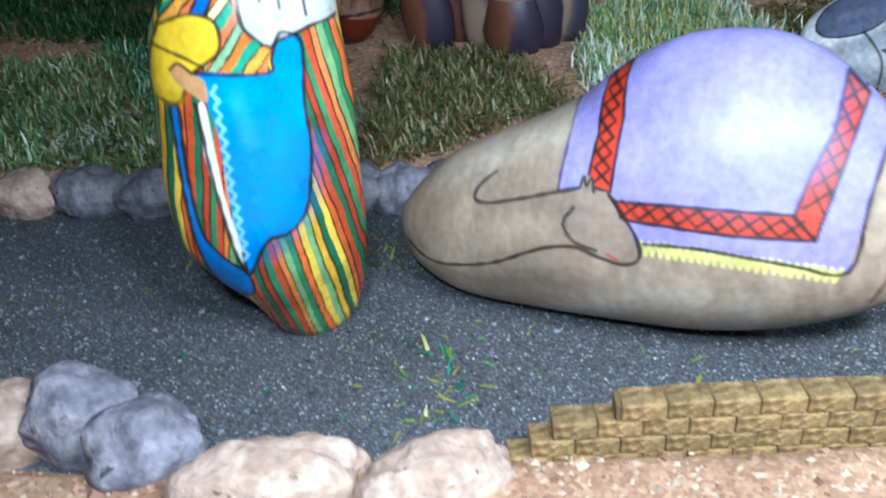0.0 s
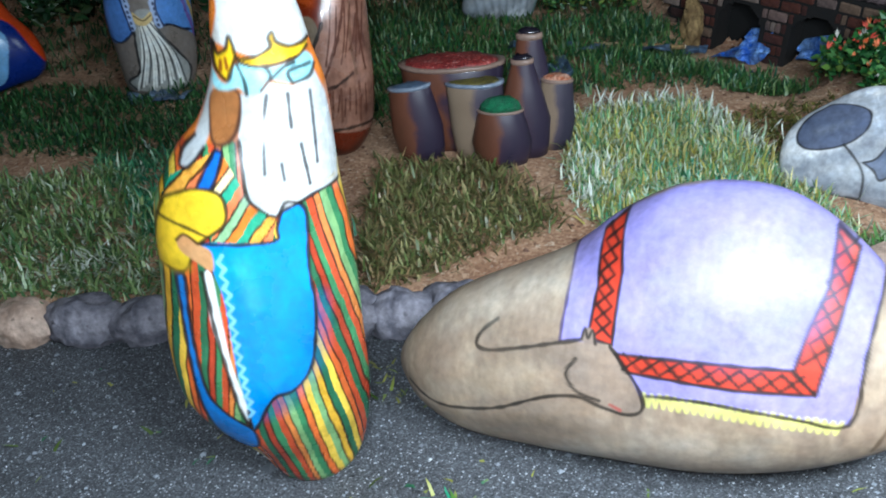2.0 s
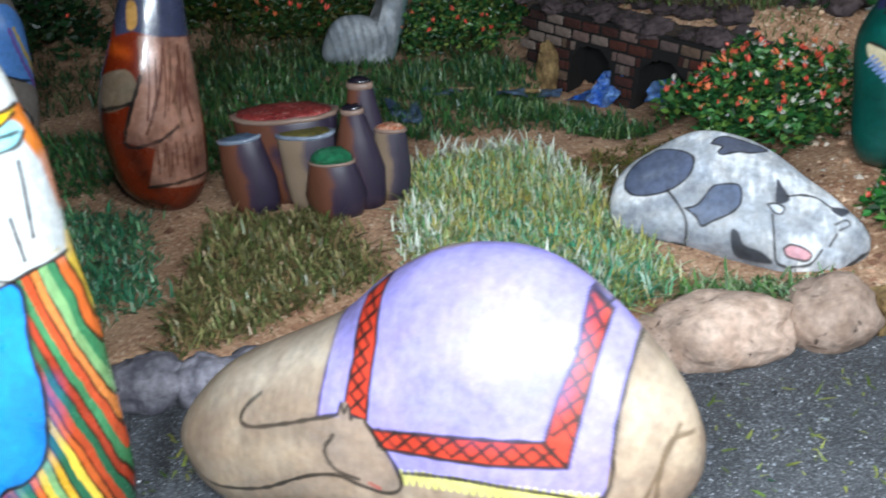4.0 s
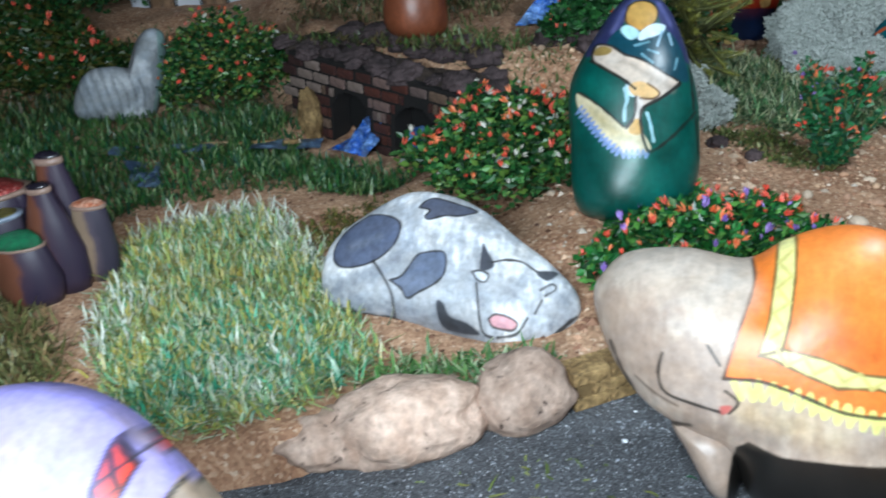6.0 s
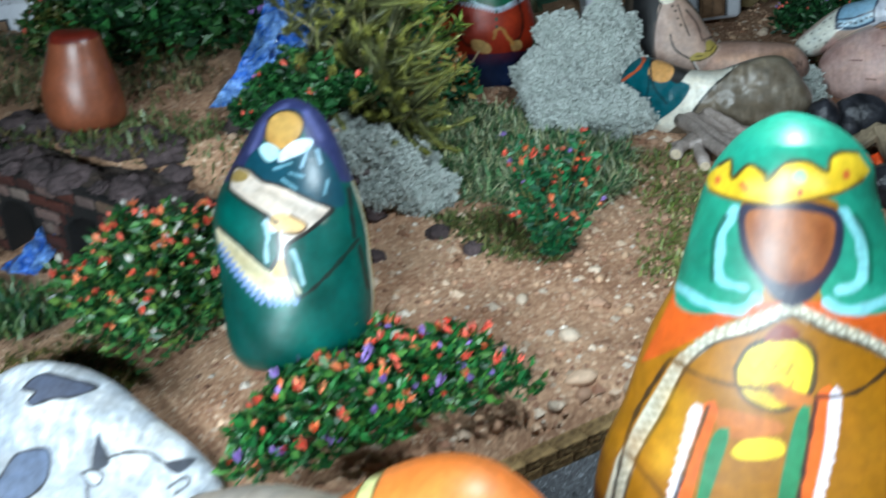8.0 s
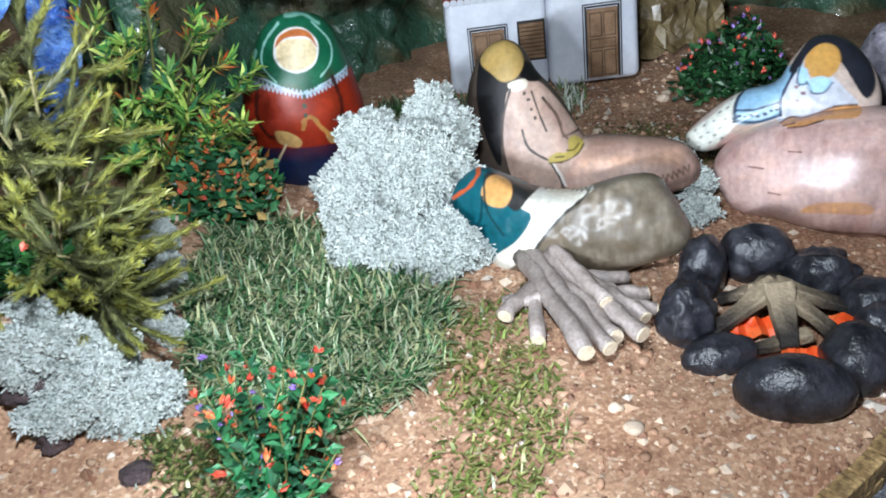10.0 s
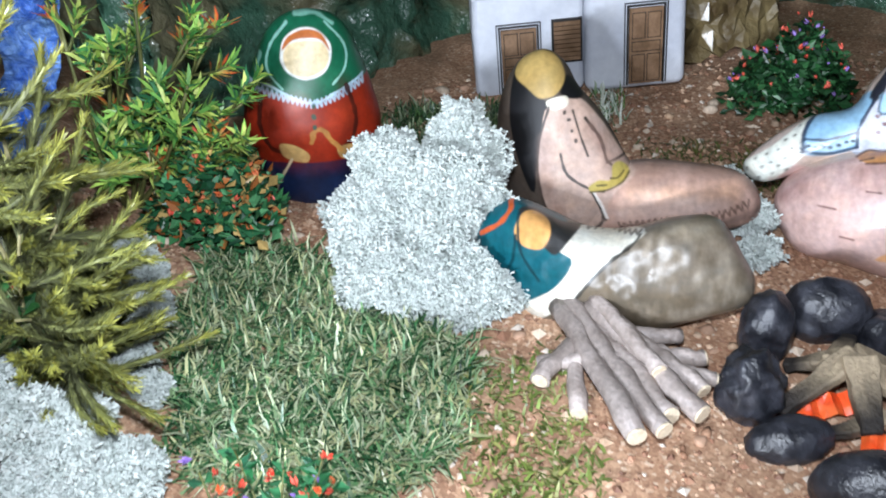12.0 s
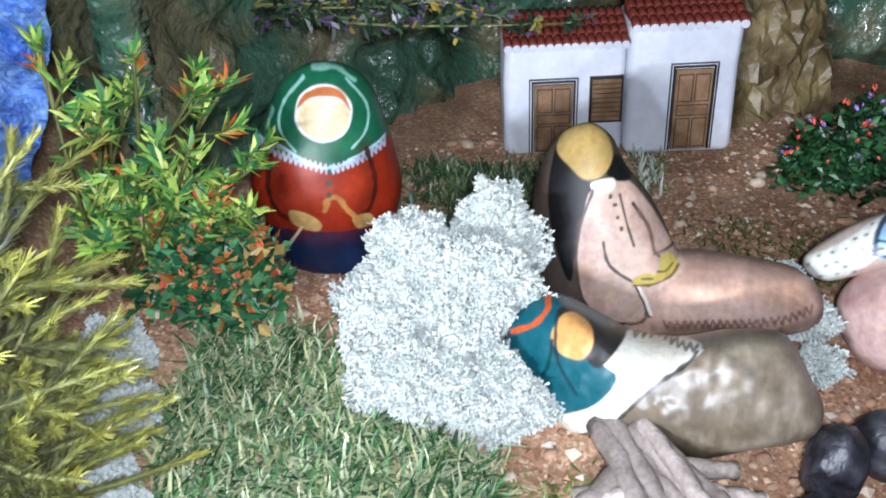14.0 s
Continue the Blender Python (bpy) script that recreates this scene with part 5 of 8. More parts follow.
painted_stone("rust_cloak_figurine", (-0.083, 0.780, 0.051), 21.0, 0.0, "#6a2410", [
    (0.030, 0.028, [(20, 235), (37, 235), (47, 215), (45, 177), (43, 141), (42, 104), (41, 60), (35, 23), (20, 1), (0, -4), (-21, 8), (-36, 28), (-41, 57), (-39, 93), (-31, 121), (-19, 146), (-3, 183), (9, 216)]),
], [
    ("patch", "#6a220c", [(-38, 149), (11, 150), (1, 117), (-20, 74), (-7, 53), (-13, 29), (28, 21), (22, -14), (-75, 9)]),
    ("patch", "#9c715f", [(3, 151), (41, 145), (42, 104), (35, 20), (4, 25), (-14, 31), (-3, 62), (-25, 70), (-2, 121)]),
    ("patch", "#33384f", [(2, 245), (67, 238), (44, 143), (19, 148), (0, 155), (-13, 152)]),
    ("fill", "#b08448", [(1, 176), (7, 175), (4, 159), (-3, 157)]),
    ("fill", "#7a6a58", [(-31, 121), (-11, 127), (-6, 113), (-13, 101), (-39, 95)]),
    ("line", "#1c1a18", 2.4, [(-2, 121), (-25, 70), (-2, 67), (18, 76)]),
    ("line", "#1c1a18", 2.4, [(-37, 96), (-13, 101)]),
    ("line", "#1c1a18", 2.4, [(-15, 29), (32, 28)]),
    ("line", "#7a5a48", 1.8, [(25, 143), (20, 104), (22, 75)]),
    ("wear", "#5c3a30", 0.8, [(3, 151), (41, 145), (42, 104), (35, 20), (4, 25), (-14, 31), (-3, 62), (-25, 70), (-2, 121)]),
    # pinkish highlight on the cloak, put into the colour
    ("wash", "#c09484", 7.2, 0.70, [(13, 141), (1, 99), (-10, 78)]),
    *[("line", "#5c382c", 0.9, [(8 + 4 * k, 140 - k % 3 * 8), (3 + 4 * k, 112 - k % 2 * 6), (-4 + 4.4 * k, 86 + k % 3 * 5)]) for k in range(8)],
    *[("line", "#5c382c", 0.9, [(-1 + 5 * k, 64 - k % 3 * 4), (-4 + 5.2 * k, 40 + k % 2 * 5)]) for k in range(7)],
    ("line", "#5c382c", 1.5, [(20, 142), (9, 106), (-7, 75)]),
    ("line", "#5c382c", 1.5, [(31, 139), (29, 106), (31, 77)]),
    ("line", "#6a4436", 1.5, [(6, 65), (4, 36)]),
    ("line", "#6a4436", 1.5, [(23, 68), (21, 33)]),
    ("wash", "#1c0a06", 9.6, 0.80, [(-22, 65), (-15, 39), (-9, 28)]),
    ("wash", "#1c0a06", 7.2, 0.80, [(-36, 95), (-39, 59), (-34, 31)]),
    ("wash", "#1c0a06", 8.4, 0.80, [(-16, 14), (5, 2), (27, 15)]),
    ("wash", "#b04a14", 8.4, 0.70, [(-18, 143), (-8, 139)]),
], "rust and pink cloaked painted stone figurine", "figurine", 440, 96, 0.26, 0.25, "egg", 0.8)

painted_stone("blue_shawl_figurine", (-0.317, 0.952, 0.070), 23.5, 0.0, "#6e6660", [
    (0.030, 0.030, [(21, 165), (49, 162), (61, 126), (61, 91), (58, 56), (57, 37), (48, 7), (30, -6), (0, -3), (-21, 6), (-25, 32), (-26, 51), (-28, 75), (-26, 104), (-11, 136)]),
], [
    ("fill", "#4a74b4", [(-36, 142), (-27, 102), (-30, 66), (-18, 61), (-4, 72), (-4, 88), (-7, 102), (-8, 124)]),
    ("fill", "#5180c0", [(20, 122), (20, 96), (22, 74), (34, 74), (48, 66), (60, 60), (64, 110), (50, 142)]),
    ("line", "#15161c", 2.0, [(-32, 68), (-18, 61), (-4, 72)]),
    ("line", "#15161c", 2.0, [(22, 74), (34, 74), (48, 66), (60, 62)]),
    ("fill", "#8f918d", [(2, 92), (17, 92), (16, 82), (22, 66), (35, 46), (46, 27), (41, 8), (15, 3), (-14, 10), (-21, 18), (-7, 29), (-5, 53), (-3, 71)]),
    *[("line", ("#d6d8d2", "#34363a", "#e0e2dc")[k % 3], 0.9 if k % 3 == 1 else 1.3, [(3 + 0.8 * k, 76 + k % 2 * 6), (-1 + 2.1 * k, 44 + k % 4), (-13 + 3.2 * k, 9 + k % 5 * 2)]) for k in range(17)],
    ("line", "#15161c", 1.9, [(-3, 76), (-5, 53), (-7, 29), (-20, 19), (-14, 10)]),
    ("line", "#15161c", 1.9, [(19, 76), (24, 64), (36, 45), (46, 26), (42, 10)]),
    ("line", "#9fb4d8", 4.6, [(-6, 106), (-5, 90), (-3, 76)]),
    ("line", "#9fb4d8", 4.6, [(21, 106), (20, 90), (23, 75)]),
    ("line", "#16234a", 1.4, [(-10, 106), (-8, 90), (-6, 74)]),
    ("line", "#16234a", 1.4, [(25, 106), (23, 90), (27, 75)]),
    *[("line", "#16234a", 1.8, [(-6 + 0.4 * k, 104 - 5.6 * k), (-5.6 + 0.4 * k, 103 - 5.6 * k)]) for k in range(6)],
    *[("line", "#16234a", 1.8, [(21 + 0.2 * k, 104 - 5.6 * k), (21.2 + 0.2 * k, 103 - 5.6 * k)]) for k in range(6)],
    ("fill", "#c4ab74", [(-1, 92), (7, 84), (17, 90), (17, 82), (9, 77), (0, 80)]),
    ("line", "#4a3a20", 0.9, [(0, 88), (8, 82), (17, 87)]),
    ("line", "#b79a3c", 2.2, [(53, 118), (57, 92), (61, 66)]),
    ("line", "#6a4a90", 2.6, [(49, 118), (52, 92), (58, 56)]),
], "grey painted stone figurine with blue shawl", "figurine", 440, 96, 0.3, 0.25, "egg", 0.8)

painted_stone("navy_figurine", (-0.440, 0.940, 0.065), 30.0, 8.0, "#0c2468", [
    (0.030, 0.030, [(-40, 139), (-16, 129), (-2, 101), (14, 77), (19, 49), (7, 33), (-17, 28), (-53, 23), (-80, 41), (-75, 93)]),
], [
    ("fill", "#b03a14", [(-27, 125), (0, 109), (25, 76), (22, 45), (9, 61), (-5, 90), (-27, 108)]),
    ("fill", "#6a9cc8", [(-45, 100), (-15, 83), (-18, 55), (-30, 32), (-64, 39)]),
], "dark blue painted stone figurine with red edge", "figurine", 160, 36, 0.28, 0.25, "pebble", 0.8)

painted_stone("grey_sheep_stone", (0.058, 1.099, 0.091), 15.7, 5.0, "#8a9096", [
    (0.028, 0.028, [(-36, 19), (-25, 44), (-9, 57), (14, 57), (33, 54), (44, 78), (60, 90), (75, 82), (70, 52), (56, 16), (40, -7), (0, -1), (-28, 6)]),
], [
    ("wear", "#b8bdc4", 1.5, [(-26, 122), (104, 102), (75, -26), (-59, 1)]),
    *[("wash", "#4e545a", 3.0, 0.7, [(-26 + 9 * k, 46 - k % 2 * 6), (-24 + 9 * k, 26), (-20 + 8 * k, 8 + k % 3 * 3)]) for k in range(8)],
    ("fill", "#7f9a98", [(69, 89), (82, 87), (72, 45), (47, -9), (40, -7), (58, 43)]),
], "rough grey white painted stone sheep in grass", "painted stone", 180, 40, 0.60, 0.25, "pebble", 0.8)

painted_stone("brown_jug", (0.415, 1.005, 0.158), -1.2, 0.0, "#74402a", [
    (0.030, 0.030, [(-25, 84), (-7, 84), (10, 79), (13, 59), (16, 32), (15, 8), (2, -1), (-20, -1), (-40, 5), (-48, 19), (-45, 45), (-34, 67)]),
], [
    # lit left and shaded right side of the jug, put into the colour
    ("wash", "#8c5038", 16.0, 0.60, [(-20, 70), (-24, 40), (-26, 15)]),
    ("wash", "#4a2416", 9.0, 0.70, [(8, 70), (12, 35), (4, 4)]),
    ("fill", "#5a1c12", [(-30, 90), (14, 86), (12, 76), (-30, 78)]),
], "brown glazed stone jug on the bank", "jug", 260, 60, 0.38, 0.25, "egg", 0.8)

painted_stone("headscarf_figurine", (0.828, 1.220, 0.066), -5.4, 0.0, "#8c2610", [
    (0.045, 0.045, [(12, 155), (30, 149), (42, 134), (50, 107), (55, 84), (58, 55), (48, 22), (42, -3), (18, -15), (-13, -10), (-38, 2), (-47, 31), (-54, 61), (-51, 84), (-44, 105), (-33, 126), (-21, 143), (-6, 153)]),
], [
    ("patch", "#10203f", [(-46, 44), (-29, 45), (-5, 43), (20, 41), (43, 36), (65, 5), (60, -72), (-77, -49), (-66, 23)]),
    ("patch", "#0e5a3e", [(-57, 169), (83, 155), (79, 97), (48, 100), (25, 97), (5, 93), (-14, 100), (-43, 107), (-67, 114)]),
    ("line", "#b9d4dc", 1.4, [(-43, 109), (-28, 108), (-12, 99), (5, 92), (25, 97), (47, 102)]),
    ("zig", "#a9c4d4", 1.1, 3.6, 2.7, [(-43, 107), (-14, 98), (5, 91), (25, 94), (48, 99)]),
    ("line", "#8fc4b4", 1.1, [(-5, 150), (-20, 136), (-26, 119), (-17, 105)]),
    ("line", "#8fc4b4", 1.1, [(24, 147), (36, 129), (34, 113), (22, 103)]),
    ("line", "#7fb8a4", 1.4, [(2, 154), (18, 153), (30, 144)]),
    ("line", "#7fb8a4", 1.4, [(-29, 129), (-35, 116)]),
    ("fill", "#dfe0dc", [(-14, 129), (-9, 140), (3, 146), (16, 144), (25, 133), (24, 122), (17, 113), (3, 110), (-9, 115), (-14, 122)]),
    ("fill", "#b4642c", [(-12, 132), (-6, 141), (8, 145), (20, 140), (24, 127), (17, 137), (-1, 139)]),
    ("fill", "#dcc79c", [(-12, 128), (-4, 137), (16, 136), (23, 126), (18, 116), (3, 112), (-9, 117)]),
    ("line", "#2a0f08", 2.7, [(-34, 101), (-40, 77), (-35, 59), (-28, 55)]),
    ("line", "#2a0f08", 2.7, [(32, 100), (36, 75), (30, 58), (23, 53)]),
    ("fill", "#c7a365", [(-27, 62), (-15, 60), (-6, 51), (-9, 44), (-21, 47), (-27, 52)]),
    ("fill", "#c7a365", [(17, 53), (29, 53), (32, 43), (20, 42)]),
    ("wash", "#3a0d06", 11.7, 0.70, [(-28, 110), (-34, 79), (-27, 58)]),
    ("wash", "#3a0d06", 11.7, 0.70, [(30, 101), (31, 72), (23, 50)]),
    ("wash", "#5a160a", 18.0, 0.60, [(-29, 47), (-5, 42), (24, 41)]),
    ("wash", "#b8401c", 18.0, 0.50, [(-8, 88), (-2, 71), (23, 79)]),
    ("line", "#a8763c", 3.1, [(-2, 62), (1, 70), (8, 70), (14, 60), (20, 51)]),
    ("line", "#0e4a3a", 3.0, [(4, 90), (4, 89)]),
    ("line", "#0e4a3a", 3.0, [(3, 82), (3, 81)]),
    ("line", "#0e4a3a", 3.0, [(2, 74), (2, 73)]),
    ("line", "#c8b490", 1.4, [(-20, 48), (-31, 30), (-39, 13)]),
], "rust dressed painted stone figurine with green headscarf", "figurine", 540, 120, 0.42, 0.25, "egg", 0.8)

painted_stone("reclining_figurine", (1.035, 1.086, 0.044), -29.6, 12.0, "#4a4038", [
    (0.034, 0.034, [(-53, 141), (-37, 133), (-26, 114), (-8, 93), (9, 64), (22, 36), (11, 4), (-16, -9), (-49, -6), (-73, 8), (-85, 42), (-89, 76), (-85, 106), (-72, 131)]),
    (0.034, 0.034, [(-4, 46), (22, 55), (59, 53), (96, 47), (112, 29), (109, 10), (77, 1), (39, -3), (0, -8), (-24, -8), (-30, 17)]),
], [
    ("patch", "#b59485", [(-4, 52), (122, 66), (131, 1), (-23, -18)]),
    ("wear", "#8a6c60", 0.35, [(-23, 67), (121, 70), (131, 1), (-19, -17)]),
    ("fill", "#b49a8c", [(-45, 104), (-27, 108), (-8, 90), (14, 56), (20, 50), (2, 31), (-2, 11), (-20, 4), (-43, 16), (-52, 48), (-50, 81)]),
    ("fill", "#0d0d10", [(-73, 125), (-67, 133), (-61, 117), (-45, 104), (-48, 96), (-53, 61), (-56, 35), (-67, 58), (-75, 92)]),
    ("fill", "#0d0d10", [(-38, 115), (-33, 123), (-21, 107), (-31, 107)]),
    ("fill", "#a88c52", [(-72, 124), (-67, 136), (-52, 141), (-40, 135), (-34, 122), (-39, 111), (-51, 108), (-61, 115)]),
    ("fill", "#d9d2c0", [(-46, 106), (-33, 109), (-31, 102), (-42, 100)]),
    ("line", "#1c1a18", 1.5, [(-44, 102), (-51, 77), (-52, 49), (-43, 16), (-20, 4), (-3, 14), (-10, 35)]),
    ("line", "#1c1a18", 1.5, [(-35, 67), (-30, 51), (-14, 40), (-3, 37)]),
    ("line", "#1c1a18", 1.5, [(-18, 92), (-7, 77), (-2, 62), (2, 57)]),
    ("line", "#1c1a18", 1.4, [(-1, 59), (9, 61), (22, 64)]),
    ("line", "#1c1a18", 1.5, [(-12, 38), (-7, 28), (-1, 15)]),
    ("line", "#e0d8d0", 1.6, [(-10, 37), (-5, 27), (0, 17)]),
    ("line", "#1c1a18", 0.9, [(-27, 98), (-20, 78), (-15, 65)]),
    # shirt sides and edges of the legs darker, shading put into the colour
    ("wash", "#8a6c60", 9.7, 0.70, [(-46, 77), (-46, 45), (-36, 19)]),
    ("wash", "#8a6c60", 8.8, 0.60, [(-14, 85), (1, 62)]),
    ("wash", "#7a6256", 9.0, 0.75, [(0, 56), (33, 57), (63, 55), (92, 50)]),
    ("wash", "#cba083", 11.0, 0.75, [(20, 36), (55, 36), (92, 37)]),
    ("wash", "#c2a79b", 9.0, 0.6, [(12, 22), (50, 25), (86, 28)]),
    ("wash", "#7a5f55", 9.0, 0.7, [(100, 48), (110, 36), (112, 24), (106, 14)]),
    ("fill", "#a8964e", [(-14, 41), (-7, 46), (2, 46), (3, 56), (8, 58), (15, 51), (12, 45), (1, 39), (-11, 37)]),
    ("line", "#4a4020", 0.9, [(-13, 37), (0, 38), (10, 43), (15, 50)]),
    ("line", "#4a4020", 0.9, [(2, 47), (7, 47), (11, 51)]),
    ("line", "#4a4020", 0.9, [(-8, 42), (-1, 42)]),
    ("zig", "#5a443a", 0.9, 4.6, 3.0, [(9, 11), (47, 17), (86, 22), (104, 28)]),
    # dark stroke along the underside of the legs, shade painted in
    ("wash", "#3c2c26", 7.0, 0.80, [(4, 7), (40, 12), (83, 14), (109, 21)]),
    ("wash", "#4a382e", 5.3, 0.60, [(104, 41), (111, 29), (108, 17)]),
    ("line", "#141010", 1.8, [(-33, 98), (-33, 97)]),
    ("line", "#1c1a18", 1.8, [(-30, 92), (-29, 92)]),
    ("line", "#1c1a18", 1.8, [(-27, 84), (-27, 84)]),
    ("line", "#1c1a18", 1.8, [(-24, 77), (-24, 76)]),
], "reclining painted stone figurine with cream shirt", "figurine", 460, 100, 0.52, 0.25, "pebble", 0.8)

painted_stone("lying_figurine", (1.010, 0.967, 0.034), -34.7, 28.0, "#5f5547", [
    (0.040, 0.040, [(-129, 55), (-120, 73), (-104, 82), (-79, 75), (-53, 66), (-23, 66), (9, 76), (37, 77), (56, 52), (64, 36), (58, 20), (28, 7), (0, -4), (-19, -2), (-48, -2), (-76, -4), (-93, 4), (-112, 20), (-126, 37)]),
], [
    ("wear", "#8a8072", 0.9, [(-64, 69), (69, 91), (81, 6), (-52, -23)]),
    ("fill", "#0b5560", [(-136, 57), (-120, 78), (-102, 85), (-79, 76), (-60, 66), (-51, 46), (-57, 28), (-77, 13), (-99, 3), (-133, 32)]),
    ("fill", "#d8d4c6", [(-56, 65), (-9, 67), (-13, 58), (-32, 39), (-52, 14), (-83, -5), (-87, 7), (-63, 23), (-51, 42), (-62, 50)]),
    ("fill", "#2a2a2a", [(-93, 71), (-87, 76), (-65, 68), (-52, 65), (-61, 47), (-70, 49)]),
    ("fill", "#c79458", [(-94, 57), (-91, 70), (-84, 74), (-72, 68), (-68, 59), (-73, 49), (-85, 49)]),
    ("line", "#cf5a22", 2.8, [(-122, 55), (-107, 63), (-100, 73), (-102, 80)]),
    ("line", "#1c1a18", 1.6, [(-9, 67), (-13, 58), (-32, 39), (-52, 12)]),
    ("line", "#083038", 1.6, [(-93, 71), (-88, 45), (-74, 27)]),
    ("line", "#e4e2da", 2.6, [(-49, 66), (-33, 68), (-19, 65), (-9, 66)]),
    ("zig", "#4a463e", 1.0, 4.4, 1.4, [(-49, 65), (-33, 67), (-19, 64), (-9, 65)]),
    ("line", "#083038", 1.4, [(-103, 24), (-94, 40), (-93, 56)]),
    # dark underside and edges, pale patch on top: shade and highlight painted in
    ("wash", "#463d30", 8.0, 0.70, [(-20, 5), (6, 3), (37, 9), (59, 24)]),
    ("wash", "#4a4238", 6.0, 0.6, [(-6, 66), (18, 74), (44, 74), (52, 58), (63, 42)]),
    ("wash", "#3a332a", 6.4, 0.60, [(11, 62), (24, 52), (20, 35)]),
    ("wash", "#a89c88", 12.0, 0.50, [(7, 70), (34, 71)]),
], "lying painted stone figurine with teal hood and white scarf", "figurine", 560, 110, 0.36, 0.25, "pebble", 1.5)

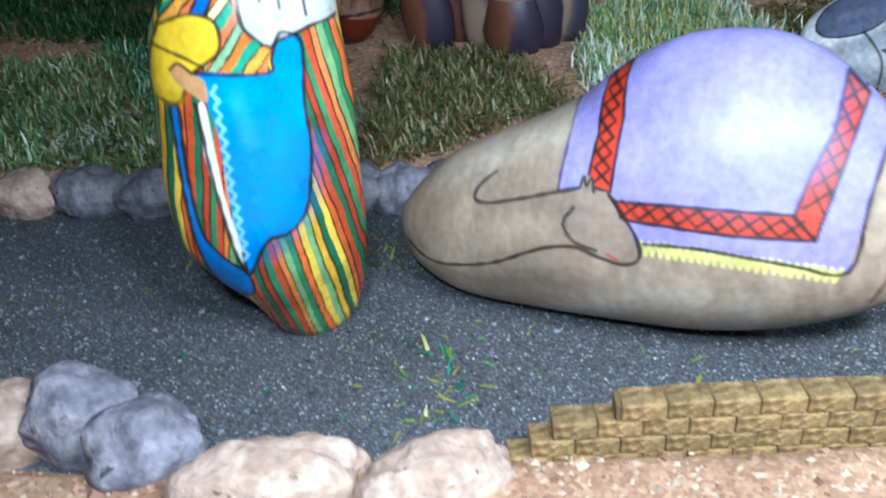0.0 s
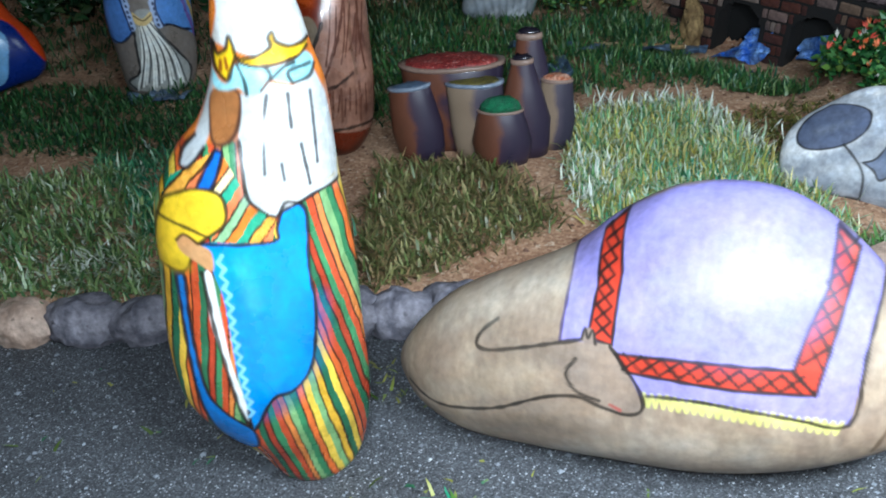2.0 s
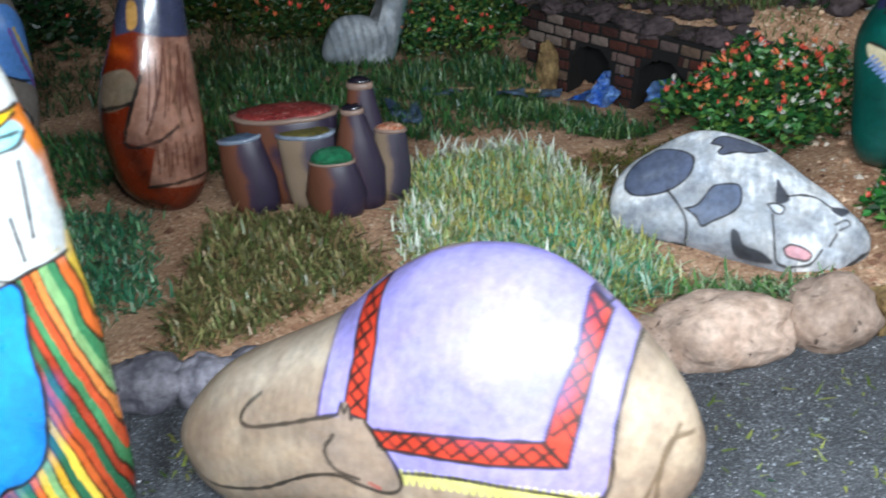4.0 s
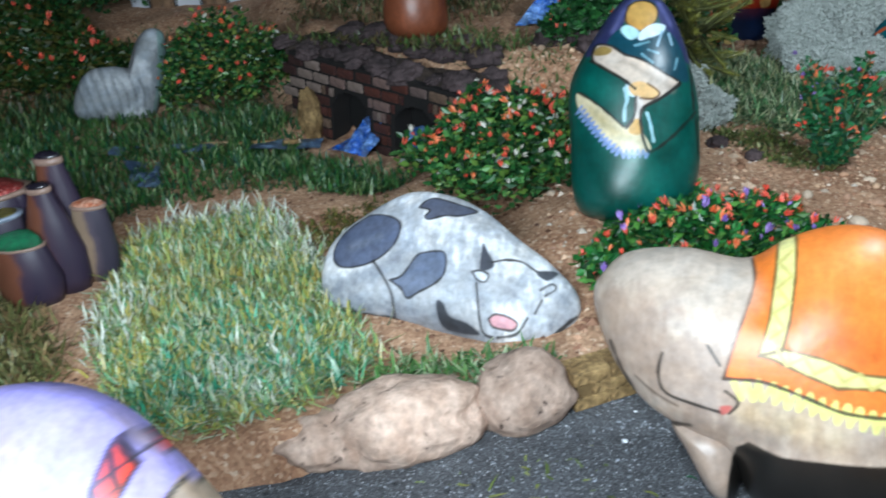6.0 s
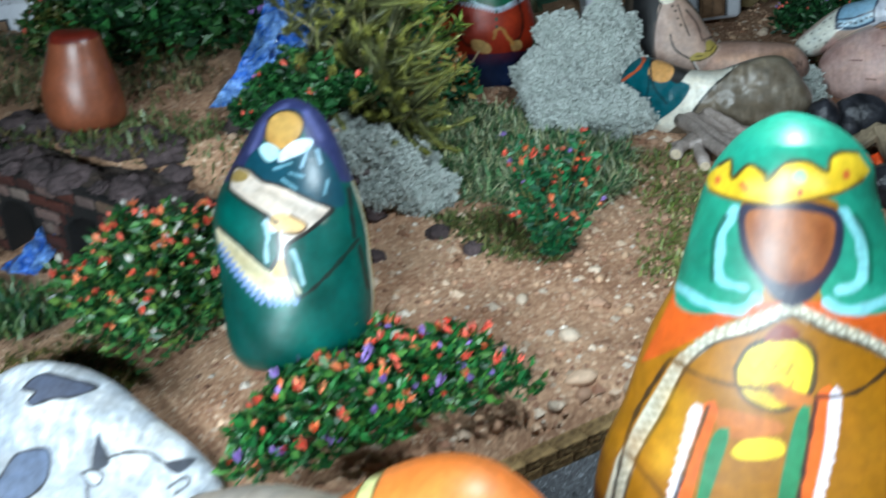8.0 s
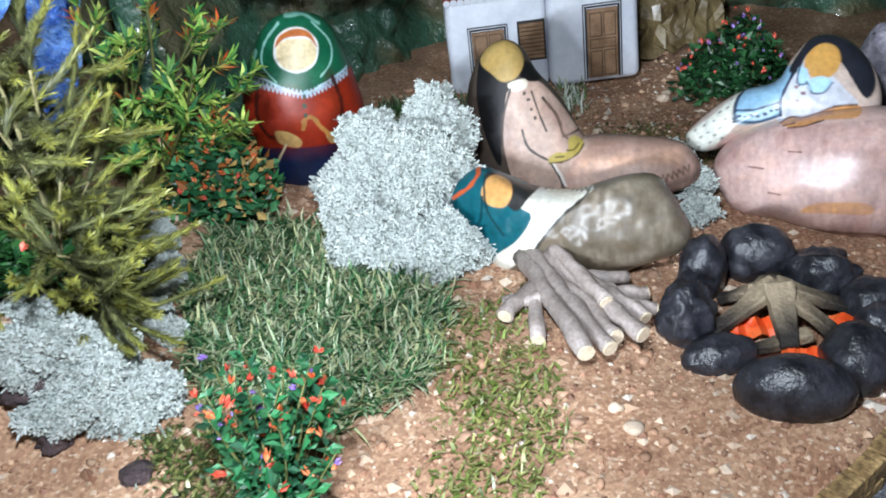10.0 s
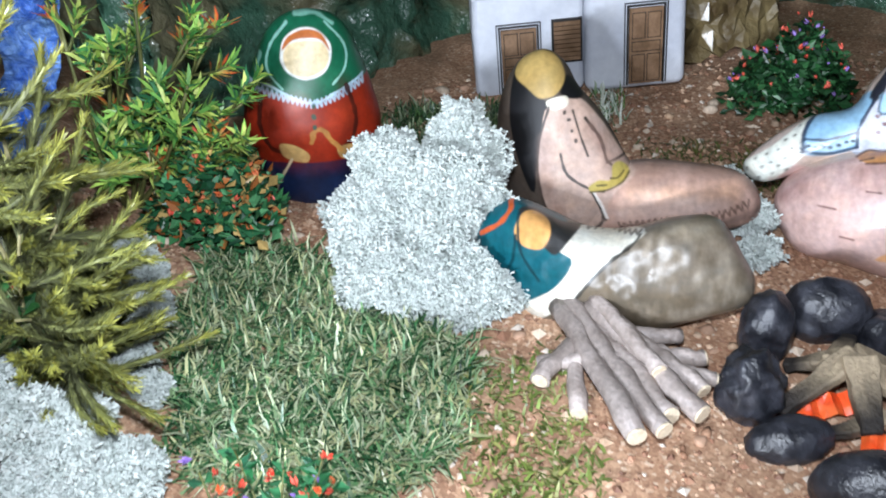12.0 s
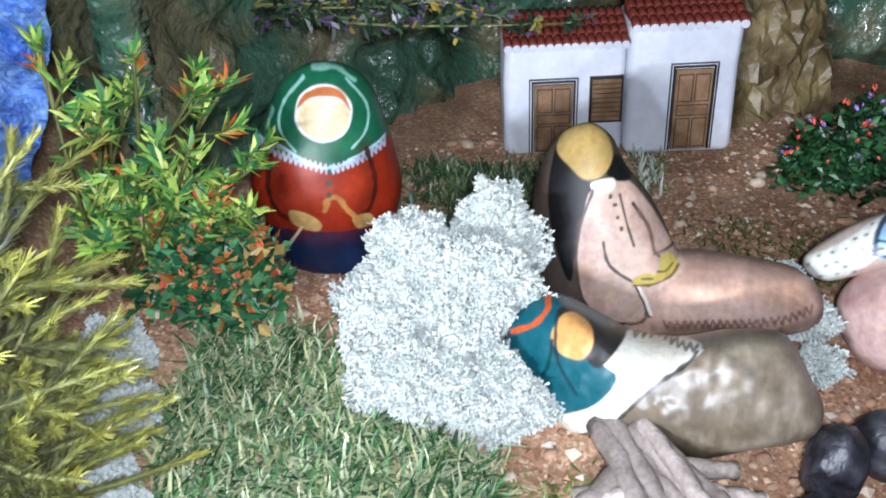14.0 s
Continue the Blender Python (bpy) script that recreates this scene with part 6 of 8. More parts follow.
painted_stone("blue_blouse_figurine", (1.211, 0.967, 0.020), -43.6, 30.0, "#b9a79c", [
    (0.050, 0.040, [(-93, 35), (-89, 60), (-62, 83), (-31, 94), (7, 102), (62, 99), (98, 67), (92, 21), (45, -3), (0, -5), (-37, 1), (-71, 6)]),
    (0.030, 0.030, [(-122, 68), (-102, 93), (-79, 110), (-51, 120), (-39, 143), (-23, 160), (2, 156), (25, 130), (30, 97), (-5, 80), (-61, 74), (-105, 56)]),
], [
    ("patch", "#c0a29a", [(-101, 73), (-68, 70), (-36, 82), (0, 97), (44, 104), (112, 110), (129, -1), (-86, -38)]),
    ("fill", "#d0d1c6", [(-132, 62), (-102, 82), (-73, 114), (-76, 96), (-77, 78), (-92, 62), (-112, 48)]),
    ("line", "#5a5a52", 1.0, [(-118, 64), (-117, 65)]),
    ("line", "#5a5a52", 1.0, [(-112, 72), (-111, 73)]),
    ("line", "#5a5a52", 1.0, [(-106, 66), (-105, 67)]),
    ("line", "#5a5a52", 1.0, [(-104, 76), (-103, 77)]),
    ("line", "#5a5a52", 1.0, [(-100, 70), (-99, 71)]),
    ("line", "#5a5a52", 1.0, [(-96, 80), (-95, 81)]),
    ("line", "#5a5a52", 1.0, [(-98, 62), (-97, 63)]),
    ("line", "#5a5a52", 1.0, [(-92, 88), (-91, 89)]),
    ("line", "#5a5a52", 1.0, [(-90, 74), (-89, 75)]),
    ("line", "#5a5a52", 1.0, [(-88, 66), (-87, 67)]),
    ("line", "#5a5a52", 1.0, [(-86, 92), (-85, 93)]),
    ("line", "#5a5a52", 1.0, [(-86, 82), (-85, 83)]),
    ("line", "#5a5a52", 1.0, [(-84, 100), (-83, 101)]),
    ("line", "#5a5a52", 1.0, [(-108, 58), (-107, 59)]),
    ("line", "#5a5a52", 1.0, [(-94, 68), (-93, 69)]),
    ("fill", "#b4b8c2", [(-43, 116), (-32, 132), (-14, 128), (4, 112), (16, 100), (0, 98), (-22, 88), (-40, 82), (-48, 92)]),
    ("wash", "#7c8290", 5.0, 0.6, [(-40, 112), (-38, 100), (-36, 90)]),
    ("wash", "#7c8290", 4.0, 0.5, [(-22, 108), (-14, 100), (-4, 98)]),
    ("fill", "#7fa4bc", [(-75, 112), (-79, 97), (-78, 80), (-62, 80), (-42, 88), (-43, 98), (-39, 115), (-34, 130), (-56, 124)]),
    ("line", "#aec8d6", 4.4, [(-76, 85), (-60, 86), (-44, 93)]),
    ("line", "#16243e", 1.4, [(-78, 90), (-62, 91), (-44, 98)]),
    ("line", "#16243e", 1.4, [(-79, 81), (-62, 81), (-42, 88)]),
    ("line", "#16243e", 2.6, [(-74, 112), (-79, 97), (-78, 80)]),
    ("line", "#16243e", 1.8, [(-42, 88), (-43, 100), (-39, 114), (-34, 128)]),
    ("line", "#101c34", 1.7, [(-75, 85), (-74, 85)]),
    ("line", "#101c34", 1.7, [(-70, 85), (-69, 85)]),
    ("line", "#101c34", 1.7, [(-65, 86), (-64, 86)]),
    ("line", "#101c34", 1.7, [(-60, 86), (-59, 86)]),
    ("line", "#101c34", 1.7, [(-55, 88), (-54, 88)]),
    ("line", "#101c34", 1.7, [(-50, 91), (-49, 91)]),
    ("line", "#101c34", 1.7, [(-46, 92), (-45, 92)]),
    ("fill", "#22242c", [(-40, 124), (-35, 140), (-22, 163), (6, 158), (25, 124), (20, 106), (2, 129), (-14, 146), (-28, 138), (-32, 124)]),
    ("fill", "#b98c4a", [(-29, 130), (-26, 142), (-17, 150), (-6, 146), (-2, 132), (-9, 120), (-21, 119)]),
    ("fill", "#9cc0d6", [(-33, 127), (-26, 126), (-24, 115), (-31, 113)]),
    ("fill", "#9cc0d6", [(-25, 116), (-15, 121), (-6, 117), (-12, 108), (-21, 108)]),
    ("line", "#2a3a4e", 1.0, [(-32, 127), (-32, 114), (-25, 114)]),
    ("line", "#2a3a4e", 1.0, [(-25, 116), (-20, 107), (-11, 108), (-6, 116)]),
    ("line", "#5a1a1c", 2.2, [(-33, 111), (-32, 111)]),
    ("line", "#5a1a1c", 2.2, [(-27, 106), (-26, 106)]),
    ("line", "#5a1a1c", 2.2, [(-31, 100), (-30, 100)]),
    ("fill", "#c08a58", [(-41, 81), (-34, 87), (-22, 87), (-2, 97), (16, 100), (16, 88), (-8, 84), (-22, 78), (-32, 76)]),
    ("line", "#3a241a", 1.1, [(-41, 81), (-34, 87), (-22, 87), (-2, 97), (14, 100)]),
    ("line", "#3a241a", 1.0, [(-38, 78), (-30, 81)]),
    ("line", "#3a241a", 1.1, [(-34, 76), (-22, 78), (-8, 84)]),
    ("fill", "#c79468", [(-17, 9), (-3, 17), (32, 20), (34, 12), (5, 10)]),
    ("wear", "#94706c", 0.5, [(-101, 60), (-36, 76), (112, 100), (129, -1), (-86, -38)]),
    ("wash", "#8a6866", 5.0, 0.6, [(-88, 46), (-66, 68), (-40, 80), (-4, 93)]),
    ("line", "#6a4a48", 0.9, [(-60, 42), (-48, 41)]),
    ("line", "#6a4a48", 0.9, [(-30, 56), (-21, 56)]),
    ("line", "#6a4a48", 0.9, [(-42, 22), (-33, 21)]),
    ("line", "#6a4a48", 0.9, [(-14, 34), (-4, 34)]),
    ("wash", "#a8905a", 5.0, 0.5, [(-90, 22), (-76, 5), (-60, 0), (-36, 2)]),
    ("line", "#6a4a40", 1.4, [(-91, 17), (-74, 3), (-37, 1), (0, -4), (45, -2)]),
], "painted stone figurine with blue blouse and pink skirt", "figurine", 520, 100, 0.34, 0.25, "pebble", 0.8)

NEAR_STONES = [(-0.30, 0.350, (0.034, 0.024, 0.024), ROCK_GREY), (-0.255, 0.343, (0.030, 0.022, 0.022), ROCK_PINK), (-0.212, 0.335, (0.028, 0.022, 0.022), ROCK_GREY), (-0.166, 0.314, (0.026, 0.022, 0.022), ROCK_PINK), (-0.128, 0.318, (0.026, 0.023, 0.027), ROCK_GREY), (-0.090, 0.300, (0.027, 0.023, 0.023), ROCK_GREY), (-0.030, 0.281, (0.042, 0.022, 0.020), ROCK_PINK), (0.041, 0.281, (0.034, 0.020, 0.021), ROCK_PINK)]
# ---- border stones along the path ----
def border(xs, y_of, mats, sizes, group, seed, z=0.0, label=""):
    rng = random.Random(seed)
    for k, x in enumerate(xs):
        mat = mats[k % len(mats)]
        tone = "pinkish" if mat is ROCK_PINK else "grey"
        s = sizes[k % len(sizes)]
        rock("border_stone", (x, y_of(x), z + s[2] * 0.55), s, mat, label or "rough %s stone edging the sandy path" % tone, seed + k * 1.37, "stone", 0.2, group, turn=rng.uniform(-15, 15))


border([-0.44, -0.385, -0.335, -0.283, -0.235, -0.188, -0.14, -0.092, -0.045, -0.004, 0.036, 0.078], lambda x: float(along(FAR_EDGE, x)) + 0.008, [ROCK_GREY, ROCK_GREY, ROCK_GREY, ROCK_PINK], [(0.03, 0.02, 0.022), (0.027, 0.018, 0.02)], "stones along the far side of the path", 21)
rock("border_stone", (0.285, 0.566, 0.008), (0.032, 0.026, 0.019), ROCK_PINK, "low sandy stone edging the sandy path", 31.0, "stone", 0.22, "stones along the far side of the path", turn=8)
rock("border_stone", (0.336, 0.565, 0.013), (0.052, 0.031, 0.027), ROCK_PINK, "broad sandy brown stone edging the sandy path", 32.3, "stone", 0.2, "stones along the far side of the path", turn=4)
rock("border_stone", (0.406, 0.571, 0.014), (0.034, 0.026, 0.028), ROCK_PINK, "rounded sandy stone edging the sandy path", 33.9, "stone", 0.16, "stones along the far side of the path", turn=12)
for k, (x, y, s, mat) in enumerate(NEAR_STONES):
    rock("border_stone", (x, y, s[2] * 0.5), s, mat, "rough %s stone at the near edge of the path" % ("pinkish" if mat is ROCK_PINK else "grey"), 41 + k * 1.37, "stone", 0.22, "stones along the near side of the path", turn=k * 17 % 30)


# ---- low brick walls of painted cork ----
def brick_mesh(name, lx, ly, lz, bevel, mat, seed):
    bm = box(bmesh.new(), -lx / 2, lx / 2, -ly / 2, ly / 2, -lz / 2, lz / 2, bevel, 1)
    for v in bm.verts:
        v.co += Vector((noise.noise(v.co * 90 + Vector((seed, 0, 0))), noise.noise(v.co * 90 + Vector((0, seed, 0))), noise.noise(v.co * 90 + Vector((0, 0, seed))))) * bevel * 0.7
    me = bpy.data.meshes.new(name)
    bm.to_mesh(me)
    bm.free()
    me.materials.append(mat)
    return me


def cork_wall(name, start, end, rows, lx, lz, deep, steps, label, seed):
    a, b = Vector(start), Vector(end)
    d = b - a
    yaw = math.degrees(math.atan2(d.y, d.x))
    root = base(name, pose(*a, 0, 0, yaw), label, "low wall", kind="")
    n = int(d.length / lx) + 1
    kinds = [brick_mesh("brick", lx * 0.975, deep, lz * 0.955, lz * 0.06, CORK, seed + k) for k in range(4)]
    rng = random.Random(seed)
    for r in range(rows):
        for k in range(n):
            x = (k + 0.5 * (r % 2) + 0.5) * lx
            if x < steps * r * lx or x > d.length:
                continue
            ob = new("brick", rng.choice(kinds))
            ob.parent = root
            ob.matrix_local = pose(x, rng.uniform(-0.0005, 0.0005), (r + 0.5) * lz, rng.uniform(-1, 1), 0, rng.uniform(-1, 1))
    for r in range(rows):
        bm = box(bmesh.new(), steps * r * lx + 0.003, d.length - 0.002, -deep * 0.42, deep * 0.42, r * lz, (r + 1) * lz - 0.001)
        part("mortar", bm, CORK_JOINT, root)
    return root


cork_wall("cork_wall", (0.070, 0.308, -0.002), (0.37, 0.330, -0.002), 4, 0.019, 0.0088, 0.013, 0.75, "low stepped wall of sand coloured cork bricks", 3)
cork_wall("cork_wall", (0.435, 0.572, 0.0), (0.56, 0.600, 0.0), 3, 0.026, 0.0092, 0.02, 0.0, "low cork brick wall beside the path", 5)
cork_wall("cork_ledge", (0.60, 0.612, 0.0), (0.90, 0.668, 0.0), 2, 0.022, 0.0075, 0.012, 0.0, "low cork brick ledge holding the soil", 7)
cork_wall("cork_ledge", (0.90, 0.668, 0.0), (1.065, 0.733, 0.0), 3, 0.022, 0.0075, 0.012, 0.0, "low cork brick ledge holding the soil", 8)
cork_wall("cork_ledge", (1.065, 0.733, 0.0), (1.30, 0.850, 0.0), 3, 0.022, 0.0075, 0.012, 0.0, "low cork brick ledge holding the soil", 9)


# ---- bridge with two arches ----
def arch_bridge(start, end, high, label):
    a, b = Vector(start), Vector(end)
    d = b - a
    yaw = math.degrees(math.atan2(d.y, d.x))
    long = d.length
    # the crown falls towards the near end
    root = base("arch_bridge", pose(*a, 0, 7.5, yaw), label, "bridge")
    arches = [(0.086, 0.0262, 0.069), (0.172, 0.0275, 0.073)]

    def hollow(x, z, grow=0.0):
        for cx, r, top in arches:
            spring = top - r
            if abs(x - cx) < r + grow and (z < spring or math.hypot(x - cx, z - spring) < r + grow):
                return True
        return False
    lx, lz = 0.0235, 0.0118
    kinds = [brick_mesh("brick", lx * 0.88, 0.012, lz * 0.8, 0.0012, BRICK, 60 + k) for k in range(4)]
    rng = random.Random(5)
    for r in range(int(high / lz)):
        for k in range(int(long / lx) + 1):
            x, z = (k + 0.5 * (r % 2)) * lx, (r + 0.5) * lz
            whole = not any(hollow(x + q * lx, z + w * lz, 0.001) for q in (-0.42, 0, 0.42) for w in (-0.4, 0.4))
            pieces = [(x, 1.0)] if whole else [(x + q * lx, 0.22) for q in (-0.38, -0.13, 0.13, 0.38)]
            for px, share in pieces:
                if px > long or (not whole and any(hollow(px + q * lx, z + w * lz, 0.001) for q in (-0.11, 0.11) for w in (-0.4, 0.4))):
                    continue
                ob = new("brick", rng.choice(kinds))
                ob.parent = root
                ob.matrix_local = pose(px, rng.uniform(-0.0012, 0.0008), z, 0, rng.uniform(-2, 2), rng.uniform(-2, 2)) @ Matrix.Diagonal((share, 1, 1, 1))
    # mortar body with the two openings cut through it
    bm = bmesh.new()
    nx, nz = 90, 40
    grid = [[(i / nx * long, j / nz * high) for i in range(nx)] for j in range(nz)]
    sx, sz = long / nx, high / nz
    for j in range(nz):
        for i in range(nx):
            x, z = grid[j][i]
            if hollow(x + sx / 2, z + sz / 2):
                continue
            vs = [bm.verts.new((x + q * sx, -0.004, z + w * sz)) for q, w in ((0, 0), (1, 0), (1, 1), (0, 1))]
            bm.faces.new(vs)
    bmesh.ops.remove_doubles(bm, verts=bm.verts[:], dist=1e-5)
    r = bmesh.ops.extrude_face_region(bm, geom=bm.faces[:])
    bmesh.ops.translate(bm, verts=[g for g in r["geom"] if isinstance(g, bmesh.types.BMVert)], vec=(0, 0.026, 0))
    part("wall", bm, MORTAR, root)
    # added panel behind the openings, its black stands in for their shade
    part("back_wall", box(bmesh.new(), 0.0, long, 0.023, 0.034, 0, high - 0.004), ARCH_SHADE, root, "black panel that stands in for shade inside the arches")
    bm = box(bmesh.new(), -0.01, long + 0.01, 0.003, 0.042, high - 0.006, high + 0.004, 0.003)
    bmesh.ops.subdivide_edges(bm, edges=bm.edges[:], cuts=14, use_grid_fill=True)
    for v in bm.verts:
        q = Vector((v.co.x, v.co.y, 0))
        v.co += Vector((0, noise.noise(q * 45) * 0.009, noise.noise(q * 40) * 0.011 + noise.noise(v.co * 130) * 0.006))
    part("deck", bm, material("bridge_deck", "#241d1b", 0.95, "#43372f", 70, 260, 0.9, 0.003, spread=0.5), root, "rough earthy deck")
    return root


arch_bridge((0.259, 1.062, 0.056), (0.452, 0.869, 0.052), 0.097, "dark red brick bridge with two arches")
for k in range(13):
    t = (k + 0.3) / 12.5
    x, y = 0.259 + 0.193 * t + 0.010 * math.sin(k * 2.1), 1.062 - 0.193 * t + 0.012 + 0.008 * math.cos(k * 1.7)
    s = 0.0105 + 0.004 * math.sin(k * 3.3)
    rock("bank_stone", (x, y, 0.157 - 0.034 * t + s * 0.05), (s * 1.5, s * 1.1, s * 0.7), ROCK_BANK, "dark purplish stone lying on the bridge", 210 + k, "stone", 0.4, "stones on the bridge", turn=k * 47 % 180, freq=2.2)
rock("cork_post", (0.279, 1.022, 0.086), (0.012, 0.010, 0.030), CORK, "ochre cork post beside the bridge", 71.0, "cork post", 0.3)
for k, (x, y, s) in enumerate(((0.46, 0.93, 0.016), (0.495, 0.905, 0.018), (0.44, 0.965, 0.02), (0.56, 0.945, 0.02), (0.60, 0.92, 0.018), (0.612, 0.90, 0.013), (0.656, 0.865, 0.012), (0.535, 0.90, 0.015), (0.36, 1.03, 0.02), (0.40, 0.985, 0.018), (0.58, 0.965, 0.022), (0.595, 0.835, 0.011), (0.675, 0.83, 0.009), (0.31, 1.07, 0.02), (0.525, 0.96, 0.02), (0.285, 1.075, 0.022), (0.335, 1.05, 0.02), (0.385, 1.01, 0.021), (0.42, 0.965, 0.018), (0.455, 0.945, 0.02))):
    rock("bank_stone", (x, y, float(ground_z(x, y)) + s * 0.12), (s * 0.95, s * 0.75, s * 0.6), ROCK_BANK, "purplish brown rough stone bedded in the bank", 75 + k, "stone", 0.35, "stones in the bank")


# ---- water of blue foil ----
def foil(name, rows, label, seed):
    """A crushed strip of foil; rows of (left, right) points from top to bottom."""
    rng = np.random.default_rng(seed)
    L, R = np.array([r[0] for r in rows], float), np.array([r[1] for r in rows], float)
    t = np.linspace(0, len(rows) - 1, 60)
    i = np.arange(len(rows))
    l = np.c_[[np.interp(t, i, L[:, k]) for k in range(3)]].T
    r = np.c_[[np.interp(t, i, R[:, k]) for k in range(3)]].T
    s = np.linspace(0, 1, 26)[None, :, None]
    v = l[:, None] * (1 - s) + r[:, None] * s
    u = np.linalg.norm(v[:, :, :2], axis=2)
    fold = crumple(v[:, :, 0] * 7, v[:, :, 2] * 6 + v[:, :, 1] * 3, seed) * (0.05 if name == "waterfall" else 0.085)
    v[:, :, 1] -= fold
    v[:, :, 2] += 0.4 * fold + 0.003
    a, b = 26, 60
    k = (np.arange(b - 1)[:, None] * a + np.arange(a - 1)).ravel()[:, None]
    return tagged(shape(name, v.reshape(-1, 3), k + [0, 1, a + 1, a], DULL_WATER if name == "puddle" else WATER, soft=False), label, "water", kind="")


foil("waterfall", [((0.628, 1.30, 0.40), (0.655, 1.30, 0.40)), ((0.622, 1.20, 0.33), (0.65, 1.20, 0.33)), ((0.597, 1.11, 0.262), (0.625, 1.11, 0.268)), ((0.562, 1.06, 0.215), (0.592, 1.06, 0.222)), ((0.528, 1.02, 0.178), (0.555, 1.015, 0.18)), ((0.498, 1.0, 0.155), (0.53, 0.985, 0.150))], "crushed blue foil waterfall running down the slope", 4)
foil("waterfall", [((0.57, 1.075, 0.232), (0.60, 1.07, 0.232)), ((0.562, 1.045, 0.205), (0.60, 1.035, 0.203)), ((0.556, 1.01, 0.178), (0.594, 1.0, 0.172))], "second strand of the blue foil waterfall", 12)
foil("waterfall", [((0.622, 1.26, 0.34), (0.668, 1.25, 0.34)), ((0.622, 1.235, 0.26), (0.668, 1.225, 0.26)), ((0.615, 1.20, 0.21), (0.655, 1.19, 0.21)), ((0.60, 1.15, 0.17), (0.635, 1.14, 0.17))], "crushed blue foil behind the shrubs", 14)
foil("stream", [((0.338, 0.994, 0.086), (0.352, 0.982, 0.086)), ((0.318, 0.98, 0.067), (0.345, 0.96, 0.065)), ((0.292, 0.978, 0.060), (0.33, 0.945, 0.057))], "crushed blue foil stream coming out of the arch", 5)
foil("stream", [((0.378, 0.942, 0.082), (0.388, 0.932, 0.082)), ((0.366, 0.925, 0.066), (0.386, 0.908, 0.066))], "crushed blue foil stream under the second arch", 6)
foil("puddle", [((0.03, 1.022, 0.080), (0.29, 0.992, 0.068)), ((0.03, 1.004, 0.078), (0.285, 0.968, 0.065))], "dark shallow strip of dull foil water along the bank", 9)
foil("puddle", [((-0.34, 0.935, 0.074), (-0.26, 0.94, 0.072)), ((-0.34, 0.908, 0.069), (-0.26, 0.912, 0.067))], "dull blue foil puddle in the grass", 7)
foil("puddle", [((0.10, 0.97, 0.076), (0.134, 0.95, 0.078)), ((0.111, 0.912, 0.069), (0.141, 0.90, 0.068))], "dull pale blue foil puddle in the grass", 8)


# ---- jars ----
STOPPER = material("dark_stopper", "#14121a", 0.25, "#221e28", 60, 300, 0.1, coat=0.4)


def side_shaded_glaze(name, first, second):
    """Glaze of two tones that run into each other; the darker paints in a shaded side."""
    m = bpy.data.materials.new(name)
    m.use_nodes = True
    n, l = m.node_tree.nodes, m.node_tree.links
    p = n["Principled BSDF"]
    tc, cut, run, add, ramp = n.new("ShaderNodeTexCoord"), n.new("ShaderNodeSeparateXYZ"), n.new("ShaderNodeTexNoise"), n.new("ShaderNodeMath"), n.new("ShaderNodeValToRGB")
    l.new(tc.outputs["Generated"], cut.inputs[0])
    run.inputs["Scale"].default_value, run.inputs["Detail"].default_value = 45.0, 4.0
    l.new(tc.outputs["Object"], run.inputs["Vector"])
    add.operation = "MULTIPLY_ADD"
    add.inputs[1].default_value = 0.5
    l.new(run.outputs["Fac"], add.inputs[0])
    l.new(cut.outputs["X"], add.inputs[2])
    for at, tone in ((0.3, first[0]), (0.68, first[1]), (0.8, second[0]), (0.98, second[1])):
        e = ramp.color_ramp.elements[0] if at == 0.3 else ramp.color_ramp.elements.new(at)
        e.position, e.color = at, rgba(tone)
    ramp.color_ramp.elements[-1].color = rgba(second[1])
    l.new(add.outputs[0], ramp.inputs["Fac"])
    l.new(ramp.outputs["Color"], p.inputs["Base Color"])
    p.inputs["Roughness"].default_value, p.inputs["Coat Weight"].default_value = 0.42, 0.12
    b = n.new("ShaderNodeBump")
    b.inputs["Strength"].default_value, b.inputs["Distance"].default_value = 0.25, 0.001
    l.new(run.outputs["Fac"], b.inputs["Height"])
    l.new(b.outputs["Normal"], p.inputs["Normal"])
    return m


# brown or tan on the left, shaded indigo side put into the colour
JAR = side_shaded_glaze("brown_glaze_shaded", ("#523224", "#6a4030"), ("#3a2c3c", "#2e2638"))
JAR_TAN = side_shaded_glaze("tan_glaze_shaded", ("#94806c", "#84705e"), ("#4c4450", "#363240"))


def jar(at, r, h, body, fill, label, neck=0.9, belly=1.1, heap=0.2, foot=0.75, lean=0.0, deep=0.6, rim=None):
    """Hand-moulded jar, flatter from front to back than wide."""
    root = base("jar", pose(*at, 0, lean, -8), label, "jar", "jars on the lawn")

    def turned(name, profile, mat):
        bm = lathe(bmesh.new(), profile)
        for v in bm.verts:
            v.co.y *= deep
            v.co.z += 0.0012 * noise.noise(v.co * 60)
            if name == "filling" and v.co.z > h + 1e-4:
                v.co.z += noise.noise(v.co * 400) * 0.0013
        part(name, bm, mat, root)

    turned("body", [(r * foot, -0.004), (r * (foot * 0.4 + belly * 0.6), h * 0.12), (r * belly, h * 0.38), (r * (belly * 0.45 + neck * 0.55), h * 0.72), (r * neck, h * 0.95), (r * neck * 0.93, h)], body)
    turned("rim", [(r * neck * 0.98, h * 0.955), (r * neck * 1.05, h * 0.975), (r * neck * 1.04, h * 1.012), (r * neck * 0.93, h * 1.012)], rim or JAR_RIM)
    k = r * neck * 0.95
    turned("filling", [(k, h), (k * 0.9, h + heap * k * 0.5), (k * 0.6, h + heap * k * 0.9), (k * 0.12, h + heap * k)], fill)
    return root


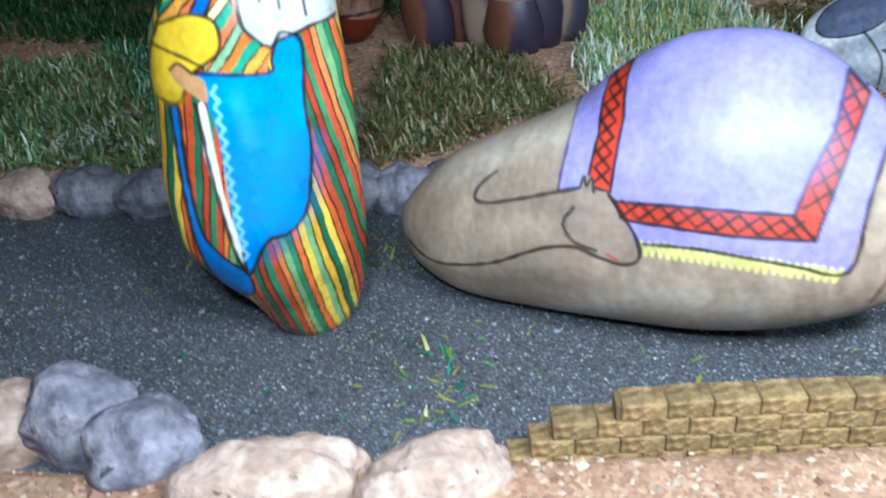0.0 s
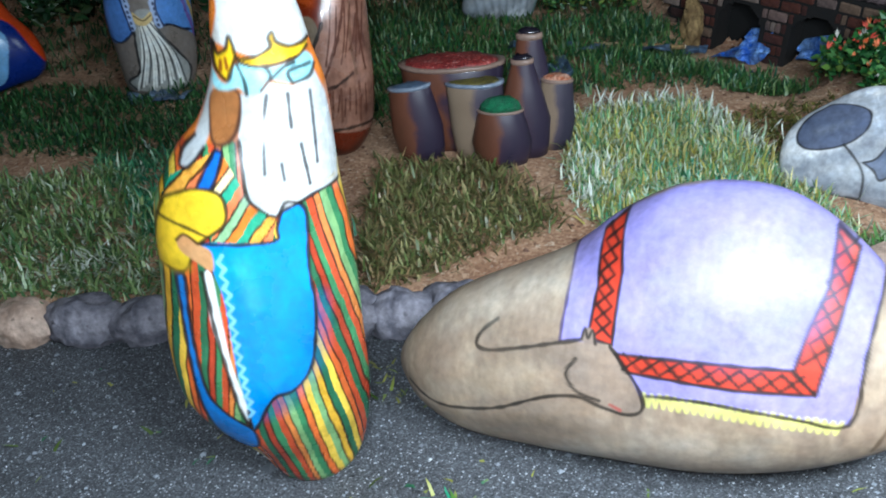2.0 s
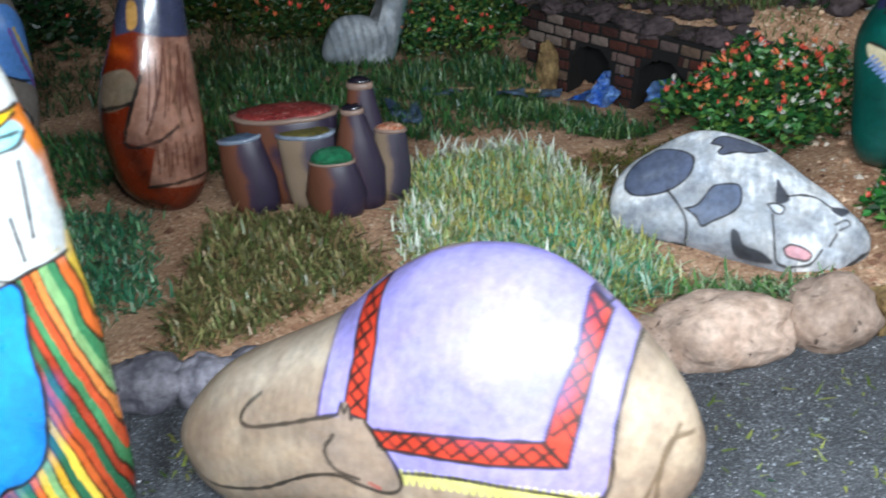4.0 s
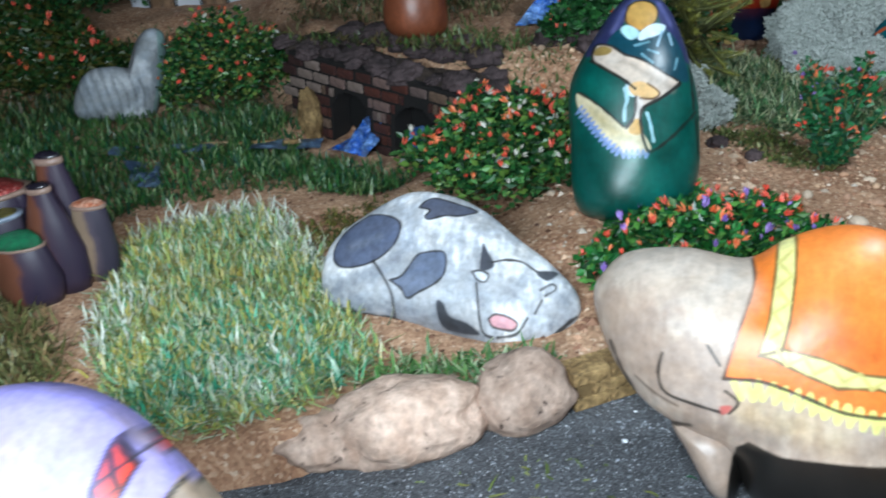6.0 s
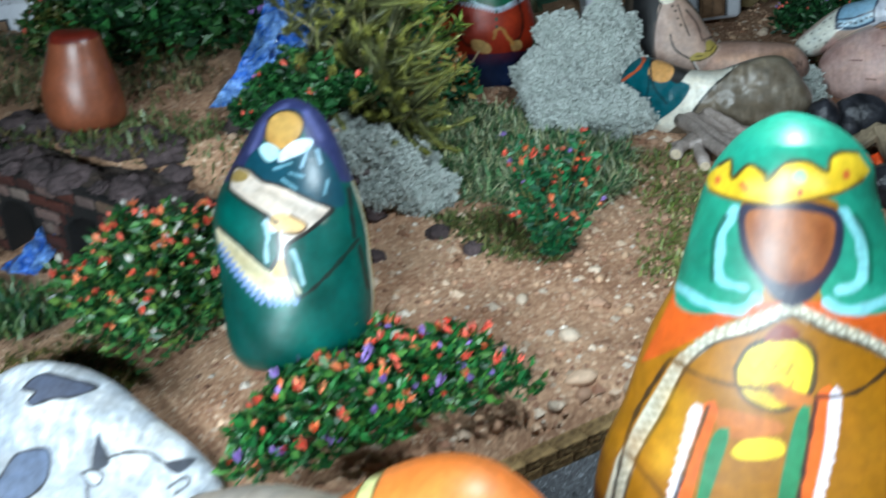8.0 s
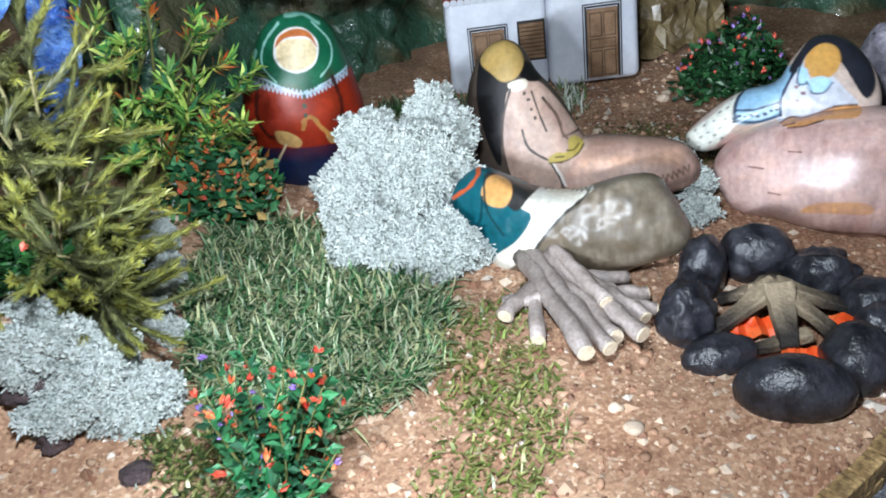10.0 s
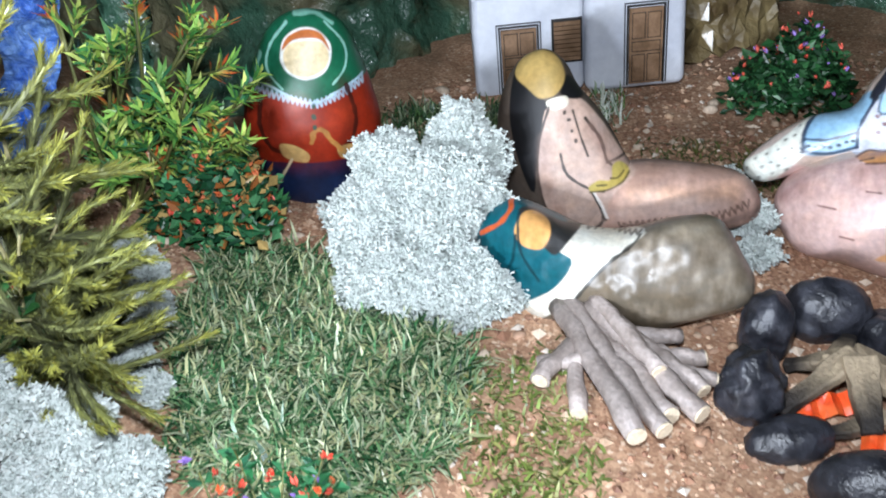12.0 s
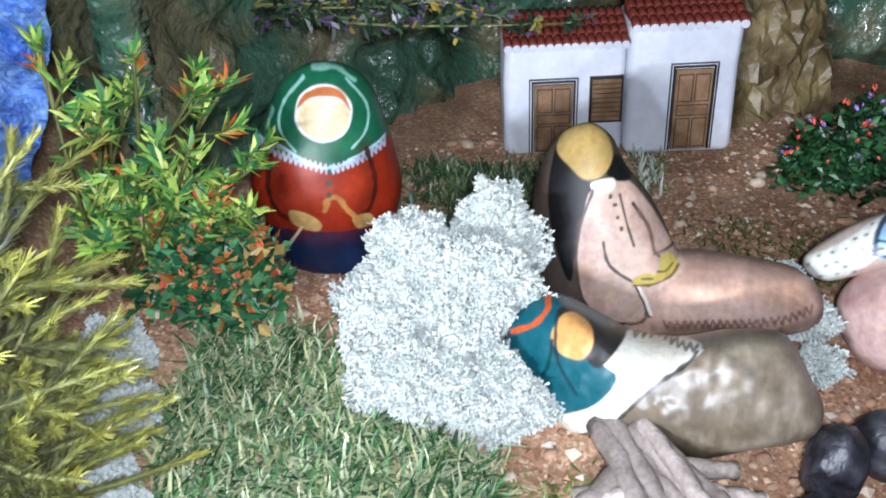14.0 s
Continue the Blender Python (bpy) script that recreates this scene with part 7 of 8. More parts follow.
PEWTER_RIM = material("bluish_rim", "#8a94a4", 0.35, "#6a7688", 90, 400, 0.1, coat=0.3)
OLIVE_GRAINS = material("olive_grains", "#4e4a22", 0.6, "#6e642c", 240, 700, 0.9, 0.002, spread=0.4)
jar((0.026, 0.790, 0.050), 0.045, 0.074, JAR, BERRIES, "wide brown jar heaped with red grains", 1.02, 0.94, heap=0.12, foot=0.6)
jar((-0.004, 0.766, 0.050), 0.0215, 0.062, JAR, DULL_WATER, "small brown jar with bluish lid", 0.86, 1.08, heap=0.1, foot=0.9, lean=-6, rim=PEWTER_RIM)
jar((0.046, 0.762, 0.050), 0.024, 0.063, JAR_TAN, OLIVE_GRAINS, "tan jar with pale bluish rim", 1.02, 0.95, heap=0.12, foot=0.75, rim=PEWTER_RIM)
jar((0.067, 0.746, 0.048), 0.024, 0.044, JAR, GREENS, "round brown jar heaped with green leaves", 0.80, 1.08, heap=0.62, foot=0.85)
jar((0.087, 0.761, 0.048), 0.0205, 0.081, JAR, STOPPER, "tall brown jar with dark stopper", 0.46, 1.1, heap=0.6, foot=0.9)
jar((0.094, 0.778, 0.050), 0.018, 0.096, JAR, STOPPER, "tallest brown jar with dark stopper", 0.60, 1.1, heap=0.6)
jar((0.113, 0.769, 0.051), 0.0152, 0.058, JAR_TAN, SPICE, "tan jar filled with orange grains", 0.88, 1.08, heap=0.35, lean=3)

# ---- lawns ----
LAWN = [(0.163, 0.575), (0.124, 0.696), (0.132, 0.815), (0.22, 0.835), (0.255, 0.80), (0.287, 0.715), (0.32, 0.622), (0.273, 0.582), (0.22, 0.575)]
grass("white_tipped_grass", LAWN, 14500, 0.0155, 40, ["#c2b45e", "#a2ac56", "#6a9a64", "#5a9a74", "#cabc70", "#8cba88", "#a8b878"], "#dfe4d4", "yellow green grass with white tips", 31, 0.0007, 0.26)
grass("ochre_grass", [(0.16, 0.62), (0.14, 0.74), (0.20, 0.76), (0.26, 0.70), (0.25, 0.63)], 700, 0.014, 42, ["#b8aa5c", "#a89e4e", "#c4b878"], "#d8d0a0", "yellow ochre blades in the grass", 131, 0.0011, 0.1)
grass("dry_grass", [(-0.042, 0.627), (-0.04, 0.75), (0.065, 0.74), (0.112, 0.645), (0.012, 0.587), (-0.034, 0.568)], 4200, 0.014, 35, ["#66663c", "#545432", "#7c7a4c", "#8a7250", "#586838"], "#b0a878", "dry olive brown grass", 32, 0.0009, 0.15)
grass("left_grass", [(-0.5, 0.585), (-0.48, 0.752), (-0.27, 0.77), (-0.202, 0.629), (-0.09, 0.60), (-0.10, 0.565)], 7000, 0.014, 40, ["#5c8046", "#789058", "#4a6e44", "#94a46c", "#6c804c"], "#dfe4d2", "green grass with some white blades", 33, 0.0009, 0.18)
grass("back_grass", [(-0.55, 0.83), (-0.5, 0.98), (-0.361, 0.96), (-0.1, 0.93), (-0.12, 0.83), (-0.23, 0.79)], 6000, 0.014, 40, ["#244a2a", "#33602f", "#3d6a3a", "#1d3d24"], "#7a9a6a", "dark green grass", 34, 0.0009, 0.1)
grass("jar_grass", [(-0.1, 0.84), (-0.12, 1.10), (0.06, 1.10), (0.20, 1.06), (0.225, 0.985), (0.27, 0.93), (0.335, 0.885), (0.335, 0.85), (0.20, 0.885), (0.131, 0.87), (0.06, 0.83)], 9500, 0.015, 45, ["#2d5a30", "#3a6a34", "#4a6a38", "#24503a", "#5a7040"], "#9ab080", "green grass behind the jars", 35, 0.0009, 0.12)
grass("green_grass", [(0.694, 0.93), (0.70, 1.054), (0.74, 1.15), (0.80, 1.12), (0.85, 1.03), (0.882, 0.98), (0.85, 0.90), (0.77, 0.87)], 12500, 0.0185, 22, ["#2a5832", "#3a6a40", "#4e7e50", "#648c5c", "#1f4428", "#7e9a6c", "#b4b688", "#a8ac7c"], "#d4d8b4", "cut green grass clippings", 36, 0.0009, 0.3)
grass("strip_grass", [(0.30, 0.60), (0.33, 0.615), (0.44, 0.598), (0.40, 0.575), (0.33, 0.585)], 500, 0.014, 30, ["#3f6a34", "#5a8044"], "#b8c0a0", "short green grass beside the stones", 37)
grass("mossy_tuft", [(0.92, 1.22), (0.93, 1.28), (1.02, 1.27), (1.0, 1.22)], 900, 0.014, 35, ["#2f4a2a", "#4a6038", "#6a7a50"], "#a0a880", "dark green tufts before the house", 38)
grass("mossy_tuft", [(1.10, 1.09), (1.12, 1.20), (1.24, 1.15), (1.2, 1.08)], 700, 0.008, 30, ["#5a6030", "#4a5028"], "#7a7a48", "thin olive moss on soil", 39)
grass("sparse_grass", [(0.78, 0.76), (0.84, 0.83), (0.87, 0.97), (0.94, 0.96), (0.91, 0.82), (0.84, 0.75)], 1700, 0.008, 22, ["#6a7a3a", "#5a6a30", "#8a8a50"], "#a0a070", "sparse yellowish grass on soil", 40)
grass("path_straws", [(-0.1, 0.34), (0.5, 0.36), (0.6, 0.5), (0.3, 0.53), (-0.2, 0.53), (-0.3, 0.4)], 420, 0.010, 4, ["#5a7030", "#8a8a3a", "#2f6a4a"], "#9a9a50", "loose grass clippings on the path", 41)
grass("cow_grass", [(0.26, 0.80), (0.30, 0.70), (0.36, 0.70), (0.42, 0.76), (0.36, 0.83)], 1900, 0.008, 30, ["#5a5a2c", "#6a6430", "#4a5028"], "#7a7440", "thin olive moss behind the cow", 42)

grass("path_moss", [(-0.02, 0.47), (-0.01, 0.53), (0.03, 0.52), (0.03, 0.46)], 200, 0.009, 5, ["#7a8a3a", "#5a7a34", "#8a8a3a"], "#9a9a50", "yellow green wisps on the path", 141)
grass("path_moss", [(0.0, 0.31), (0.0, 0.37), (0.05, 0.40), (0.06, 0.32)], 210, 0.010, 6, ["#5a8a3a", "#1f7a5a", "#8a8a3a", "#2f7a4a"], "#9a9a50", "yellow green wisps on the path", 142)
grass("path_moss", [(0.28, 0.42), (0.29, 0.52), (0.46, 0.53), (0.42, 0.42)], 330, 0.009, 4, ["#6a7a3a", "#5a6a34"], "#9a9a50", "yellow green wisps on the path", 143)
WHITE_BLADES = ["#d8dccb", "#c9d0bc", "#b8c4a4", "#e0e4da"]
grass("white_straws", [(0.13, 0.80), (0.14, 0.835), (0.2, 0.85), (0.25, 0.835), (0.24, 0.81), (0.19, 0.83)], 210, 0.018, 52, WHITE_BLADES, "#e8ece4", "white tipped straws edging the grass", 43, 0.0009, 0.6)
grass("white_straws", [(0.235, 0.80), (0.255, 0.82), (0.29, 0.74), (0.275, 0.72)], 190, 0.018, 52, WHITE_BLADES, "#e8ece4", "white tipped straws edging the grass", 44, 0.0009, 0.6)
grass("white_straws", [(0.12, 0.66), (0.125, 0.74), (0.155, 0.73), (0.15, 0.66)], 230, 0.018, 50, WHITE_BLADES, "#e8ece4", "white tipped straws in the grass", 45, 0.0009, 0.6)
grass("white_straws", [(0.20, 0.585), (0.21, 0.64), (0.27, 0.63), (0.26, 0.585)], 230, 0.017, 50, WHITE_BLADES, "#e8ece4", "white tipped straws in the grass", 46, 0.0009, 0.6)
grass("white_straws", [(-0.30, 0.60), (-0.28, 0.64), (-0.22, 0.625), (-0.23, 0.595)], 120, 0.015, 20, WHITE_BLADES, "#e8ece4", "white straws lying on the grass", 47, 0.0012, 0.6)
grass("teal_grass", [(0.15, 0.58), (0.20, 0.72), (0.26, 0.68), (0.30, 0.60)], 1700, 0.015, 45, ["#3f9070", "#4aa07e", "#70b48c"], "#d0e0cc", "blue green blades in the grass", 48, 0.0012, 0.25)
grass("bank_tufts", [(0.34, 1.03), (0.40, 1.06), (0.50, 0.98), (0.55, 0.93), (0.50, 0.90), (0.44, 0.94)], 700, 0.013, 45, ["#3f5a2c", "#54683a", "#6a7a4a"], "#a0a878", "thin green tufts on the bank", 49)
grass("far_grass", [(-0.7, 1.0), (-0.7, 1.3), (0.2, 1.25), (0.25, 1.08), (0.0, 1.09), (-0.3, 1.0)], 5000, 0.016, 45, ["#1f4028", "#2c5230", "#3a5a34"], "#6a8a5a", "dark green grass on the far slope", 50)

grass("teal_lawn", [(-0.32, 0.80), (-0.105, 0.775), (-0.055, 0.625), (-0.11, 0.615), (-0.20, 0.63), (-0.28, 0.74)], 3800, 0.013, 42, ["#3a7a5c", "#468a64", "#346a48", "#6a9c6a"], "#c4d6bc", "blue green grass patch beside the dry grass", 132, 0.0009, 0.12)
grass("slope_grass", [(-0.16, 1.09), (-0.12, 1.24), (0.10, 1.24), (0.12, 1.12), (0.05, 1.09)], 3500, 0.015, 45, ["#24402a", "#2c5230", "#4a5a34", "#5a4a2c"], "#7a8a5a", "dark grass on the far slope", 133)

grass("soil_moss", [(0.655, 0.895), (0.72, 0.89), (0.735, 0.80), (0.68, 0.82)], 1100, 0.007, 25, ["#4a5a2c", "#5a6a34", "#3a4a28", "#7a7a48"], "#8a8a58", "thin olive moss on the soil", 134)

grass("bridge_tufts", [(0.262, 1.072), (0.30, 1.09), (0.47, 0.92), (0.448, 0.888)], 480, 0.012, 40, ["#3f5a2c", "#54683a", "#4a4a2c", "#6a5a3c"], "#8a8a58", "thin green and dry tufts on the bridge", 135, 0.0009, 0.2, 0.157)
grass("bridge_grass", [(0.18, 1.09), (0.225, 1.075), (0.258, 1.03), (0.272, 0.965), (0.30, 0.945), (0.345, 0.925), (0.365, 0.885), (0.33, 0.85), (0.26, 0.90), (0.20, 0.97)], 3000, 0.014, 45, ["#2d5a30", "#3a6a34", "#4a6a38", "#24503a", "#5a7040"], "#9ab080", "green grass before the bridge", 136, 0.0009, 0.12)
grass("slope_tufts", [(0.28, 1.12), (0.26, 1.30), (0.52, 1.22), (0.50, 1.04), (0.40, 1.08)], 2200, 0.014, 40, ["#3f4a2c", "#54583a", "#5a4a30", "#2f4a2a", "#6a6a4a"], "#8a8a60", "patchy dry grass on the slope behind the bridge", 137)
grass("white_straws", [(1.10, 1.235), (1.125, 1.31), (1.15, 1.305), (1.13, 1.24)], 120, 0.020, 58, ["#3f6a34", "#5a8044", "#d8dccb", "#c9d0bc"], "#e8ece4", "white tipped straws before the house", 144, 0.0011, 0.5)
grass("mossy_tuft", [(0.90, 1.27), (0.92, 1.33), (1.03, 1.31), (1.02, 1.27)], 1100, 0.015, 40, ["#24422a", "#35562f", "#4a6a3c"], "#a8b090", "dark green tufts beside the house wall", 145)

# ---- flowering plants ----
GREEN = ["#1d4a24", "#2a5c2c", "#163a1e", "#3a6a38"]


def gz(x, y):
    return float(ground_z(x, y)) - 0.002


bush("red_flower_bush", (0.447, 0.820, gz(0.447, 0.820)), (0.078, 0.064, 0.072), 4600, 0.0082, ["#1d4a24", "#2a5c2c", "#163a1e", "#4a7a40", "#5a7a34"], [(BLOSSOM_RED, 84, 0.005), (BLOSSOM_ORANGE, 44, 0.005), (BLOSSOM_WHITE, 44, 0.0046)], "green bush with red and pale blossoms", 51)
bush("red_flower_bush", (0.19, 1.10, gz(0.19, 1.10)), (0.075, 0.06, 0.095), 5200, 0.0065, ["#1d4a24", "#2a5c2c", "#163a1e", "#4a7238", "#6a7a3a"], [(BLOSSOM_RED, 46, 0.0045), (BLOSSOM_ORANGE, 14, 0.005), (BLOSSOM_WHITE, 10, 0.004)], "green bush with red blossoms by the bridge", 52)
bush("mixed_flower_bush", (0.556, 0.670, gz(0.556, 0.66)), (0.085, 0.055, 0.045), 3400, 0.0085, ["#1d5a2c", "#2a6c30", "#16401e", "#4a7a34"], [(BLOSSOM_RED, 66, 0.0056), (BLOSSOM_ORANGE, 40, 0.0056), (BLOSSOM_PURPLE, 40, 0.005)], "low bush with red orange and purple blossoms", 53)
fan_bush("mixed_flower_bush", (0.733, 0.804, gz(0.733, 0.804)), (0.013, 0.012), 0.100, 0.040, 34, 0.0085, ["#1d5a34", "#2a6c40", "#235038", "#3a7a50"], [(BLOSSOM_RED, 52, 0.0042), (BLOSSOM_ORANGE, 30, 0.0042), (BLOSSOM_PURPLE, 26, 0.0038)], "upright small bush with red and purple blossoms", 54)
bush("orange_berry_bush", (0.742, 1.165, gz(0.742, 1.165)), (0.047, 0.05, 0.070), 1500, 0.0115, ["#1f5236", "#2a6640", "#3a7848", "#245a38", "#5a9a68", "#b8703a", "#c8a868"], [(BLOSSOM_ORANGE, 40, 0.0045), (BLOSSOM_RED, 16, 0.004)], "dark green bush with orange tips", 55)
bush("red_flower_bush", (1.288, 1.21, gz(1.288, 1.21)), (0.052, 0.048, 0.074), 1700, 0.011, ["#173d20", "#214c28", "#12301a", "#2f5a34"], [(BLOSSOM_RED, 52, 0.0044), (BLOSSOM_PURPLE, 36, 0.0042)], "bush with red and purple blossoms beside the house", 56)
bush("red_flower_bush", (-0.03, 1.30, gz(-0.03, 1.30)), (0.10, 0.06, 0.12), 3400, 0.009, ["#163a1e", "#22481f", "#3a4a22"], [(BLOSSOM_RED, 34, 0.006)], "dark bush with red blossoms", 57)
bush("red_flower_bush", (-0.42, 1.18, gz(-0.42, 1.18)), (0.14, 0.08, 0.13), 2600, 0.014, ["#12301a", "#1c3c1f", "#2a3c1e"], [(BLOSSOM_RED, 14, 0.006)], "tall dark green bush by the wall", 58)
bush("red_flower_bush", (0.575, 0.965, gz(0.575, 0.965)), (0.06, 0.035, 0.05), 2200, 0.010, GREEN, [(BLOSSOM_RED, 24, 0.005), (BLOSSOM_WHITE, 6, 0.004)], "small bush with red blossoms by the waterfall", 59)
bush("purple_flower_bush", (0.553, 1.15, 0.15), (0.055, 0.04, 0.14), 1700, 0.013, ["#163a1e", "#22481f"], [(BLOSSOM_PURPLE, 46, 0.0075)], "dark bush with purple blossoms by the waterfall", 60)

for k, (x, y, w, h) in enumerate(((-0.25, 1.30, 0.12, 0.12), (-0.62, 1.25, 0.14, 0.15), (0.0, 1.19, 0.075, 0.075), (-0.08, 1.25, 0.08, 0.085), (-0.12, 1.22, 0.07, 0.08), (0.40, 1.23, 0.07, 0.09))):
    bush("dark_bush", (x, y, gz(x, y)), (w, w * 0.6, h), 3600, 0.009, ["#1a3a1c", "#27481f", "#3a4a22", "#4a4a20"], [(BLOSSOM_RED, 26, 0.006), (BLOSSOM_ORANGE, 8, 0.005)], "dark olive bush with scattered red blossoms", 161 + k)
bush("dark_bush", (0.46, 1.16, gz(0.46, 1.16)), (0.06, 0.05, 0.12), 1700, 0.013, ["#12301a", "#1f4420", "#2a5a2c"], [(BLOSSOM_RED, 8, 0.005), (BLOSSOM_PURPLE, 6, 0.006)], "dark green bush beside the waterfall", 170)

# ---- lichens ----
lichen("white_lichen", [(x, y, float(ground_z(x, y)) + 0.004, a, b, c) for x, y, a, b, c in ((0.634, 0.928, 0.032, 0.028, 0.024), (0.660, 0.918, 0.027, 0.022, 0.020), (0.612, 0.932, 0.024, 0.022, 0.022), (0.620, 0.910, 0.028, 0.020, 0.015), (0.609, 0.966, 0.016, 0.018, 0.013), (0.599, 1.004, 0.014, 0.018, 0.012), (0.597, 1.044, 0.017, 0.020, 0.014))], "clump of white reindeer moss on the bank", 61, 16000)
lichen("white_lichen", [(0.853, 1.085, 0.093, 0.037, 0.033, 0.038), (0.902, 1.075, 0.105, 0.040, 0.034, 0.047), (0.895, 1.02, 0.062, 0.037, 0.029, 0.028), (0.857, 1.045, 0.066, 0.036, 0.028, 0.028), (0.922, 1.088, 0.145, 0.019, 0.018, 0.026), (0.864, 1.084, 0.136, 0.025, 0.020, 0.026), (0.838, 1.072, 0.108, 0.020, 0.018, 0.020)], "large clump of white reindeer moss", 62)
lichen("white_lichen", [(1.116, 1.005, 0.044, 0.014, 0.014, 0.010), (1.132, 1.042, 0.052, 0.017, 0.018, 0.015), (1.13, 1.072, 0.060, 0.017, 0.018, 0.018)], "small tuft of white reindeer moss", 63)
lichen("white_lichen", [(0.666, 1.012, 0.076, 0.017, 0.018, 0.014), (0.686, 1.052, 0.084, 0.013, 0.015, 0.012), (0.676, 1.095, 0.094, 0.019, 0.018, 0.022), (0.650, 1.065, 0.090, 0.018, 0.020, 0.020), (0.682, 0.985, 0.071, 0.010, 0.012, 0.009)], "small tuft of white reindeer moss by the shrub", 64, 20000)


# ---- conifer sprigs ----
def sprig(name, at, stems, plumes, plume, needle, per, label, seed, tones, spread=0.4, stem_tone=None, wide=0.00075):
    """A feathery shrub: stems with soft plumes to both sides, closely set with needles. stems: where each stem ends, from the foot."""
    rng = np.random.default_rng(seed)
    root = base(name, pose(*at), label, "shrub")
    bm = bmesh.new()
    V, C = [], []
    table = np.array([rgb(t) for t in tones])
    t = np.linspace(0, 1, 12)
    for ex, ey, ez in stems:
        path = np.c_[ex * t ** 1.4, ey * t ** 1.4, ez * (1.2 * t - 0.2 * t ** 3)] + np.sin(np.pi * t)[:, None] * rng.normal(0, 0.006, 3)
        tube(bm, [tuple(p) for p in path], list(np.linspace(0.0019, 0.0007, 12)), 6)
        side = np.cross((ex, ey, ez), rng.normal(0, 1, 3))
        side /= np.linalg.norm(side)
        shoots = [(path[-1], path[-1] - path[-2])]
        for k in range(plumes):
            u = 0.12 + 0.85 * (k + rng.uniform(0, 0.7)) / plumes
            p = np.array([np.interp(u, t, path[:, a]) for a in range(3)])
            i = min(int(u * 11), 10)
            ax = path[i + 1] - path[i]
            ax /= np.linalg.norm(ax)
            shoots.append((p, ax + side * (1 if k % 2 else -1) * rng.uniform(0.5, 1.0) + rng.normal(0, 0.3, 3)))
        for p0, d0 in shoots:
            d0 = d0 / np.linalg.norm(d0)
            ln = plume * rng.uniform(0.6, 1.3)
            bend = rng.normal(0, 0.18, 3) + (0, 0, 0.12)
            q = p0 + np.outer(t, d0 * ln) + np.outer(t ** 2, bend * ln)
            tube(bm, [tuple(x) for x in q[::3]], [0.0008, 0.0007, 0.0005, 0.0004], 5)
            u = rng.uniform(0.02, 1, per)
            p = np.c_[[np.interp(u, t, q[:, k]) for k in range(3)]].T
            d = rng.normal(0, spread, (per, 3)) + d0
            d /= np.linalg.norm(d, axis=1)[:, None]
            w = np.cross(d, rng.normal(0, 1, (per, 3)))
            w = w / np.linalg.norm(w, axis=1)[:, None] * wide
            nl = (needle * rng.uniform(0.6, 1.3, per) * (1.1 - 0.45 * u))[:, None]
            V.append(np.stack([p - w * 0.6, p + w * 0.6, p + d * nl * 0.7 + w, p + d * nl], axis=1).reshape(-1, 3))
            tone = np.clip(u ** 1.3 * 0.95 + rng.normal(0, 0.13, per), 0, 0.999) * len(tones)
            C.append(np.repeat(table[tone.astype(int)] * rng.uniform(0.72, 1.25, (per, 1)), 4, axis=0))
    part("stem", bm, stem_tone or STEM, root)
    v = np.concatenate(V)
    under(shape("foliage", v, np.arange(len(v)).reshape(-1, 4), LEAF, np.concatenate(C), soft=False), root)
    return root


PALE_STEM = material("pale_stem", "#7a7450", 0.7, "#938c62", 100, 500, 0.3)
PLUME = material("plume", "#6a6e42", 0.8, "#80844a", 90, 600, 0.6, 0.002, spread=0.35)


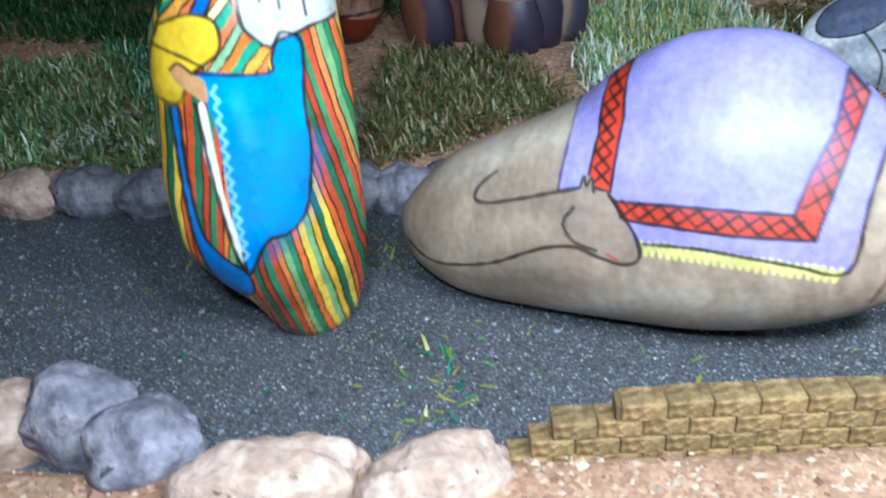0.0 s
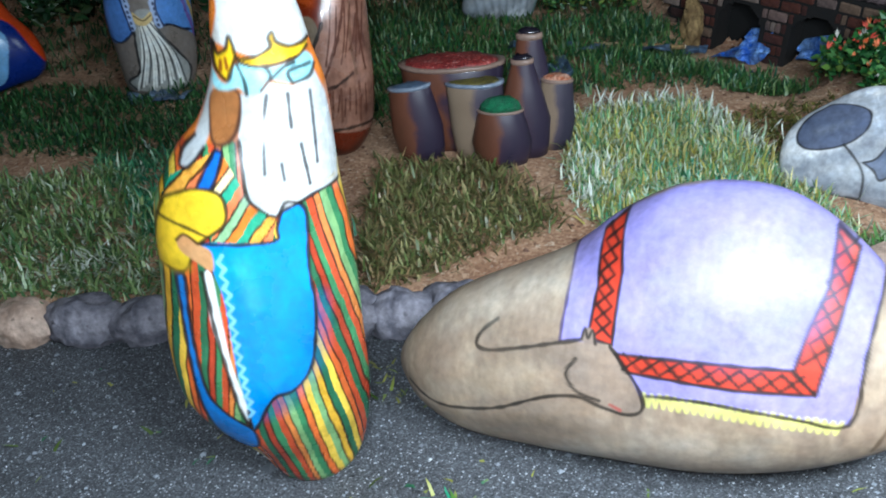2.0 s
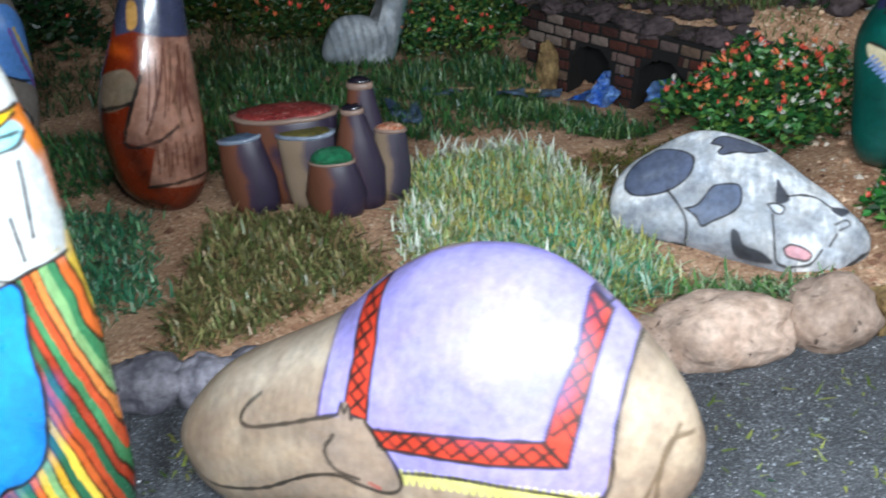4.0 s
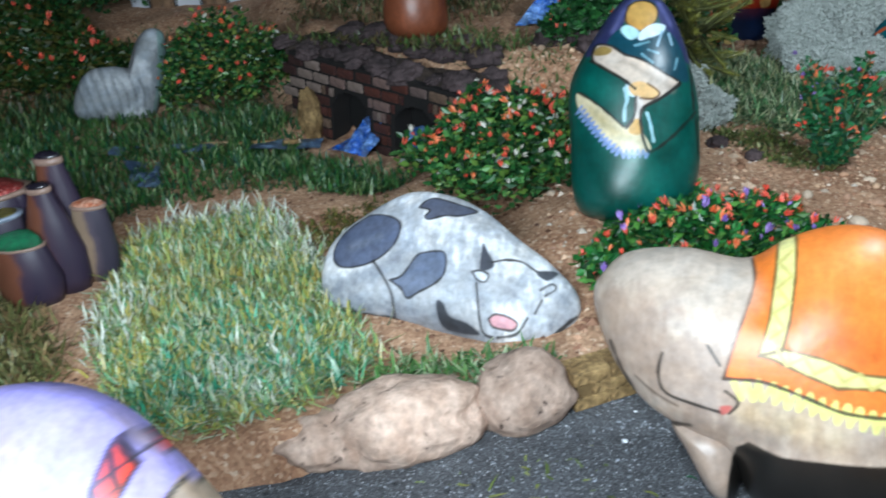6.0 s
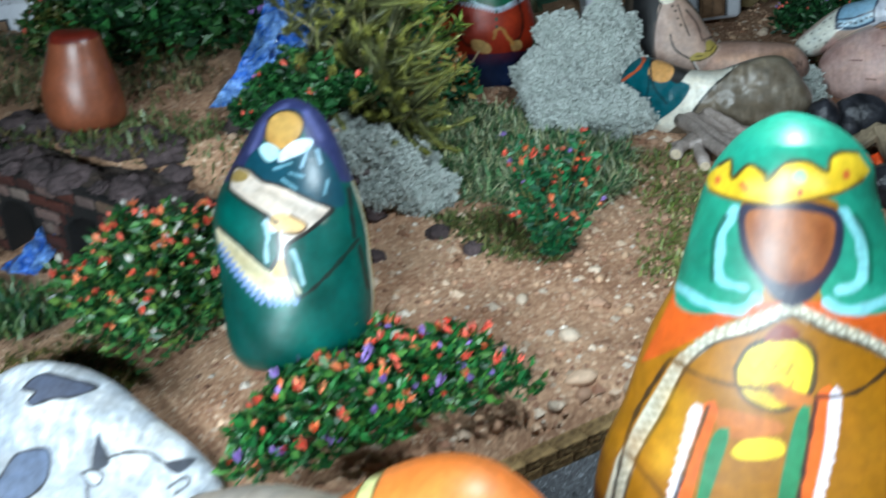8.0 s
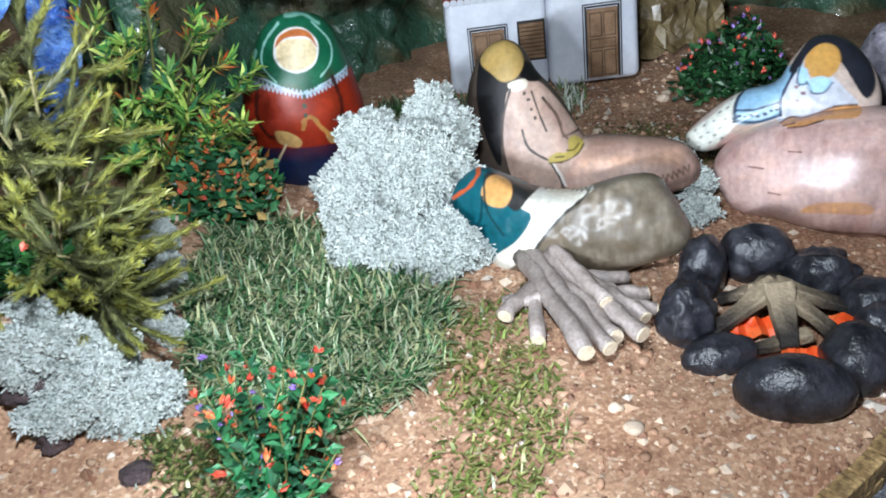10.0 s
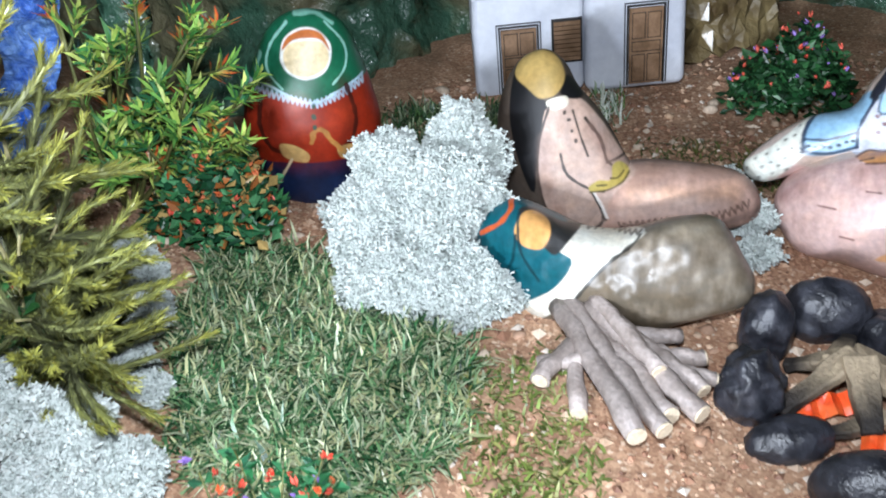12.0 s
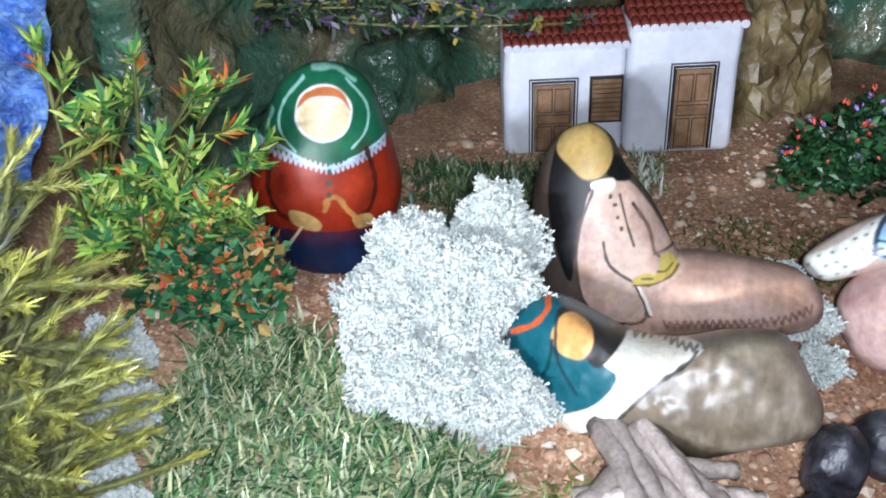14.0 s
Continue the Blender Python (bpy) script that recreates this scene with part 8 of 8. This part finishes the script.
def conifer(name, at, stems, plumes, plume, per, label, seed, tones):
    """A conifer cutting: bent stems set with soft curved plumes that are furry with short scales."""
    rng = np.random.default_rng(seed)
    root = base(name, pose(*at), label, "shrub")
    body = bmesh.new()
    V, C = [], []
    table = np.array([rgb(t) for t in tones])
    t = np.linspace(0, 1, 12)
    for ex, ey, ez in stems:
        path = np.c_[ex * t ** 1.3, ey * t ** 1.3, ez * (1.15 * t - 0.15 * t ** 3)] + np.sin(np.pi * t)[:, None] * rng.normal(0, 0.006, 3)
        part("stem", tube(bmesh.new(), [tuple(p) for p in path], list(np.linspace(0.0019, 0.0008, 12)), 6), PALE_STEM, root)
        end = (path[-1] - path[-3]) / np.linalg.norm(path[-1] - path[-3])
        shoots = [(path[-1], end, 0.8)]
        turn = rng.uniform(0, 6.3)
        for k in range(plumes):
            u = 0.15 + 0.83 * (k + rng.uniform(0, 0.6)) / plumes
            p = np.array([np.interp(u, t, path[:, a]) for a in range(3)])
            i = min(int(u * 11), 10)
            ax = path[i + 1] - path[i]
            ax /= np.linalg.norm(ax)
            a = turn + 2.4 * k
            side = np.cross(ax, (math.cos(a), math.sin(a), 0.3))
            side /= np.linalg.norm(side)
            shoots.append((p, ax * 0.28 + side * rng.uniform(0.7, 1.1), 1.15 - 0.4 * u))
        for p0, d0, size in shoots:
            d0 = d0 / np.linalg.norm(d0)
            ln = plume * size * rng.uniform(0.75, 1.25)
            bend = rng.normal(0, 0.2, 3) + (0.34, -0.06, 0.12)
            q = p0 + np.outer(t, d0 * ln) + np.outer(t ** 2, bend * ln)
            ax = np.gradient(q, axis=0)
            ax /= np.linalg.norm(ax, axis=1)[:, None]
            thick = 0.0015 * rng.uniform(0.75, 1.2)
            tube(body, [tuple(x) for x in q[::3]] + [tuple(q[-1])], [thick * 0.7, thick, thick, thick * 0.75, thick * 0.2], 5)
            u = rng.uniform(0.0, 1, per)
            c = np.c_[[np.interp(u, t, q[:, k]) for k in range(3)]].T
            fwd = np.c_[[np.interp(u, t, ax[:, k]) for k in range(3)]].T
            out = np.cross(fwd, rng.normal(0, 1, (per, 3)))
            out /= np.linalg.norm(out, axis=1)[:, None]
            b = c + out * thick * 0.6
            d = fwd * rng.uniform(0.8, 1.0, (per, 1)) + out * rng.uniform(0.2, 0.75, (per, 1)) + rng.normal(0, 0.07, (per, 3)) + (0, 0, 0.06)
            w = np.cross(fwd, out) * 0.0004
            nl = rng.uniform(0.0045, 0.0095, (per, 1)) * (1.1 - 0.3 * u[:, None])
            V.append(np.stack([b - w, b + w, b + d * nl * 0.6 + w * 1.1, b + d * nl], axis=1).reshape(-1, 3))
            tone = np.clip(0.12 + u ** 1.2 * 0.8 + rng.normal(0, 0.12, per), 0, 0.999) * len(tones)
            C.append(np.repeat(table[tone.astype(int)] * rng.uniform(0.72, 1.25, (per, 1)) * rng.uniform(0.85, 1.15), 4, axis=0))
    tagged(part("plume_mass", body, PLUME, root), kind="stuff")
    v = np.concatenate(V)
    under(shape("foliage", v, np.arange(len(v)).reshape(-1, 4), LEAF, np.concatenate(C), soft=False), root)
    return root


def rosette_shrub(name, at, stems, label, seed, tones, red=0.25):
    """Fleshy shrub: curved green stems that fork into rosettes of narrow leaves, some with red tips."""
    rng = np.random.default_rng(seed)
    root = base(name, pose(*at), label, "shrub")
    bm = bmesh.new()
    V, C = [], []
    table = np.array([rgb(t) for t in tones])
    t = np.linspace(0, 1, 7)
    for ex, ey, ez in stems:
        e = np.array((ex, ey, ez))
        path = np.outer(t ** 1.2, e) + np.sin(np.pi * t)[:, None] * rng.normal(0, 0.012, 3)
        tube(bm, [tuple(p) for p in path], list(np.linspace(0.0022, 0.0012, 7)), 6)
        tips = [(path[-1], path[-1] - path[-2])]
        for k in range(8):
            i = rng.integers(2, 6)
            d = path[i + 1] - path[i]
            d = d / np.linalg.norm(d) + rng.normal(0, 0.6, 3) + (0, 0, 0.25)
            d /= np.linalg.norm(d)
            ln = rng.uniform(0.018, 0.038)
            q = path[i] + np.outer(np.linspace(0, 1, 4), d * ln) + np.outer(np.linspace(0, 1, 4) ** 2, (0, 0, 0.3 * ln))
            tube(bm, [tuple(p) for p in q], [0.0013, 0.0012, 0.001, 0.0008], 5)
            tips += [(q[-1], q[-1] - q[-2]), (q[2], q[-1] - q[1])]
        for p, ax in tips:
            ax = ax / np.linalg.norm(ax)
            n = 13
            out = np.cross(ax, rng.normal(0, 1, (n, 3)))
            out /= np.linalg.norm(out, axis=1)[:, None]
            d = ax * rng.uniform(0.2, 1.1, (n, 1)) + out * 0.8
            d /= np.linalg.norm(d, axis=1)[:, None]
            w = np.cross(d, ax)
            w = w / np.linalg.norm(w, axis=1)[:, None] * 0.0021
            nl = rng.uniform(0.009, 0.020, (n, 1))
            b = p - ax * rng.uniform(0, 0.008, (n, 1))
            V.append(np.stack([b - w * 0.6, b + w * 0.6, b + d * nl * 0.55 + w + ax * 0.001, b + d * nl], axis=1).reshape(-1, 3))
            c = table[rng.integers(0, len(tones), n)] * rng.uniform(0.7, 1.3, (n, 1))
            c = np.repeat(c[:, None], 4, axis=1)
            if rng.random() < 0.6 * red and p[2] > 0.4 * ez:
                c[::2, 2:] = rgb("#e0502c")
                c[1::4, 3] = rgb("#f08a4a")
            C.append(c.reshape(-1, 3))
    part("stem", bm, STEM, root)
    v = np.concatenate(V)
    under(shape("foliage", v, np.arange(len(v)).reshape(-1, 4), LEAF, np.concatenate(C), soft=False), root)
    return root


conifer("conifer_sprig", (0.634, 0.985, 0.085), [(-0.045, 0.0, 0.12), (-0.03, 0.02, 0.20), (0.0, 0.0, 0.23), (0.02, 0.015, 0.20), (0.03, 0.0, 0.15), (0.036, -0.02, 0.085), (0.0, -0.045, 0.17), (0.025, -0.05, 0.13), (-0.045, -0.03, 0.09), (0.028, -0.05, 0.06), (0.026, -0.03, 0.19), (0.01, -0.06, 0.09), (0.028, -0.065, 0.06), (-0.015, -0.02, 0.20), (0.032, -0.005, 0.11), (-0.06, -0.01, 0.15), (-0.05, 0.01, 0.19)], 12, 0.047, 330, "feathery olive green conifer sprig", 71, ["#4f5239", "#5e6241", "#6e7245", "#808448", "#949446"])
rosette_shrub("green_shrub", (0.672, 1.205, 0.085), [(0.04, -0.02, 0.14), (0.08, -0.05, 0.15), (0.0, -0.05, 0.19), (0.10, -0.04, 0.15), (0.05, -0.06, 0.18), (0.11, -0.06, 0.10), (0.03, -0.08, 0.16), (0.07, -0.07, 0.12), (0.10, -0.07, 0.07)], "bright green succulent shrub with orange red tips", 72, ["#4a8a44", "#6aa04c", "#8cba54", "#aac85c", "#c0d06c", "#38784e"])
sprig("hanging_branch", (0.80, 1.30, 0.245), [(0.10, -0.05, 0.0), (0.16, -0.06, -0.01), (0.22, -0.07, -0.022), (0.18, -0.08, 0.012), (0.20, -0.05, 0.004)], 13, 0.022, 0.013, 22, "dry leafy branch hanging over the house", 73, ["#1c2e22", "#24382a", "#30482f", "#3c5036", "#4a3f58", "#8a7a38"], 0.8, None, 0.0026)


# ---- white house ----
def house(at, yaw, label, blocks, doors, windows):
    root = base("white_house", pose(*at, 0, 0, yaw), label, "house")
    for x0, x1, y0, y1, h in blocks:
        bm = box(bmesh.new(), x0, x1, y0, y1, -0.006, h, 0.009, 4)
        bmesh.ops.subdivide_edges(bm, edges=bm.edges[:], cuts=2, use_grid_fill=True)
        for v in bm.verts:
            v.co += Vector((noise.noise(v.co * 25), 0.3 * noise.noise(v.co * 25 + Vector((5, 0, 0))), 0)) * 0.0025
        for f in bm.faces:
            f.smooth = True
        part("wall", bm, WALL_WHITE, root)
        n = max(4, int((x1 - x0) / 0.0072))
        w = (x1 - x0) / n
        roof = part("roof", box(bmesh.new(), x0 + 0.002, x1 - 0.002, y0 + 0.004, y0 + 0.05, h - 0.006, h + 0.004, 0.002, 1), ROOF_RED, root, "dark red tiled roof")
        tile = bmesh.new()
        tube(tile, [(0, 0, 0), (0, 0.014, 0.0048)], [w * 0.56, w * 0.47], 8)
        tile_me = bpy.data.meshes.new("roof_tile")
        tile.to_mesh(tile_me)
        tile.free()
        tile_me.materials.append(ROOF_RED)
        for k in range(n):
            for j in range(4):
                ob = new("roof_tile", tile_me)
                ob.parent = roof
                ob.location = (x0 + (k + 0.5) * w, y0 - 0.006 + j * 0.012, h - 0.003 + j * 0.0041)
        for k in range(n):
            bm = tube(bmesh.new(), [(x0 + (k + 0.5) * w, y0 - 0.0075, h - 0.0045), (x0 + (k + 0.5) * w, y0 + 0.002, h - 0.0025)], [w * 0.5, w * 0.5], 8)
            part("eave_tile", bm, WALL_WHITE, root)
    for x0, x1, z1, y in doors:
        d = part("door", box(bmesh.new(), x0, x1, y - 0.0035, y + 0.004, 0.001, z1, 0.0005, 1), WOOD, root, "brown panelled door")
        for xa, xb, za, zb in ((x0 - 0.0022, x0 - 0.0008, 0, z1 + 0.002), (x1 + 0.0008, x1 + 0.0022, 0, z1 + 0.002), (x0 - 0.0022, x1 + 0.0022, z1 + 0.0016, z1 + 0.003)):
            part("door_frame", box(bmesh.new(), xa, xb, y - 0.003, y + 0.003, za, zb), INK, root)
        for xa, xb, za, zb in ((x0 - 0.0046, x0 - 0.0038, 0, z1 + 0.005), (x1 + 0.0038, x1 + 0.0046, 0, z1 + 0.005), (x0 - 0.0046, x1 + 0.0046, z1 + 0.0046, z1 + 0.0054)):
            part("frame_line", box(bmesh.new(), xa, xb, y - 0.0024, y + 0.003, za, zb), INK, root)
        m = (x0 + x1) / 2
        for xa, xb, za, zb in ((x0 + 0.003, m - 0.0015, 0.05, 0.40), (m + 0.0015, x1 - 0.003, 0.05, 0.40), (x0 + 0.003, x1 - 0.003, 0.45, 0.57), (x0 + 0.003, m - 0.0015, 0.62, 0.94), (m + 0.0015, x1 - 0.003, 0.62, 0.94)):
            part("panel_line", box(bmesh.new(), xa - 0.0006, xb + 0.0006, y - 0.0040, y - 0.003, za * z1 - 0.0006, zb * z1 + 0.0006), INK, d)
            part("panel", box(bmesh.new(), xa, xb, y - 0.0046, y - 0.003, za * z1, zb * z1, 0.0006, 1), WOOD, d)
    for x0, x1, z0, z1, y in windows:
        wd = part("window", box(bmesh.new(), x0 - 0.002, x1 + 0.002, y - 0.0028, y + 0.003, z0 - 0.002, z1 + 0.002), INK, root)
        n = 9
        for k in range(n):
            za = z0 + (z1 - z0) * k / n
            part("slat", box(bmesh.new(), x0, x1, y - 0.0045, y - 0.002, za + 0.0003, za + (z1 - z0) / n - 0.0003, 0.0003, 1), WOOD, wd)
    return root


house((1.114, 1.322, 0.072), -15, "small white plastered house with red tiled roof", [(-0.105, 0.005, -0.012, 0.055, 0.106), (0.005, 0.105, -0.018, 0.05, 0.121)], [(-0.078, -0.043, 0.066, -0.012), (0.047, 0.080, 0.077, -0.018)], [(-0.026, 0.0, 0.030, 0.070, -0.012)])
house((0.205, 1.335, 0.163), -8, "far white house with red roof behind the bridge", [(-0.16, 0.02, 0.0, 0.06, 0.09), (0.02, 0.17, 0.01, 0.06, 0.075)], [(-0.13, -0.10, 0.055, 0.0), (-0.06, -0.03, 0.055, 0.0)], [(0.06, 0.09, 0.025, 0.05, 0.01)])
house((-0.385, 1.30, 0.105), 6, "white house with scalloped roof edge on the far slope", [(-0.14, 0.085, 0.0, 0.06, 0.075)], [(-0.012, 0.022, 0.045, 0.0), (-0.10, -0.07, 0.045, 0.0)], [])

# ---- fire ring, twigs ----

for k, (x, y, sx, sy, sz, tn) in enumerate(((1.032, 0.885, 0.021, 0.019, 0.027, 10), (1.070, 0.925, 0.022, 0.018, 0.028, 40), (1.120, 0.930, 0.030, 0.020, 0.024, -30), (1.150, 0.893, 0.026, 0.020, 0.022, -40), (1.158, 0.848, 0.022, 0.022, 0.022, -50), (1.036, 0.848, 0.026, 0.015, 0.015, -10), (1.055, 0.795, 0.037, 0.021, 0.024, -30), (1.112, 0.806, 0.024, 0.026, 0.025, -30), (1.142, 0.822, 0.02, 0.018, 0.02, 20))):
    rock("fire_stone", (x, y, float(ground_z(x, y)) + sz * 0.6), (sx, sy, sz), BLACK_STONE, "smooth black stone of the fire ring", 81 + k * 1.9, "stone", (0.04 if k == 6 else 0.12) if k % 3 or k == 6 else 0.2, "stones round the fire", turn=tn, freq=1.6 if k % 3 else 2.4)


def stick(name, p0, p1, r, label, group, seed, mat=None, parent=None):
    rng = random.Random(seed)
    a, b = Vector(p0), Vector(p1)
    n = 9
    pts = [a.lerp(b, k / (n - 1)) + Vector((rng.uniform(-1, 1), rng.uniform(-1, 1), rng.uniform(-1, 1))) * r * 0.22 for k in range(n)]
    pts = [tuple(p - a) for p in pts]
    root = base(name, pose(*a), label, "twig", group)
    part("bark", tube(bmesh.new(), pts, [r * rng.uniform(0.85, 1.12) for _ in pts], 10), mat or BARK, root)
    d = (Vector(pts[-1]) - Vector(pts[-2])).normalized()
    e = Vector(pts[-1])
    part("cut_end", tube(bmesh.new(), [tuple(e - d * 0.0005), tuple(e + d * 0.0012)], [r * 0.92, r * 0.85], 10), CUT_WOOD, root)
    return root


for k, (a, b, r) in enumerate((((0.950, 0.985, 0.057), (0.945, 0.862, 0.046), 0.0071), ((0.955, 0.985, 0.060), (0.962, 0.864, 0.043), 0.0067), ((0.962, 0.98, 0.056), (0.972, 0.872, 0.043), 0.0069), ((0.965, 0.975, 0.060), (0.988, 0.868, 0.046), 0.0071), ((0.975, 0.97, 0.055), (1.0, 0.885, 0.045), 0.0057), ((0.955, 0.975, 0.053), (0.925, 0.90, 0.042), 0.0057), ((0.918, 0.945, 0.047), (0.965, 0.925, 0.052), 0.0048), ((0.97, 0.972, 0.066), (0.978, 0.90, 0.055), 0.0057), ((0.952, 0.955, 0.052), (0.912, 0.93, 0.046), 0.0060), ((0.972, 0.95, 0.053), (1.012, 0.935, 0.045), 0.0055), ((0.976, 0.93, 0.05), (1.018, 0.912, 0.043), 0.0060), ((0.985, 0.91, 0.048), (1.014, 0.893, 0.042), 0.0052))):
    stick("firewood_twig", a, b, r, "weathered grey twig of the firewood pile", "firewood pile", 91 + k)
def split_wood(p0, p1, wide, thick, seed):
    """A split, partly charred piece of wood, wider at one end."""
    a, b = Vector(p0), Vector(p1)
    d = b - a
    bm = box(bmesh.new(), -wide / 2, wide / 2, -thick / 2, thick / 2, 0, d.length, 0.0012, 1)
    bmesh.ops.subdivide_edges(bm, edges=bm.edges[:], cuts=5, use_grid_fill=True)
    o = Vector((seed * 2.3, seed, 0))
    for v in bm.verts:
        t = v.co.z / d.length
        v.co.x *= 0.65 + 0.5 * t + 0.15 * noise.noise(Vector((0, t * 4, 0)) + o)
        v.co += Vector((noise.noise(v.co * 110 + o), noise.noise(v.co * 110 - o), 0)) * 0.0016
    root = base("fire_wood", Matrix.Translation(a) @ d.to_track_quat("Z", "Y").to_matrix().to_4x4(), "split stick, charred black at one end, laid over the fire", "firewood", "sticks on the fire")
    ob = part("wood", bm, CHAR_WOOD, root)
    co = np.zeros(len(ob.data.vertices) * 3, np.float32)
    ob.data.vertices.foreach_get("co", co)
    co = co.reshape(-1, 3)
    t = np.clip(co[:, 2] / d.length * 1.6 - 0.35 + 0.5 * (cloud(co[:, 0] * 1000 + seed, co[:, 2] * 300, 5, seed) - 0.5), 0, 1)[:, None]
    tan = np.array(rgb("#a8967c")) * (0.55 + 0.9 * cloud(co[:, 0] * 1000, co[:, 2] * 150, 3, seed + 1))[:, None]
    paint = ob.data.color_attributes.new("paint", "FLOAT_COLOR", "POINT")
    paint.data.foreach_set("color", np.c_[np.array(rgb("#2a2420")) * (1 - t) + tan * t, np.ones(len(co))].astype(np.float32).ravel())


for k, (a, b, w, h) in enumerate((((1.043, 0.869, 0.026), (1.096, 0.872, 0.052), 0.015, 0.008), ((1.080, 0.834, 0.024), (1.094, 0.868, 0.054), 0.018, 0.009), ((1.116, 0.828, 0.026), (1.096, 0.860, 0.047), 0.013, 0.008), ((1.142, 0.850, 0.028), (1.100, 0.878, 0.046), 0.014, 0.007), ((1.122, 0.908, 0.03), (1.084, 0.876, 0.045), 0.014, 0.008), ((1.070, 0.903, 0.028), (1.092, 0.880, 0.044), 0.012, 0.007), ((1.055, 0.846, 0.022), (1.100, 0.838, 0.028), 0.011, 0.007))):
    split_wood(a, b, w, h, 111 + k)
for k, (x, y, l, w, tn) in enumerate(((1.072, 0.864, 0.036, 0.015, -10), (1.090, 0.822, 0.040, 0.014, -40), (1.118, 0.886, 0.022, 0.010, 30), (1.130, 0.838, 0.024, 0.012, -35))):
    bm = bmesh.new()
    bmesh.ops.create_grid(bm, x_segments=10, y_segments=3, size=0.5, matrix=Matrix.Diagonal((l, w, 1, 1)))
    for v in bm.verts:
        v.co.z += 0.003 * math.sin(v.co.x * 400 + k) + 0.002 * noise.noise(v.co * 200)
    bmesh.ops.solidify(bm, geom=bm.faces[:], thickness=0.0012)
    ob = part("ember_strip", bm, EMBER, None)
    ob.matrix_world = pose(x, y, float(ground_z(x, y)) + 0.012, 25, 0, tn)
    tagged(ob, "bright orange paper strip as ember", "ember", "embers of the fire")


stick("dry_reed", (0.205, 0.985, 0.078), (0.265, 0.99, 0.071), 0.0028, "dry yellowish reed lying by the stream", "", 141, CORK)
stick("dry_twig", (0.06, 1.005, 0.081), (0.21, 0.99, 0.079), 0.002, "thin dark twig lying in the grass", "", 142, CHAR)


# ---- brown paper tree stump ----
def paper_trunk(at, r, h, label, seed):
    bm = bmesh.new()
    jitter = random.Random(seed)
    n, m = 46, 30
    rings = []
    for j in range(m):
        t = j / (m - 1)
        ring = []
        for k in range(n):
            a = 2 * math.pi * k / n
            v = Vector((math.cos(a), math.sin(a), t * 3.2 + seed))
            fold = abs(noise.noise(v * Vector((2.2, 2.2, 0.9)))) + 0.5 * abs(noise.noise(v * Vector((5, 5, 2.2)))) + 0.22 * abs(noise.noise(v * 11))
            q = r * (1.3 - 0.5 * math.sin(t * 2.2)) * (0.85 + 0.55 * fold)
            ring.append(bm.verts.new((q * math.cos(a), q * 0.7 * math.sin(a), h * t)))
        rings.append(ring)
    for a, b in zip(rings, rings[1:]):
        for k in range(n):
            bm.faces.new((a[k], a[(k + 1) % n], b[(k + 1) % n], b[k]))
    bm.faces.new(rings[-1])
    bmesh.ops.triangulate(bm, faces=bm.faces[:])
    for v in bm.verts:
        v.co += Vector((noise.noise(v.co * 60), noise.noise(v.co * 60 + Vector((4, 0, 0))), noise.noise(v.co * 60 + Vector((0, 4, 0))))) * 0.005 + Vector([jitter.uniform(-0.0034, 0.0034) for _ in range(3)])
    ob = part("paper_trunk", bm, FOIL_BROWN, None)
    ob.matrix_world = pose(*at)
    return tagged(ob, label, "paper tree")


paper_trunk((1.30, 1.37, 0.07), 0.05, 0.30, "crushed brown paper tree trunk", 3)

rock("grey_slab", (1.345, 1.06, 0.07), (0.04, 0.022, 0.075), ROCK_GREY, "upright grey stone behind the pink skirted figurine", 131.0, "stone", 0.12, turn=-40)
